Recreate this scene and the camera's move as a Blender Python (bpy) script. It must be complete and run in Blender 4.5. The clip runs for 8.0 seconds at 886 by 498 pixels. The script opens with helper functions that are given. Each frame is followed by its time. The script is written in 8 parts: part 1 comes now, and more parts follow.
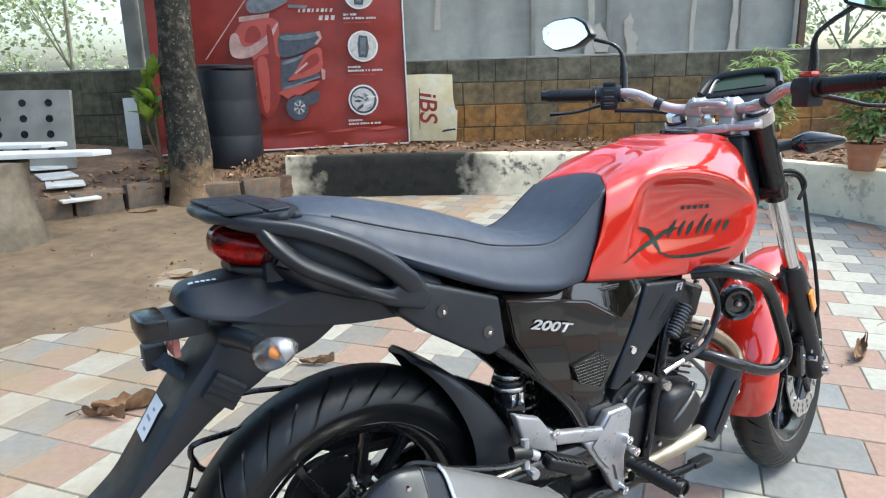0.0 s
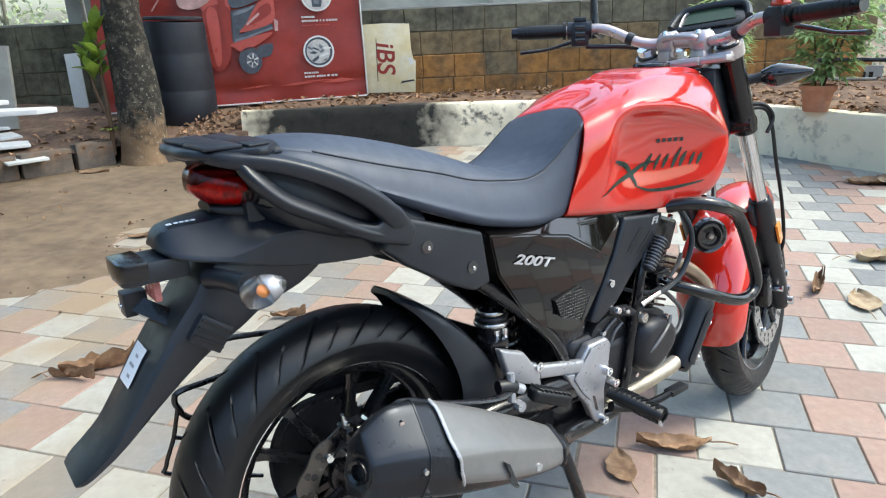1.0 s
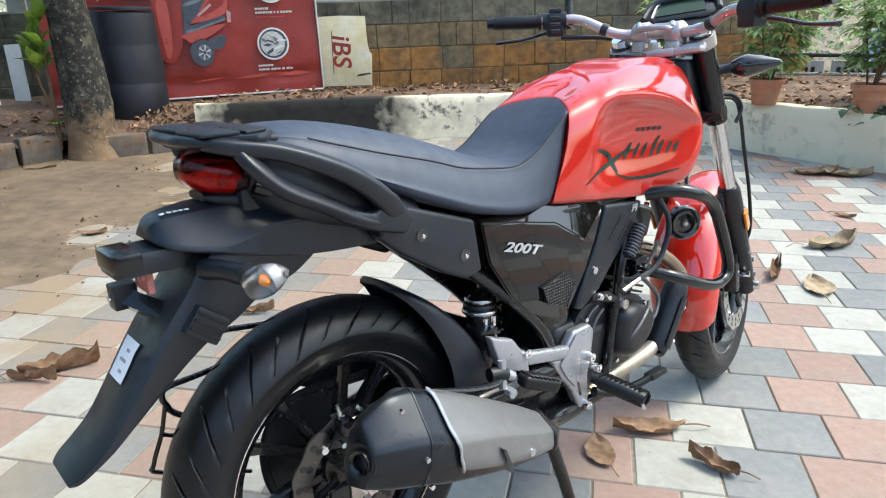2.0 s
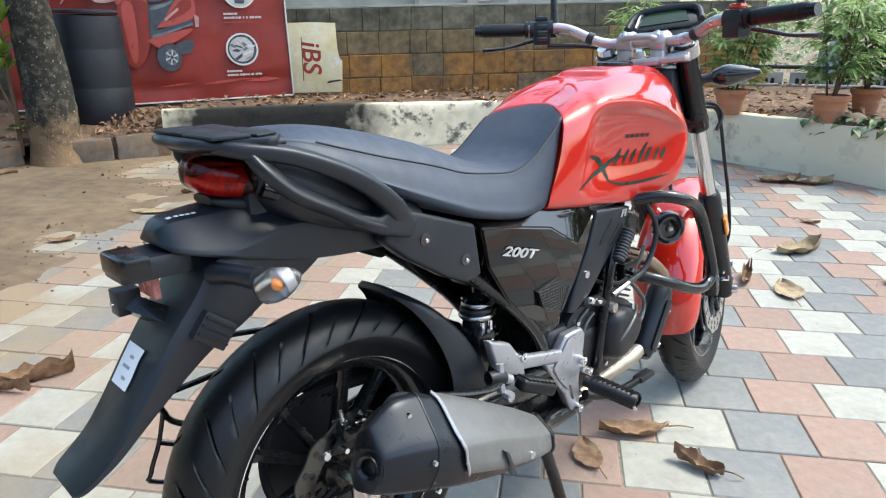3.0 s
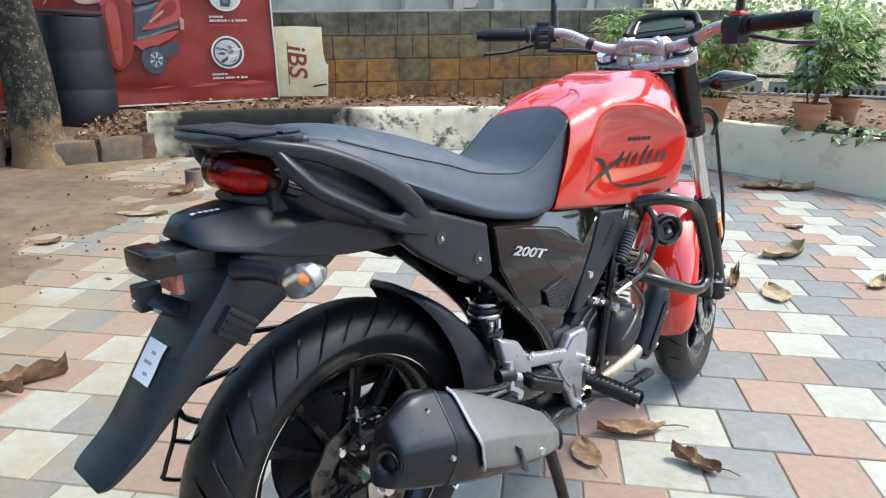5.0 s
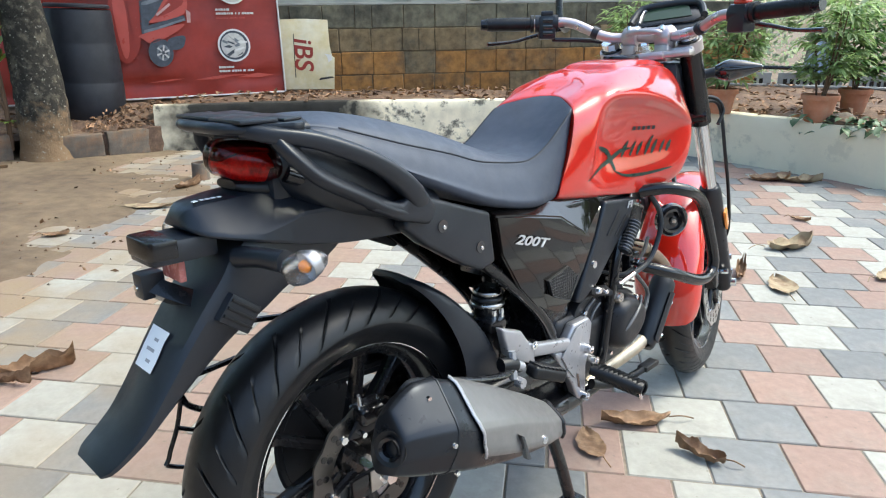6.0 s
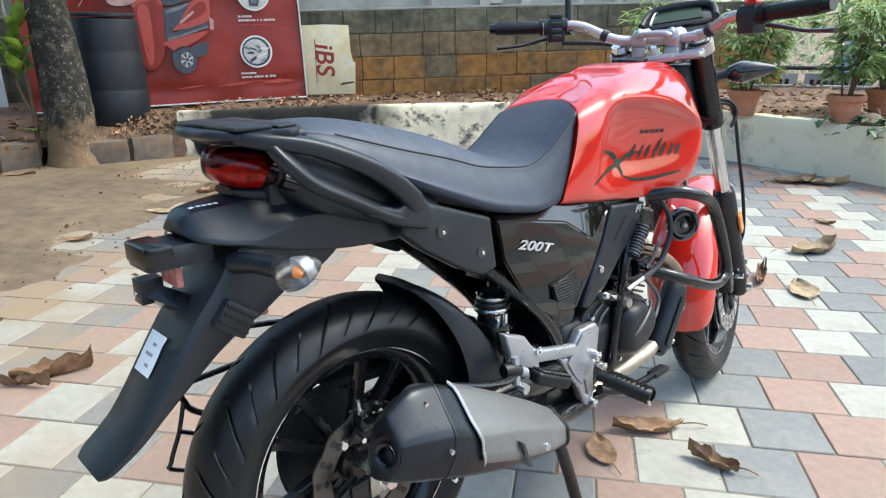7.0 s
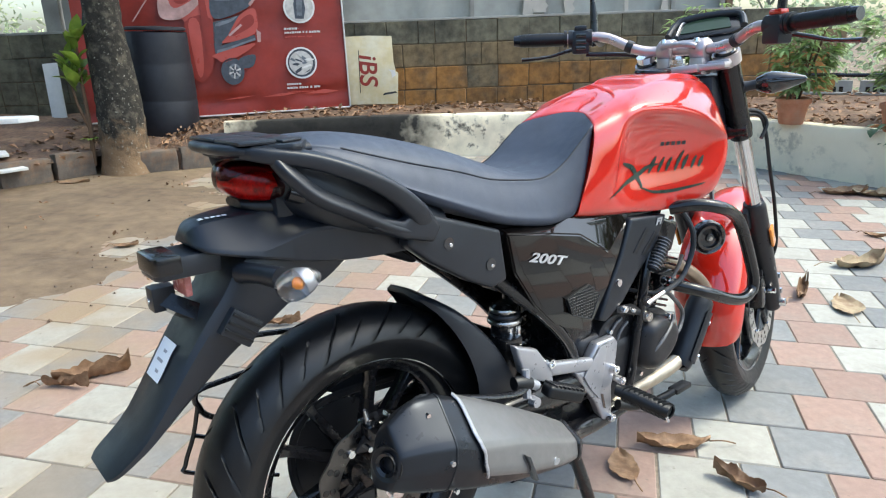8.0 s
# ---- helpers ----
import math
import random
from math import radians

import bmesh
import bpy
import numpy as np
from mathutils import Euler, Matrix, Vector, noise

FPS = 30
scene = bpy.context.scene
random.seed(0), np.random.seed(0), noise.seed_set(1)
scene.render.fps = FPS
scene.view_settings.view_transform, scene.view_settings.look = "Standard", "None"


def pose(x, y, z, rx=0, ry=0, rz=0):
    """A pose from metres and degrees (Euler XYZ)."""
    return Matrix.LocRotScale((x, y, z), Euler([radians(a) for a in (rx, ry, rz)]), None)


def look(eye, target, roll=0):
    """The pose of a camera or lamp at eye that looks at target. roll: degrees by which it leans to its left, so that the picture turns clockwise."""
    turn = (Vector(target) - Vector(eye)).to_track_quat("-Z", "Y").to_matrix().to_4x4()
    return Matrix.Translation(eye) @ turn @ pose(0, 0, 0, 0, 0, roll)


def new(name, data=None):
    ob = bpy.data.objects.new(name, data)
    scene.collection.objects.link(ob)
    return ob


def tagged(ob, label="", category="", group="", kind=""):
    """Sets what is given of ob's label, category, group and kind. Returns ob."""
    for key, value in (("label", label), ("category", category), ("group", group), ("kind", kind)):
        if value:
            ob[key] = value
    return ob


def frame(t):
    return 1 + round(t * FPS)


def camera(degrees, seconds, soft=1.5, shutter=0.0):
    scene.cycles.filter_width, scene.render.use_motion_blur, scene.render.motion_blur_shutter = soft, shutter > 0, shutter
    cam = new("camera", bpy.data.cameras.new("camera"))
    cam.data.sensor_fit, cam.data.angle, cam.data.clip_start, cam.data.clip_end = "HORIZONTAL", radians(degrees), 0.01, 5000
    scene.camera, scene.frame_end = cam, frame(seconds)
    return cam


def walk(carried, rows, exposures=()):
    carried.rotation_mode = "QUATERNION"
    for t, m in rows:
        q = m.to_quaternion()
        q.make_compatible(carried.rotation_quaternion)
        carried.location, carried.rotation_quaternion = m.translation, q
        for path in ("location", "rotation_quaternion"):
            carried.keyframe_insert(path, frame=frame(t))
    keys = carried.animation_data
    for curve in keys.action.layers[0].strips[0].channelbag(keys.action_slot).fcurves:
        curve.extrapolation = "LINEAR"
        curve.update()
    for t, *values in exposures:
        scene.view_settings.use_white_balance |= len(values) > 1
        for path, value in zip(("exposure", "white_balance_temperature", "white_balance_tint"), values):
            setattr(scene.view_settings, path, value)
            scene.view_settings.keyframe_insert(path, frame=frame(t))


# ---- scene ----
cam = camera(65.5, 8.0, soft=1.15)
PATH = [
    (0, (-0.342, -1.656, 1.134), (-1.017, 0.16, 0.639), -0.7),
    (0.5, (-0.353, -1.66, 1.109), (-0.974, 0.152, 0.532), -1.2),
    (1, (-0.381, -1.665, 1.099), (-0.937, 0.154, 0.479), -1.6),
    (1.5, (-0.412, -1.675, 1.093), (-0.901, 0.158, 0.458), -1.4),
    (2, (-0.446, -1.683, 1.089), (-0.869, 0.165, 0.452), -1.1),
    (3.5, (-0.529, -1.712, 1.085), (-0.819, 0.171, 0.476), 0.0),
    (4, (-0.549, -1.721, 1.083), (-0.816, 0.167, 0.478), 0.2),
    (4.5, (-0.559, -1.727, 1.082), (-0.824, 0.163, 0.484), 0.4),
    (6, (-0.55, -1.73, 1.071), (-0.838, 0.15, 0.452), 0.2),
    (6.5, (-0.535, -1.725, 1.069), (-0.848, 0.149, 0.444), -0.0),
    (7, (-0.51, -1.72, 1.073), (-0.868, 0.151, 0.464), -0.5),
    (7.5, (-0.474, -1.717, 1.078), (-0.889, 0.146, 0.482), -0.6),
    (8, (-0.446, -1.713, 1.081), (-0.936, 0.136, 0.497), -1.1),
]
walk(cam, [(t, look(eye, target, roll)) for t, eye, target, roll in PATH], exposures=((0, 0.56, 6220, 0), (8, 0.56, 6220, 0)))

# ---- world and sun ----
world = bpy.data.worlds.new("sky")
scene.world = world
world.use_nodes = True
wn = world.node_tree.nodes
sky = wn.new("ShaderNodeTexSky")
sky.sky_type = "NISHITA"
sky.sun_disc = False
SUN_UP, SUN_ROUND = 58.0, 69.0
sky.sun_elevation = radians(SUN_UP)
sky.sun_rotation = radians(SUN_ROUND)
sky.air_density, sky.dust_density = 1.0, 3.5
wn["Background"].inputs["Strength"].default_value = 0.33
world.node_tree.links.new(sky.outputs["Color"], wn["Background"].inputs["Color"])
sun = new("sun", bpy.data.lights.new("sun", "SUN"))
sun.data.energy = 1.5
sun.data.angle = radians(14)
sun.data.color = (1.0, 0.955, 0.83)
sa = radians(SUN_ROUND)
sun.matrix_world = look((30 * math.sin(sa) * math.cos(radians(SUN_UP)), 30 * math.cos(sa) * math.cos(radians(SUN_UP)), 30 * math.sin(radians(SUN_UP))), (0, 0, 0))

# ---- mesh tools ----


def spline(points, per=6, closed=False):
    """Points on a smooth line through the given ones."""
    pts = [Vector(p) for p in points]
    n = len(pts)
    out = []
    for i in range(n if closed else n - 1):
        if closed:
            p0, p1, p2, p3 = pts[i - 1], pts[i], pts[(i + 1) % n], pts[(i + 2) % n]
        else:
            p0, p1, p2, p3 = pts[max(i - 1, 0)], pts[i], pts[i + 1], pts[min(i + 2, n - 1)]
        for k in range(per):
            t = k / per
            out.append(0.5 * (2 * p1 + (p2 - p0) * t + (2 * p0 - 5 * p1 + 4 * p2 - p3) * t * t + (3 * p1 - p0 - 3 * p2 + p3) * t ** 3))
    if not closed:
        out.append(pts[-1].copy())
    return out


def shell(verts, faces):
    bm = bmesh.new()
    vs = [bm.verts.new(v) for v in verts]
    for f in faces:
        if len({tuple(verts[i]) for i in f}) > 2:
            bm.faces.new([vs[i] for i in f])
    bmesh.ops.recalc_face_normals(bm, faces=bm.faces)
    return bm


def loft(rings, closed_ring=True, caps=True, loop=False):
    n, verts, faces = len(rings[0]), [], []
    for r in rings:
        verts += [tuple(v) for v in r]
    m = len(rings)
    for a in range(m if loop else m - 1):
        b = (a + 1) % m
        for k in range(n if closed_ring else n - 1):
            k2 = (k + 1) % n
            faces.append((a * n + k, a * n + k2, b * n + k2, b * n + k))
    if caps and closed_ring and not loop:
        faces.append(tuple(range(n)))
        faces.append(tuple(range((m - 1) * n, m * n)))
    bm = bmesh.new()
    vs = [bm.verts.new(v) for v in verts]
    for f in faces:
        bm.faces.new([vs[i] for i in f])
    bmesh.ops.recalc_face_normals(bm, faces=bm.faces)
    return bm


def tube(points, r, n=10, per=6, flat=1.0, loop=False, smooth=True, square=1.0):
    """A round bar along a smooth line; r: a radius, or one for each given point."""
    line = spline(points, per, loop) if smooth else [Vector(p) for p in points]
    m = len(line)
    radii = [r] * m if isinstance(r, (int, float)) else [float(v) for v in np.interp(np.linspace(0, len(r) - 1, m), range(len(r)), r)]
    rings, side = [], None
    for i, p in enumerate(line):
        a, b = line[i - 1] if (loop or i > 0) else p, line[(i + 1) % m] if (loop or i < m - 1) else p
        d = (b - a).normalized()
        if side is None:
            side = d.cross(Vector((0, 0, 1)) if abs(d.z) < 0.9 else Vector((0, 1, 0))).normalized()
        side = (side - d * side.dot(d)).normalized()
        up = side.cross(d)
        rings.append([p + radii[i] * (math.copysign(abs(math.cos(t)) ** square, math.cos(t)) * side + flat * math.copysign(abs(math.sin(t)) ** square, math.sin(t)) * up) for t in (2 * math.pi * k / n for k in range(n))])
    return loft(rings, loop=loop)


def lathe(profile, n=48, axis="y", centre=(0, 0, 0), closed=False):
    """profile: (radius, along the axis). Turned about an axis through centre."""
    rings = []
    for r, h in profile:
        ring = []
        for k in range(n):
            t = 2 * math.pi * k / n
            c, s = r * math.cos(t), r * math.sin(t)
            v = {"y": (c, h, s), "x": (h, c, s), "z": (c, s, h)}[axis]
            ring.append(Vector(v) + Vector(centre))
        rings.append(ring)
    return loft(rings, loop=closed, caps=not closed)


def plate(outline, y0, y1, bevel=0.004, seg=2, axis="y"):
    """A flat piece cut to the outline (x, z) between two depths."""
    n = len(outline)
    put = {"y": lambda p, d: (p[0], d, p[1]), "z": lambda p, d: (p[0], p[1], d), "x": lambda p, d: (d, p[0], p[1])}[axis]
    verts = [put(p, y0) for p in outline] + [put(p, y1) for p in outline]
    faces = [tuple(range(n)), tuple(range(n, 2 * n))] + [(k, (k + 1) % n, n + (k + 1) % n, n + k) for k in range(n)]
    bm = shell(verts, faces)
    if bevel:
        edges = [e for e in bm.edges if len(e.link_faces) == 2 and e.calc_face_angle() > 0.6]
        bmesh.ops.bevel(bm, geom=edges, offset=bevel, segments=seg, affect="EDGES", profile=0.6)
    return bm


def block(x0, x1, y0, y1, z0, z1, bevel=0.004, seg=2):
    return plate([(x0, z0), (x1, z0), (x1, z1), (x0, z1)], y0, y1, bevel, seg)


def joined(*bms):
    out = bmesh.new()
    for b in bms:
        me = bpy.data.meshes.new("tmp")
        b.to_mesh(me)
        b.free()
        out.from_mesh(me)
        bpy.data.meshes.remove(me)
    return out


def moved(bm, m):
    bmesh.ops.transform(bm, matrix=m, verts=bm.verts)
    return bm


def rough(bm, amount, size, seed=0.0):
    for v in bm.verts:
        v.co += amount * noise.noise_vector(v.co / size + Vector((seed, seed * 1.7, 3.1)))
    return bm


def finish(name, bm, material, smooth=40):
    me = bpy.data.meshes.new(name)
    if smooth:
        lim = radians(smooth)
        for f in bm.faces:
            f.smooth = True
        for e in bm.edges:
            if len(e.link_faces) == 2 and e.calc_face_angle() > lim:
                e.smooth = False
    bm.to_mesh(me)
    bm.free()
    if material:
        me.materials.append(material)
    return me


def part(name, bm, material, parent, label="", smooth=40):
    ob = new(name, finish(name, bm, material, smooth))
    ob.parent = parent
    return tagged(ob, label)


def thing(name, label, category, m=None, group="", kind=""):
    ob = new(name)
    ob.empty_display_size = 0.1
    if m is not None:
        ob.matrix_world = m
    return tagged(ob, label, category, group, kind)


def solid(name, bm, material, label, category, group="", kind="", smooth=40):
    return tagged(new(name, finish(name, bm, material, smooth)), label, category, group, kind)


def text_bm(words, size, depth=0.0006, shear=0.0, bold=0.0):
    cu = bpy.data.curves.new("words", "FONT")
    cu.body, cu.size, cu.extrude, cu.shear, cu.offset = words, size, depth, shear, bold
    cu.align_x, cu.align_y = "CENTER", "CENTER"
    ob = bpy.data.objects.new("words", cu)
    scene.collection.objects.link(ob)
    me = bpy.data.meshes.new_from_object(ob.evaluated_get(bpy.context.evaluated_depsgraph_get()))
    bpy.data.objects.remove(ob)
    bm = bmesh.new()
    bm.from_mesh(me)
    return bm

# ---- materials ----


def material(name, base, rough_=0.5, metal=0.0, spec=0.5, coat=0.0, vary=0.15, scale=8.0, bump=0.0, bump_scale=60.0, alt=None, alt_scale=3.0, alt_edge=(0.45, 0.6), random_=0.0, island=0.0, trans=0.0, ior=1.45, rough_vary=0.1, anchored=False, coat_ior=1.5):
    m = bpy.data.materials.new(name)
    m.use_nodes = True
    nt = m.node_tree
    n, l = nt.nodes, nt.links
    b = n["Principled BSDF"]
    spot = n.new("ShaderNodeNewGeometry").outputs["Position"] if anchored else n.new("ShaderNodeTexCoord").outputs["Object"]

    def noise_(s, detail=6.0, rgh=0.6):
        t = n.new("ShaderNodeTexNoise")
        t.inputs["Scale"].default_value, t.inputs["Detail"].default_value, t.inputs["Roughness"].default_value = s, detail, rgh
        l.new(spot, t.inputs["Vector"])
        return t.outputs["Fac"]

    def ramp(fac, lo, hi, a, c):
        r = n.new("ShaderNodeMapRange")
        l.new(fac, r.inputs[0])
        for k, v in zip((1, 2, 3, 4), (lo, hi, a, c)):
            r.inputs[k].default_value = v
        return r.outputs[0]

    def mix(fac, a, c, kind="MIX"):
        x = n.new("ShaderNodeMix")
        x.data_type, x.blend_type = "RGBA", kind
        for sock, v in ((x.inputs[0], fac), (x.inputs[6], a), (x.inputs[7], c)):
            if hasattr(v, "is_linked"):
                l.new(v, sock)
            else:
                sock.default_value = (*v, 1) if isinstance(v, tuple) else v
        return x.outputs[2]

    colour = base
    if alt:
        colour = mix(ramp(noise_(alt_scale, 8.0, 0.65), alt_edge[0], alt_edge[1], 0, 1), base, alt)
    if vary:
        g = ramp(noise_(scale), 0.3, 0.7, 1 - vary, 1 + vary)
        cc = n.new("ShaderNodeCombineColor")
        for k in range(3):
            l.new(g, cc.inputs[k])
        colour = mix(1.0, colour if not isinstance(colour, tuple) else colour, cc.outputs[0], "MULTIPLY")
    if random_ or island:
        src = n.new("ShaderNodeObjectInfo").outputs["Random"] if random_ else n.new("ShaderNodeNewGeometry").outputs["Random Per Island"]
        a = random_ or island
        g2 = ramp(src, 0, 1, 1 - a, 1 + a)
        c2 = n.new("ShaderNodeCombineColor")
        for k in range(3):
            l.new(g2, c2.inputs[k])
        colour = mix(1.0, colour, c2.outputs[0], "MULTIPLY")
    if isinstance(colour, tuple):
        b.inputs["Base Color"].default_value = (*colour, 1)
    else:
        l.new(colour, b.inputs["Base Color"])
    l.new(ramp(noise_(scale * 2.3), 0.3, 0.7, max(rough_ - rough_vary, 0.02), min(rough_ + rough_vary, 1)), b.inputs["Roughness"])
    b.inputs["Metallic"].default_value = metal
    b.inputs["Specular IOR Level"].default_value = spec
    b.inputs["Coat Weight"].default_value = coat
    b.inputs["Coat Roughness"].default_value = 0.02
    b.inputs["Coat IOR"].default_value = coat_ior
    b.inputs["Transmission Weight"].default_value = trans
    b.inputs["IOR"].default_value = ior
    if bump:
        bp = n.new("ShaderNodeBump")
        bp.inputs["Strength"].default_value = 0.6
        bp.inputs["Distance"].default_value = bump
        l.new(noise_(bump_scale, 6.0, 0.7), bp.inputs["Height"])
        l.new(bp.outputs["Normal"], b.inputs["Normal"])
    return m


RED = material("red_paint", (0.52, 0.015, 0.007), 0.3, 0.0, spec=0.1, coat=1.0, vary=0.04, scale=40, rough_vary=0.03, coat_ior=1.85)
BLACK_PLASTIC = material("black_plastic", (0.0085, 0.011, 0.0165), 0.4, spec=0.6, vary=0.15, scale=12, bump=0.00012, bump_scale=900)
BLACK_GLOSS = material("black_gloss", (0.012, 0.012, 0.014), 0.1, coat=1.0, vary=0.1, rough_vary=0.03)
CARBON_GLOSS = material("dark_brown_gloss_panel", (0.006, 0.0045, 0.0042), 0.07, spec=0.4, coat=0.3, vary=0.1, rough_vary=0.03)
BLACK_METAL = material("black_painted_metal", (0.006, 0.006, 0.0075), 0.24, 0.0, coat=0.25, vary=0.1)
DARK_ALLOY = material("dark_engine_alloy", (0.034, 0.034, 0.037), 0.36, 0.5, vary=0.15, scale=20, bump=0.00015, bump_scale=500)
SEAT_VINYL = material("seat_vinyl", (0.034, 0.044, 0.068), 0.56, spec=0.6, vary=0.12, scale=15, bump=0.0003, bump_scale=700)
STITCH = material("seam_thread", (0.012, 0.015, 0.022), 0.7, vary=0.3, scale=300)
RUBBER = material("tyre_rubber", (0.0042, 0.0048, 0.0062), 0.4, vary=0.25, scale=25, bump=0.0005, bump_scale=300)
SHIELD = material("shield_paint", (0.18, 0.178, 0.178), 0.4, 0.5, vary=0.06, scale=30, bump=0.0, bump_scale=800)
SILVER = material("silver_paint", (0.401, 0.401, 0.425), 0.34, 0.6, vary=0.06, scale=30, bump=0.0, bump_scale=800)
CHROME = material("bright_steel", (0.75, 0.75, 0.76), 0.14, 1.0, vary=0.05)
STEEL = material("brushed_steel", (0.5, 0.48, 0.45), 0.3, 1.0, vary=0.12, scale=20)
DISC_DARK = material("darkened_disc_steel", (0.12, 0.115, 0.11), 0.34, 0.9, vary=0.12, scale=20)
DISC_STEEL = material("disc_steel", (0.45, 0.44, 0.43), 0.32, 0.9, vary=0.12, scale=20)
PIPE_BRIGHT = material("pale_exhaust_steel", (0.52, 0.455, 0.36), 0.42, 1.0, vary=0.2, scale=14)
# grey of hose and sleeve ribs, also used for the clutch cover's painted highlights
ENGINE_EDGE = material("grey_fittings_and_highlight", (0.13, 0.13, 0.135), 0.45, 0.4, vary=0.2, scale=30)
PIPE_STEEL = material("heat_tinted_steel", (0.36, 0.30, 0.235), 0.36, 1.0, vary=0.2, scale=14)
MUFFLER_BLACK = material("muffler_black", (0.024, 0.027, 0.033), 0.33, 0.6, vary=0.12, scale=14, bump=0.0, bump_scale=900)
PINK_ALU = material("anodised_bar", (0.55, 0.47, 0.46), 0.33, 0.75, vary=0.06)
YOKE = material("yoke_alloy", (0.52, 0.47, 0.475), 0.36, 0.75, vary=0.1, scale=20)
LENS_RED = material("red_lens", (0.55, 0.016, 0.016), 0.03, vary=0.0, rough_vary=0.0, trans=1.0, ior=1.35)
LENS_INNER = material("lamp_reflector", (0.85, 0.04, 0.025), 0.25, 0.0, alt=(0.12, 0.008, 0.006), alt_scale=28, alt_edge=(0.52, 0.66), vary=0.5, scale=90, bump=0.002, bump_scale=160)
LENS_CLEAR = material("clear_lens", (0.95, 0.95, 0.95), 0.1, vary=0.0, rough_vary=0.04, trans=1.0, coat=1.0, ior=1.25, bump=0.0015, bump_scale=130)
AMBER = material("amber_bulb", (0.9, 0.3, 0.05), 0.2, vary=0.05)
ORANGE = material("orange_reflector", (0.8, 0.28, 0.04), 0.15, vary=0.1, coat=1.0)
MIRROR = material("mirror_glass", (0.9, 0.92, 0.93), 0.02, 1.0, vary=0.0, rough_vary=0.0)
SCREEN = material("display_glass", (0.03, 0.05, 0.03), 0.16, vary=0.05, spec=0.4)
LENS_DULL = material("dull_reflector", (0.45, 0.16, 0.14), 0.25, vary=0.3, scale=40)
PRINT_GREY = material("print_grey", (0.35, 0.35, 0.36), 0.5, vary=0.1)
STICKER = material("white_label", (0.86, 0.87, 0.88), 0.5, vary=0.05)
PRINT_BLACK = material("print_black", (0.02, 0.02, 0.022), 0.35, vary=0.1)
PRINT_GREEN = material("print_green_black", (0.012, 0.03, 0.022), 0.3, vary=0.1)
PRINT_SILVER = material("print_silver", (0.45, 0.45, 0.46), 0.35, 0.3, vary=0.05)

CREAM = material("paver_cream", (0.353, 0.344, 0.307), 0.8, alt=(0.287, 0.275, 0.238), alt_scale=5, alt_edge=(0.52, 0.72), vary=0.1, scale=30, bump=0.0012, bump_scale=180, random_=0.07)
GREY = material("paver_grey", (0.183, 0.187, 0.187), 0.8, alt=(0.226, 0.218, 0.207), alt_scale=5, alt_edge=(0.5, 0.7), vary=0.12, scale=30, bump=0.0012, bump_scale=180, random_=0.1)
PINK = material("paver_pink", (0.281, 0.191, 0.156), 0.8, alt=(0.269, 0.207, 0.172), alt_scale=5, alt_edge=(0.5, 0.72), vary=0.12, scale=30, bump=0.0012, bump_scale=180, random_=0.08)
SAND_JOINT = material("sand_joint", (0.21, 0.175, 0.135), 0.95, vary=0.3, scale=60, bump=0.002, bump_scale=250)
DIRT = material("dry_earth", (0.19, 0.136, 0.086), 0.95, alt=(0.125, 0.088, 0.056), alt_scale=1.6, alt_edge=(0.42, 0.62), vary=0.22, scale=9, bump=0.006, bump_scale=45)
SOIL = material("bed_soil", (0.115, 0.072, 0.05), 0.98, alt=(0.19, 0.12, 0.075), alt_scale=4, vary=0.35, scale=22, bump=0.012, bump_scale=40)
LATERITE = material("laterite_block", (0.30, 0.145, 0.042), 0.95, alt=(0.14, 0.092, 0.05), alt_scale=2.6, alt_edge=(0.46, 0.68), vary=0.38, scale=13, bump=0.009, bump_scale=48, random_=0.12, anchored=True)
CEMENT = material("cement_block", (0.148, 0.134, 0.092), 0.95, alt=(0.062, 0.058, 0.045), alt_scale=2.6, alt_edge=(0.46, 0.66), vary=0.36, scale=12, bump=0.009, bump_scale=48, random_=0.12, anchored=True)
LATERITE_PALE = material("weathered_laterite", (0.21, 0.15, 0.08), 0.95, alt=(0.105, 0.09, 0.06), alt_scale=2.6, alt_edge=(0.46, 0.66), vary=0.38, scale=13, bump=0.009, bump_scale=48, random_=0.12, anchored=True)
MORTAR = material("mortar", (0.12, 0.088, 0.055), 0.95, vary=0.25, scale=30, bump=0.004, bump_scale=90)
KERB = material("kerb_stone", (0.135, 0.112, 0.092), 0.95, alt=(0.19, 0.115, 0.07), alt_scale=4, vary=0.25, scale=14, bump=0.006, bump_scale=50)
BARK = material("tree_bark", (0.0238, 0.0209, 0.0166), 0.95, alt=(0.101, 0.0864, 0.0648), alt_scale=13, alt_edge=(0.5, 0.64), vary=0.35, scale=20, bump=0.012, bump_scale=45)
BARREL = material("dark_blue_plastic", (0.0095, 0.011, 0.017), 0.6, vary=0.25, scale=6, bump=0.002, bump_scale=30)
POSTER_RED = material("poster_red", (0.245, 0.022, 0.0115), 0.4, alt=(0.175, 0.017, 0.0095), alt_scale=1.3, alt_edge=(0.4, 0.7), vary=0.14, scale=5, bump=0.004, bump_scale=5)
POSTER_GREY = material("poster_grey", (0.13, 0.14, 0.16), 0.4, vary=0.35, scale=14)
POSTER_WHITE = material("poster_white", (0.62, 0.60, 0.58), 0.4, vary=0.06)
POSTER_PAPER = material("poster_pale_print", (0.46, 0.44, 0.42), 0.45, vary=0.2, scale=25)
POSTER_DARK = material("poster_dark", (0.05, 0.055, 0.07), 0.35, vary=0.3, scale=18)
POSTER_BLUSH = material("poster_blush", (0.42, 0.25, 0.23), 0.4, vary=0.3, scale=9)
POSTER_PALE = material("poster_scooter_red", (0.36, 0.058, 0.042), 0.35, vary=0.12, scale=5)
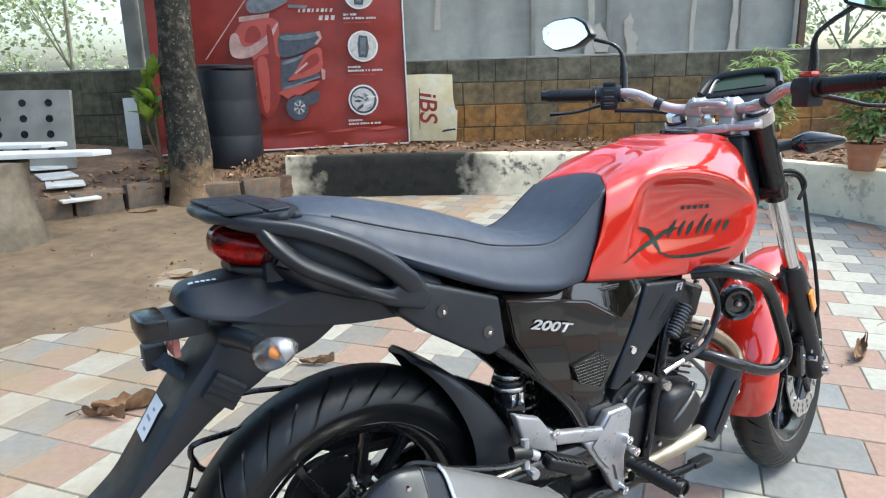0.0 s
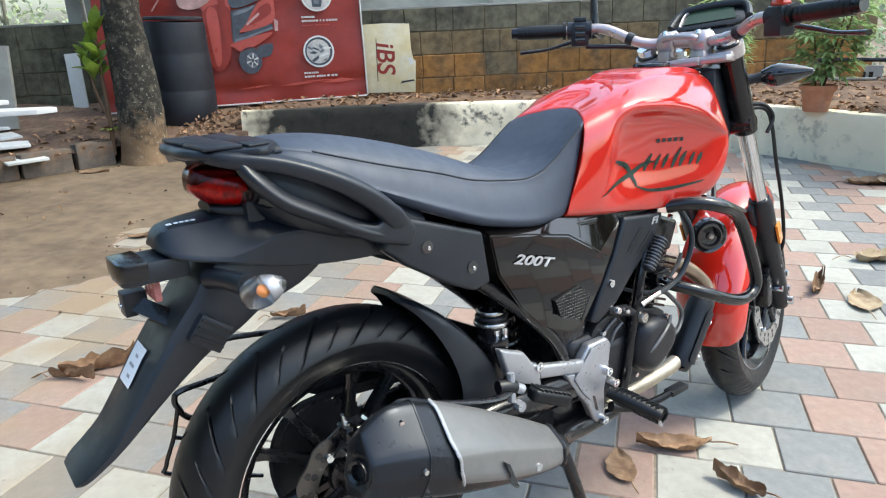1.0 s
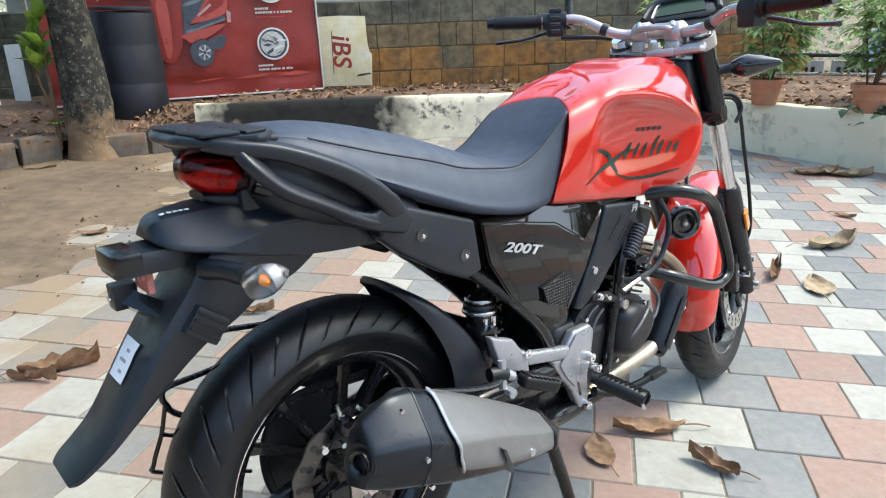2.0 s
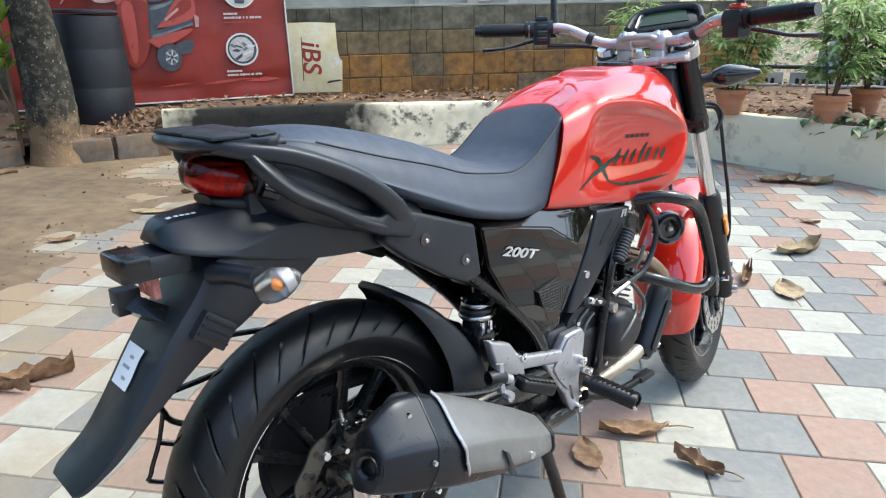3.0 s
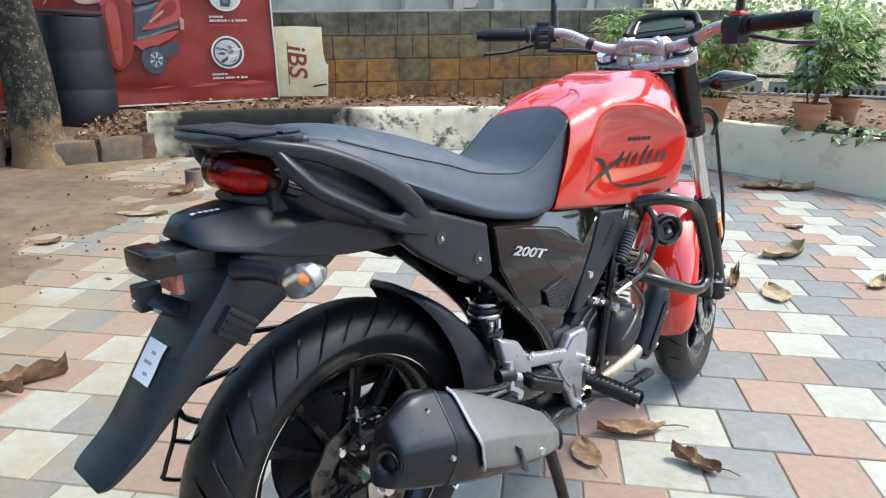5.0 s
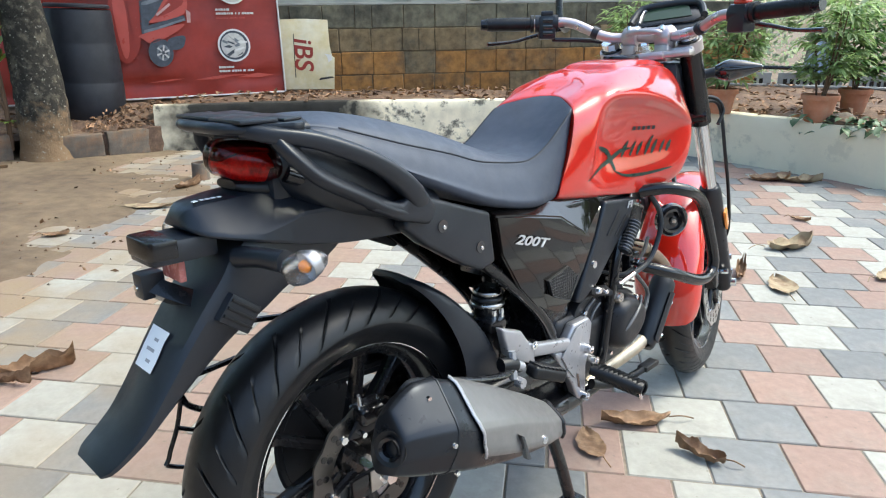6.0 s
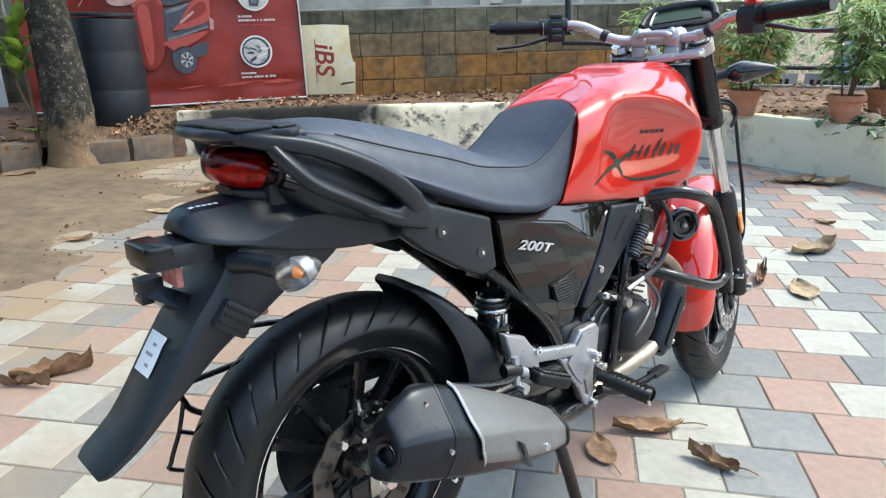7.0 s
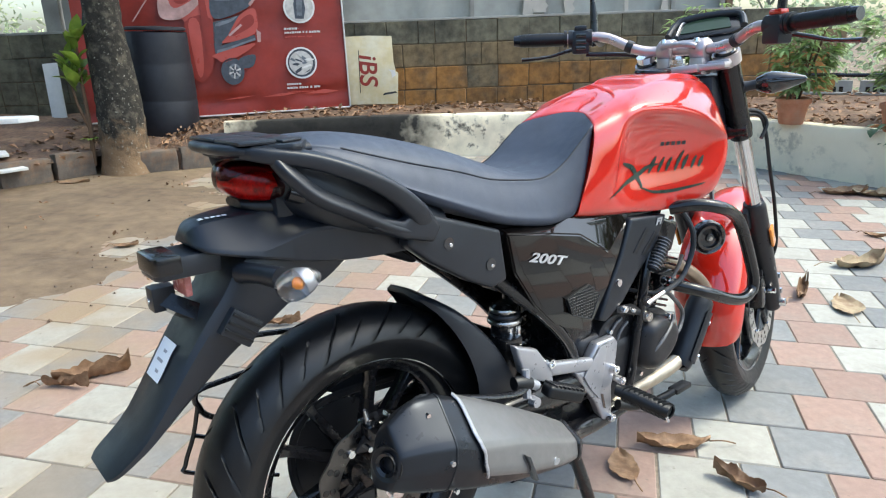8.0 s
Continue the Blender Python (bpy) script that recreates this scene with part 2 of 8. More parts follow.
BOARD_YELLOW = material("board_cream_yellow", (0.56, 0.47, 0.27), 0.55, alt=(0.62, 0.58, 0.46), alt_scale=3, alt_edge=(0.4, 0.65), vary=0.1, scale=8)
TARP = material("grey_sheet", (0.37, 0.37, 0.335), 0.65, alt=(0.27, 0.265, 0.24), alt_scale=1.5, alt_edge=(0.4, 0.7), vary=0.1, scale=5, bump=0.006, bump_scale=7)
TARP_TORN = material("torn_pale_layer", (0.46, 0.42, 0.37), 0.75, vary=0.1, scale=8)
EARTHY = material("earth_stained_concrete", (0.21, 0.175, 0.135), 0.95, alt=(0.14, 0.115, 0.085), alt_scale=4, vary=0.2, scale=12, bump=0.004, bump_scale=60)
CONCRETE = material("concrete", (0.34, 0.33, 0.30), 0.9, alt=(0.24, 0.23, 0.21), alt_scale=3, vary=0.15, scale=12, bump=0.003, bump_scale=70)
WHITE_STONE = material("white_stone", (0.62, 0.62, 0.61), 0.6, vary=0.08, scale=12, bump=0.001, bump_scale=60)
TERRACOTTA = material("terracotta", (0.47, 0.19, 0.10), 0.8, alt=(0.40, 0.20, 0.12), alt_scale=8, vary=0.14, scale=16, bump=0.001, bump_scale=90)
LEAF = material("leaf_green", (0.09, 0.18, 0.045), 0.5, vary=0.3, scale=4, island=0.4)
LEAF_IVY = material("leaf_ivy", (0.11, 0.165, 0.085), 0.5, vary=0.3, scale=6, island=0.4)
LEAF_PALE = material("leaf_grey_green", (0.26, 0.36, 0.14), 0.5, vary=0.3, scale=4, island=0.35)
# bark lightened to paint distance haze on the far trees
FAR_BARK = material("haze_paled_bark", (0.27, 0.26, 0.2), 0.9, vary=0.2, scale=6)
LEAF_LIME = material("leaf_lime", (0.26, 0.37, 0.06), 0.45, vary=0.35, scale=9, island=0.5)
# leaf colour washed out to paint bright haze beyond the wall
LEAF_FAR = material("haze_paled_foliage", (0.50, 0.56, 0.37), 0.7, vary=0.4, scale=1.5, island=0.55)
DRY_LEAF = material("dry_leaf", (0.2, 0.115, 0.062), 0.65, alt=(0.28, 0.175, 0.1), alt_scale=20, vary=0.25, scale=50, bump=0.001, bump_scale=150, random_=0.2)
DRY_PALE = material("dry_leaf_pale", (0.37, 0.29, 0.18), 0.75, alt=(0.24, 0.165, 0.1), alt_scale=25, vary=0.15, scale=50, bump=0.001, bump_scale=150)
LITTER = material("leaf_litter", (0.24, 0.14, 0.08), 0.8, vary=0.3, scale=30, island=0.6)
STEM = material("brown_stem", (0.12, 0.07, 0.04), 0.8, vary=0.2)


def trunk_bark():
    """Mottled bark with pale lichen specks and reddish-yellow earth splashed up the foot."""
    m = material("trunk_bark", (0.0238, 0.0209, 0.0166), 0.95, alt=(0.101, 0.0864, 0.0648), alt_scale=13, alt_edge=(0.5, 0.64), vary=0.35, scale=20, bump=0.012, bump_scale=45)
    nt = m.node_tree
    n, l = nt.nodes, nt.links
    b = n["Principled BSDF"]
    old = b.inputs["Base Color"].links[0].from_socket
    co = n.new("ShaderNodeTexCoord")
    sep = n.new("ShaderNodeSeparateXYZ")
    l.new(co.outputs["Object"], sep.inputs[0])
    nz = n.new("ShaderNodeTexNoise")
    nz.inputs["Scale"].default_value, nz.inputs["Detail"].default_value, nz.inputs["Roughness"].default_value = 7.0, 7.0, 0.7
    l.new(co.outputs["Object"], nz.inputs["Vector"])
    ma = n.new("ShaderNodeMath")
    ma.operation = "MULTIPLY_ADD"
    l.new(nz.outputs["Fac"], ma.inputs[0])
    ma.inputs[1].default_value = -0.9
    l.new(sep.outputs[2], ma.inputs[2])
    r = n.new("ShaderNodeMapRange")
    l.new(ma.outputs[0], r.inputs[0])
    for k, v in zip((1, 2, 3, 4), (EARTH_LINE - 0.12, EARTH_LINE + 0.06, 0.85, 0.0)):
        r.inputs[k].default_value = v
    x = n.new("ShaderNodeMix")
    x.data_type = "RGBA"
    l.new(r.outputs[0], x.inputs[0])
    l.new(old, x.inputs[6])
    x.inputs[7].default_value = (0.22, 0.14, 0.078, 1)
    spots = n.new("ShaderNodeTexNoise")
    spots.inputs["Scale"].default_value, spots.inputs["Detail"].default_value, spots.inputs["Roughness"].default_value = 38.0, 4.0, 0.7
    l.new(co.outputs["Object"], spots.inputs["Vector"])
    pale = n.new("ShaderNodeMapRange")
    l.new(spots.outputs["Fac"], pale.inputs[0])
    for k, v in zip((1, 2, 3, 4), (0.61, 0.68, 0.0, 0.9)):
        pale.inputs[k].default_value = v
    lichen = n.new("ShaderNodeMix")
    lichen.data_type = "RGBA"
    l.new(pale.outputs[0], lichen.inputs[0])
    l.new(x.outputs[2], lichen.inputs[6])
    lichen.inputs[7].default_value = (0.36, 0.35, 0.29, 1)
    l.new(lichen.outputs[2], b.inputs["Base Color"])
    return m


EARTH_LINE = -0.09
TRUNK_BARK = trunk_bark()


def wall_plaster():
    """Cream plaster with soft grey blotches, fading to plain pale cream towards the right end, and one large soot
    stain.
    """
    m = material("retaining_plaster", (0.78, 0.70, 0.53), 0.9, alt=(0.13, 0.12, 0.10), alt_scale=6.5, alt_edge=(0.55, 0.64), vary=0.2, scale=6, bump=0.003, bump_scale=60)
    nt = m.node_tree
    n, l = nt.nodes, nt.links
    b = n["Principled BSDF"]
    old = b.inputs["Base Color"].links[0].from_socket
    co = n.new("ShaderNodeTexCoord")
    sep = n.new("ShaderNodeSeparateXYZ")
    l.new(co.outputs["Object"], sep.inputs[0])
    nz = n.new("ShaderNodeTexNoise")
    nz.inputs["Scale"].default_value, nz.inputs["Detail"].default_value = 3.0, 7.0
    l.new(co.outputs["Object"], nz.inputs["Vector"])

    def calc(op, a, c):
        x = n.new("ShaderNodeMath")
        x.operation = op
        for sock, v in zip(x.inputs, (a, c)):
            if hasattr(v, "is_linked"):
                l.new(v, sock)
            else:
                sock.default_value = v
        return x.outputs[0]

    off = calc("ABSOLUTE", calc("ADD", sep.outputs["X"], 3.05), 0)
    nf = n.new("ShaderNodeTexNoise")
    nf.inputs["Scale"].default_value, nf.inputs["Detail"].default_value = 11.0, 8.0
    l.new(co.outputs["Object"], nf.inputs["Vector"])
    ragged = calc("ADD", calc("MULTIPLY", nz.outputs["Fac"], 0.6), calc("MULTIPLY", nf.outputs["Fac"], 0.3))
    reach = calc("SUBTRACT", calc("ADD", 0.44, ragged), off)
    soot = n.new("ShaderNodeMapRange")
    l.new(reach, soot.inputs[0])
    soot.inputs[1].default_value, soot.inputs[2].default_value = 0.0, 0.26
    mx = n.new("ShaderNodeMix")
    mx.data_type = "RGBA"
    l.new(calc("MULTIPLY", soot.outputs[0], 0.985), mx.inputs[0])
    # blotches fade into an even paler cream with growing x
    clean = n.new("ShaderNodeMapRange")
    l.new(sep.outputs["X"], clean.inputs[0])
    clean.inputs[1].default_value, clean.inputs[2].default_value, clean.inputs[4].default_value = 0.35, 1.1, 0.85
    pale_end = n.new("ShaderNodeMix")
    pale_end.data_type = "RGBA"
    l.new(clean.outputs[0], pale_end.inputs[0])
    l.new(old, pale_end.inputs[6])
    pale_end.inputs[7].default_value = (0.80, 0.72, 0.55, 1)
    l.new(pale_end.outputs[2], mx.inputs[6])
    mx.inputs[7].default_value = (0.011, 0.011, 0.011, 1)
    l.new(mx.outputs[2], b.inputs["Base Color"])
    return m


PLASTER_WALL = wall_plaster()


def dusty(m):
    """Tan dust trodden over the pavers towards the bare earth."""
    nt = m.node_tree
    n, l = nt.nodes, nt.links
    b = n["Principled BSDF"]
    old = b.inputs["Base Color"].links[0].from_socket
    geo = n.new("ShaderNodeNewGeometry")
    sep = n.new("ShaderNodeSeparateXYZ")
    l.new(geo.outputs["Position"], sep.inputs[0])
    near = n.new("ShaderNodeMapRange")
    l.new(sep.outputs["X"], near.inputs[0])
    for k, v in zip((1, 2, 3, 4), (-0.9, -2.7, 0.0, 0.92)):
        near.inputs[k].default_value = v
    nz = n.new("ShaderNodeTexNoise")
    nz.inputs["Scale"].default_value, nz.inputs["Detail"].default_value = 2.6, 9.0
    l.new(geo.outputs["Position"], nz.inputs["Vector"])
    patch = n.new("ShaderNodeMapRange")
    l.new(nz.outputs["Fac"], patch.inputs[0])
    for k, v in zip((1, 2, 3, 4), (0.38, 0.62, 0.15, 1.0)):
        patch.inputs[k].default_value = v
    spots = n.new("ShaderNodeTexNoise")
    spots.inputs["Scale"].default_value, spots.inputs["Detail"].default_value = 42.0, 3.0
    l.new(geo.outputs["Position"], spots.inputs["Vector"])
    speck = n.new("ShaderNodeMapRange")
    l.new(spots.outputs["Fac"], speck.inputs[0])
    for k, v in zip((1, 2, 3, 4), (0.69, 0.73, 0.0, 0.55)):
        speck.inputs[k].default_value = v
    both = n.new("ShaderNodeMath")
    both.operation = "MULTIPLY"
    l.new(near.outputs[0], both.inputs[0])
    l.new(patch.outputs[0], both.inputs[1])
    mx = n.new("ShaderNodeMix")
    mx.data_type = "RGBA"
    l.new(both.outputs[0], mx.inputs[0])
    l.new(old, mx.inputs[6])
    mx.inputs[7].default_value = (0.27, 0.2, 0.125, 1)
    my = n.new("ShaderNodeMix")
    my.data_type = "RGBA"
    l.new(speck.outputs[0], my.inputs[0])
    l.new(mx.outputs[2], my.inputs[6])
    my.inputs[7].default_value = (0.17, 0.14, 0.11, 1)
    l.new(my.outputs[2], b.inputs["Base Color"])


for m_ in (CREAM, GREY, PINK):
    dusty(m_)


def leaf_light(m, share=0.45):
    """Lets part of the light pass through the leaf."""
    nt = m.node_tree
    n, l = nt.nodes, nt.links
    b = n["Principled BSDF"]
    tr = n.new("ShaderNodeBsdfTranslucent")
    l.new(b.inputs["Base Color"].links[0].from_socket, tr.inputs["Color"])
    mx = n.new("ShaderNodeMixShader")
    mx.inputs[0].default_value = share
    l.new(b.outputs[0], mx.inputs[1])
    l.new(tr.outputs[0], mx.inputs[2])
    l.new(mx.outputs[0], n["Material Output"].inputs["Surface"])


for m_ in (LEAF, LEAF_PALE, LEAF_LIME, LEAF_FAR):
    leaf_light(m_)

# ---- ground, paving ----
S = 0.2085  # paver pitch
gm = bmesh.new()
bmesh.ops.create_grid(gm, x_segments=40, y_segments=40, size=400)
for v in gm.verts:
    v.co.z = -0.03
ground = solid("ground", gm, DIRT, "dry brown earth ground reaching the horizon", "ground", kind="structure")


def dirt_edge(y):
    return float(np.interp(y, [-2, 0.2, 0.8, 1.2, 1.7, 2.4, 2.95, 3.4, 4], [-3.0, -2.85, -2.8, -2.9, -2.95, -3.1, -3.25, -3.7, -3.9]))


NX, NY = 110, 130
verts, faces = [], []
for j in range(NY + 1):
    for i in range(NX + 1):
        x, y = -6.6 + 4.3 * i / NX, -2.4 + 6.3 * j / NY
        n1 = noise.fractal(Vector((x * 1.6, y * 1.6, 0.3)), 1.0, 2.0, 5)
        n2 = noise.noise(Vector((x * 9, y * 9, 1.3)))
        d = (dirt_edge(y) - x) + 0.28 * n1
        verts.append((x, y, 0.016 * max(min(d / 0.5, 1.0), -1.2) - 0.003 + 0.007 * n1 + 0.0025 * n2))
for j in range(NY):
    for i in range(NX):
        a = j * (NX + 1) + i
        faces.append((a, a + 1, a + NX + 2, a + NX + 1))
me = bpy.data.meshes.new("dirt_patch")
me.from_pydata(verts, [], faces)
me.shade_smooth()
me.materials.append(DIRT)
dirt_patch = tagged(new("dirt_patch", me), "trodden sandy brown dirt spread over the paving edge", "dirt", kind="structure")

# ---- retaining wall round the raised bed ----
RW = [(-3.95, 3.86), (-3.1, 4.28), (-2.2, 4.62), (-1.1, 4.93), (-0.2, 4.9), (0.5, 4.55), (1.03, 4.1), (1.42, 3.7), (1.8, 3.25), (2.7, 2.2), (4.2, 0.6)]
front = spline([(x, y, 0) for x, y in RW], 8)


def ribbon(line, prof, seed=0.0, amount=0.006):
    """A wall along a plan line; prof: (depth behind the line, height)."""
    rings = []
    for i, p in enumerate(line):
        d = (line[min(i + 1, len(line) - 1)] - line[max(i - 1, 0)]).normalized()
        back = Vector((-d.y, d.x, 0))
        ring = []
        for b, h in prof:
            q = p + back * b
            ring.append(Vector((q.x, q.y, h)) + amount * noise.noise_vector(Vector((q.x * 3, q.y * 3, h * 5 + seed))))
        rings.append(ring)
    return loft(rings)


prof = [(0, -0.05), (0, 0.1), (0, 0.2), (0, 0.3), (0, 0.375), (0.012, 0.392), (0.04, 0.397), (0.12, 0.397), (0.15, 0.385), (0.155, 0.2), (0.155, -0.05)]
solid("wall_retaining", ribbon(front, prof), PLASTER_WALL, "low curved retaining wall in stained cream plaster, sooty black patch", "wall", kind="structure")

# ---- raised bed of soil ----
bed_front = spline([(-7.2, -0.6, 0), (-6.0, 1.2, 0), (-5.32, 2.42, 0), (-5.0, 3.0, 0), (-4.72, 3.42, 0), (-4.3, 3.7, 0)], 6) + [p + Vector((0.05, 0.1, 0)) for p in front]
verts, faces = [], []
BN = 34
for i, p in enumerate(bed_front):
    s = i / (len(bed_front) - 1)
    far = Vector((-8.6 + 13.5 * s, 0, 0))
    far.y = 5.79 + (far.x + 2.41) * math.tan(radians(18)) - 0.02
    for j in range(BN + 1):
        q = p.lerp(far, j / BN)
        low = float(np.interp(q.x, [-5.6, -4.2, -3.7], [0.13, 0.2, 0.375])) if j < 1 else float(np.interp(q.x, [-5.6, -4.4, -3.6], [0.15, 0.24, 0.375]))
        z = low + (0.39 - low) * min(j / BN * 1.4, 1.0)
        k = 0.35 if j == 0 else 1.0
        z += k * (0.035 * noise.fractal(q * 1.7, 1.0, 2.0, 4) + 0.012 * noise.noise(q * 11))
        verts.append((q.x, q.y, z))
for i in range(len(bed_front) - 1):
    for j in range(BN):
        a = i * (BN + 1) + j
        faces.append((a, a + BN + 1, a + BN + 2, a + 1))
me = bpy.data.meshes.new("bed")
me.from_pydata(verts, [], faces)
me.shade_smooth()
me.materials.append(SOIL)
bed = tagged(new("planting_bed", me), "raised bed of dark reddish soil with leaf litter", "soil bed", kind="structure")
BED = [Vector(v) for v in verts]


def bed_z(x, y):
    return min(BED, key=lambda v: (v.x - x) ** 2 + (v.y - y) ** 2).z


# ---- kerb stones ----
KERBS = [((-5.36, 2.16), (-5.16, 2.54)), ((-5.15, 2.56), (-4.99, 2.93)), ((-4.98, 2.95), (-4.84, 3.24)), ((-5.62, 1.7), (-5.38, 2.13)), ((-5.9, 1.2), (-5.64, 1.67)), ((-4.46, 3.3), (-4.2, 3.5)), ((-4.19, 3.52), (-3.97, 3.8))]
kerb_top = [0.19, 0.2, 0.22, 0.19, 0.2, 0.2, 0.21]
for k, ((a, b), h) in enumerate(zip(KERBS, kerb_top)):
    a, b = Vector((*a, 0)), Vector((*b, 0))
    length = (b - a).length
    bm = block(-length / 2 + 0.006, length / 2 - 0.006, 0, 0.13, -0.04, h, 0.015, 2)
    bmesh.ops.subdivide_edges(bm, edges=bm.edges, cuts=2, use_grid_fill=True)
    rough(bm, 0.012, 0.09, k * 3.3)
    o = solid("kerb_stone", bm, KERB, "weathered grey-brown kerb stone edging the planting bed", "kerb", "kerb stones")
    d = (b - a).normalized()
    o.matrix_world = Matrix.Translation((a + b) / 2) @ Matrix.Rotation(math.atan2(d.y, d.x), 4, "Z")

# ---- block wall ----
WALL = Matrix.Translation((-2.41, 5.79, 0.795)) @ Matrix.Rotation(radians(18), 4, "Z") @ Matrix.Rotation(radians(-1.0), 4, "Y")
block_wall = solid("wall_blocks", block(-7.5, 4.35, 0.003, 0.2, -0.8, 0.475, 0), MORTAR, "boundary wall of laterite and cement blocks with open joints", "wall", kind="structure")
block_wall.matrix_world = WALL
coping = solid("wall_coping", rough(block(-7.5, 3.3, -0.01, 0.21, 0.476, 0.5, 0.006), 0.004, 0.2), CONCRETE, "thin pale mortar coping along the block wall", "wall", kind="structure")
coping.matrix_world = WALL


# ---- soil bank between the kerb stones and the bed ----
bank_bm = plate([(-4.62, 3.40), (-4.42, 3.40), (-4.16, 3.60), (-3.92, 3.86), (-3.72, 4.25), (-3.7, 4.7), (-5.0, 4.7), (-5.1, 3.9), (-4.95, 3.5)], -0.05, 0.19, 0, axis="z")
bmesh.ops.triangulate(bank_bm, faces=bank_bm.faces)
bmesh.ops.subdivide_edges(bank_bm, edges=bank_bm.edges, cuts=5, use_grid_fill=True)
for v in bank_bm.verts:
    if v.co.z > 0.1:
        v.co.z += 0.16 * min(max((v.co.y - 3.42 - 0.6 * (v.co.x + 4.5)) / 0.5, 0), 1)
rough(bank_bm, 0.02, 0.12, 4.0)
bank = solid("soil_bank", bank_bm, SOIL, "sloping bank of reddish soil and leaf litter behind the kerb", "soil bank", kind="structure")

# ---- motorcycle ----
BIKE = Matrix.Translation((-0.871, -0.706, 0)) @ Matrix.Rotation(radians(54.4), 4, "Z") @ Matrix.Rotation(radians(-2.3), 4, "X")
bike = thing("motorcycle", "glossy red and black street motorcycle on its centre stand", "motorcycle", BIKE)
RAKE, TURNED = 26.0, 14.0
STEM_TOP = Vector((1.005, 0, 1.01))
AXIS = Vector((-math.sin(radians(RAKE)), 0, math.cos(radians(RAKE))))
STEER = Matrix.Translation(STEM_TOP) @ Matrix.Rotation(radians(TURNED), 4, AXIS) @ Matrix.Translation(-STEM_TOP)
REAR_AXLE = Vector((0.0, 0, 0.342))
FRONT_AXLE = Vector((1.392, 0, 0.297))


def section(x, zb, zt, w, shape, yc=0.0, lean=0.0, nose=0.0, per=3):
    """A closed ring at x; shape: half outline as (share of width, share of height) from the bottom middle to the top middle."""
    half = [(w * a, zb + (zt - zb) * b) for a, b in shape]
    ring = spline([(0, y, z) for y, z in half] + [(0, -y, z) for y, z in half[-2:0:-1]], per, True)
    out = []
    for p in ring:
        q = min(max((p.z - zb) / (zt - zb), 0), 1)
        out.append(Vector((x + lean * q + nose * q ** 3 * max(1 - (p.y / w) ** 2, 0), p.y + yc, p.z)))
    return out


def ribs(half, per=5):
    """A closed ring, alike on both sides, through half a section of (x, y, z) from the bottom middle to the top middle."""
    pts = [Vector(p) for p in half]
    return spline(pts + [Vector((p.x, -p.y, p.z)) for p in pts[-2:0:-1]], per, True)


def eased(points, q=0.2, times=2):
    """A closed outline with its corners cut off little by little."""
    pts = [Vector(p) for p in points]
    for _ in range(times):
        out = []
        for k, p in enumerate(pts):
            nxt = pts[(k + 1) % len(pts)]
            out += [p.lerp(nxt, q), p.lerp(nxt, 1 - q)]
        pts = out
    return pts


def tucked(ring, dx):
    """The last ring turned inwards, so that the edge before it stays crisp."""
    c = sum(ring, Vector()) / len(ring)
    return [c + (p - c) * 0.85 + Vector((dx, 0, 0)) for p in ring]


def smooth_rings(rings, per=4):
    out = []
    for k in range(len(rings[0])):
        out.append(spline([r[k] for r in rings], per))
    return [[col[i] for col in out] for i in range(len(out[0]))]


def tyre(R, half, rim_r, repeat, slant):
    """A motorcycle tyre round the y axis, its mesh skewed so that the slanted tread cuts have clean edges."""
    arc = []
    for k in range(37):
        u = -1 + k / 18
        y = half * math.sin(u * 1.35) / math.sin(1.35)
        r = R - (R - rim_r) * 0.62 * (1 - math.cos(u * 1.35)) / (1 - math.cos(1.35))
        arc.append((y, r, u))
    arc = [(-half * 0.72, rim_r - 0.012, -1), (-half * 0.86, rim_r + 0.004, -1), (-half * 0.96, rim_r + 0.016, -1), (-half * 1.0, rim_r + 0.03, -1)] + arc + [(half * 1.0, rim_r + 0.03, 1), (half * 0.96, rim_r + 0.016, 1), (half * 0.86, rim_r + 0.004, 1), (half * 0.72, rim_r - 0.012, 1)]
    step = 2 * math.pi / repeat
    w1, w2, e = 0.0135, 0.010, 0.0024
    # columns inside one step: (angle, which cut)
    cols = [(-w1 - e, 0), (-w1, 1), (w1, 1), (w1 + e, 0)]
    cols += [(w1 + e + (step / 2 - w1 - w2 - 2 * e) * q, 0) for q in (0.25, 0.5, 0.75)]
    cols += [(step / 2 - w2 - e, 0), (step / 2 - w2, 2), (step / 2 + w2, 2), (step / 2 + w2 + e, 0)]
    cols += [(step / 2 + w2 + e + (step / 2 - w1 - w2 - 2 * e) * q, 0) for q in (0.25, 0.5, 0.75)]
    m, verts, faces = len(arc), [], []
    n = repeat * len(cols)
    for i in range(n):
        base, (off, cut) = step * (i // len(cols)), cols[i % len(cols)]
        for y, r, u in arc:
            a = abs(u)
            d = 0.0
            if cut == 1 and 0.13 < a < 0.94:
                d = 0.007 * min(1, (a - 0.13) / 0.12) * min(1, (0.94 - a) / 0.1 + 0.3)
            if cut == 2 and 0.42 < a < 0.86:
                d = 0.0045
            t = base + off + slant * a ** 1.3 + step * 0.25 * min(max(u / 0.12, -1), 1)
            verts.append(((r - d) * math.cos(t), y, (r - d) * math.sin(t)))
    for i in range(n):
        j = (i + 1) % n
        for k in range(m - 1):
            faces.append((i * m + k, j * m + k, j * m + k + 1, i * m + k + 1))
    bm = bmesh.new()
    vs = [bm.verts.new(v) for v in verts]
    for f in faces:
        bm.faces.new([vs[i] for i in f])
    bmesh.ops.recalc_face_normals(bm, faces=bm.faces)
    return bm


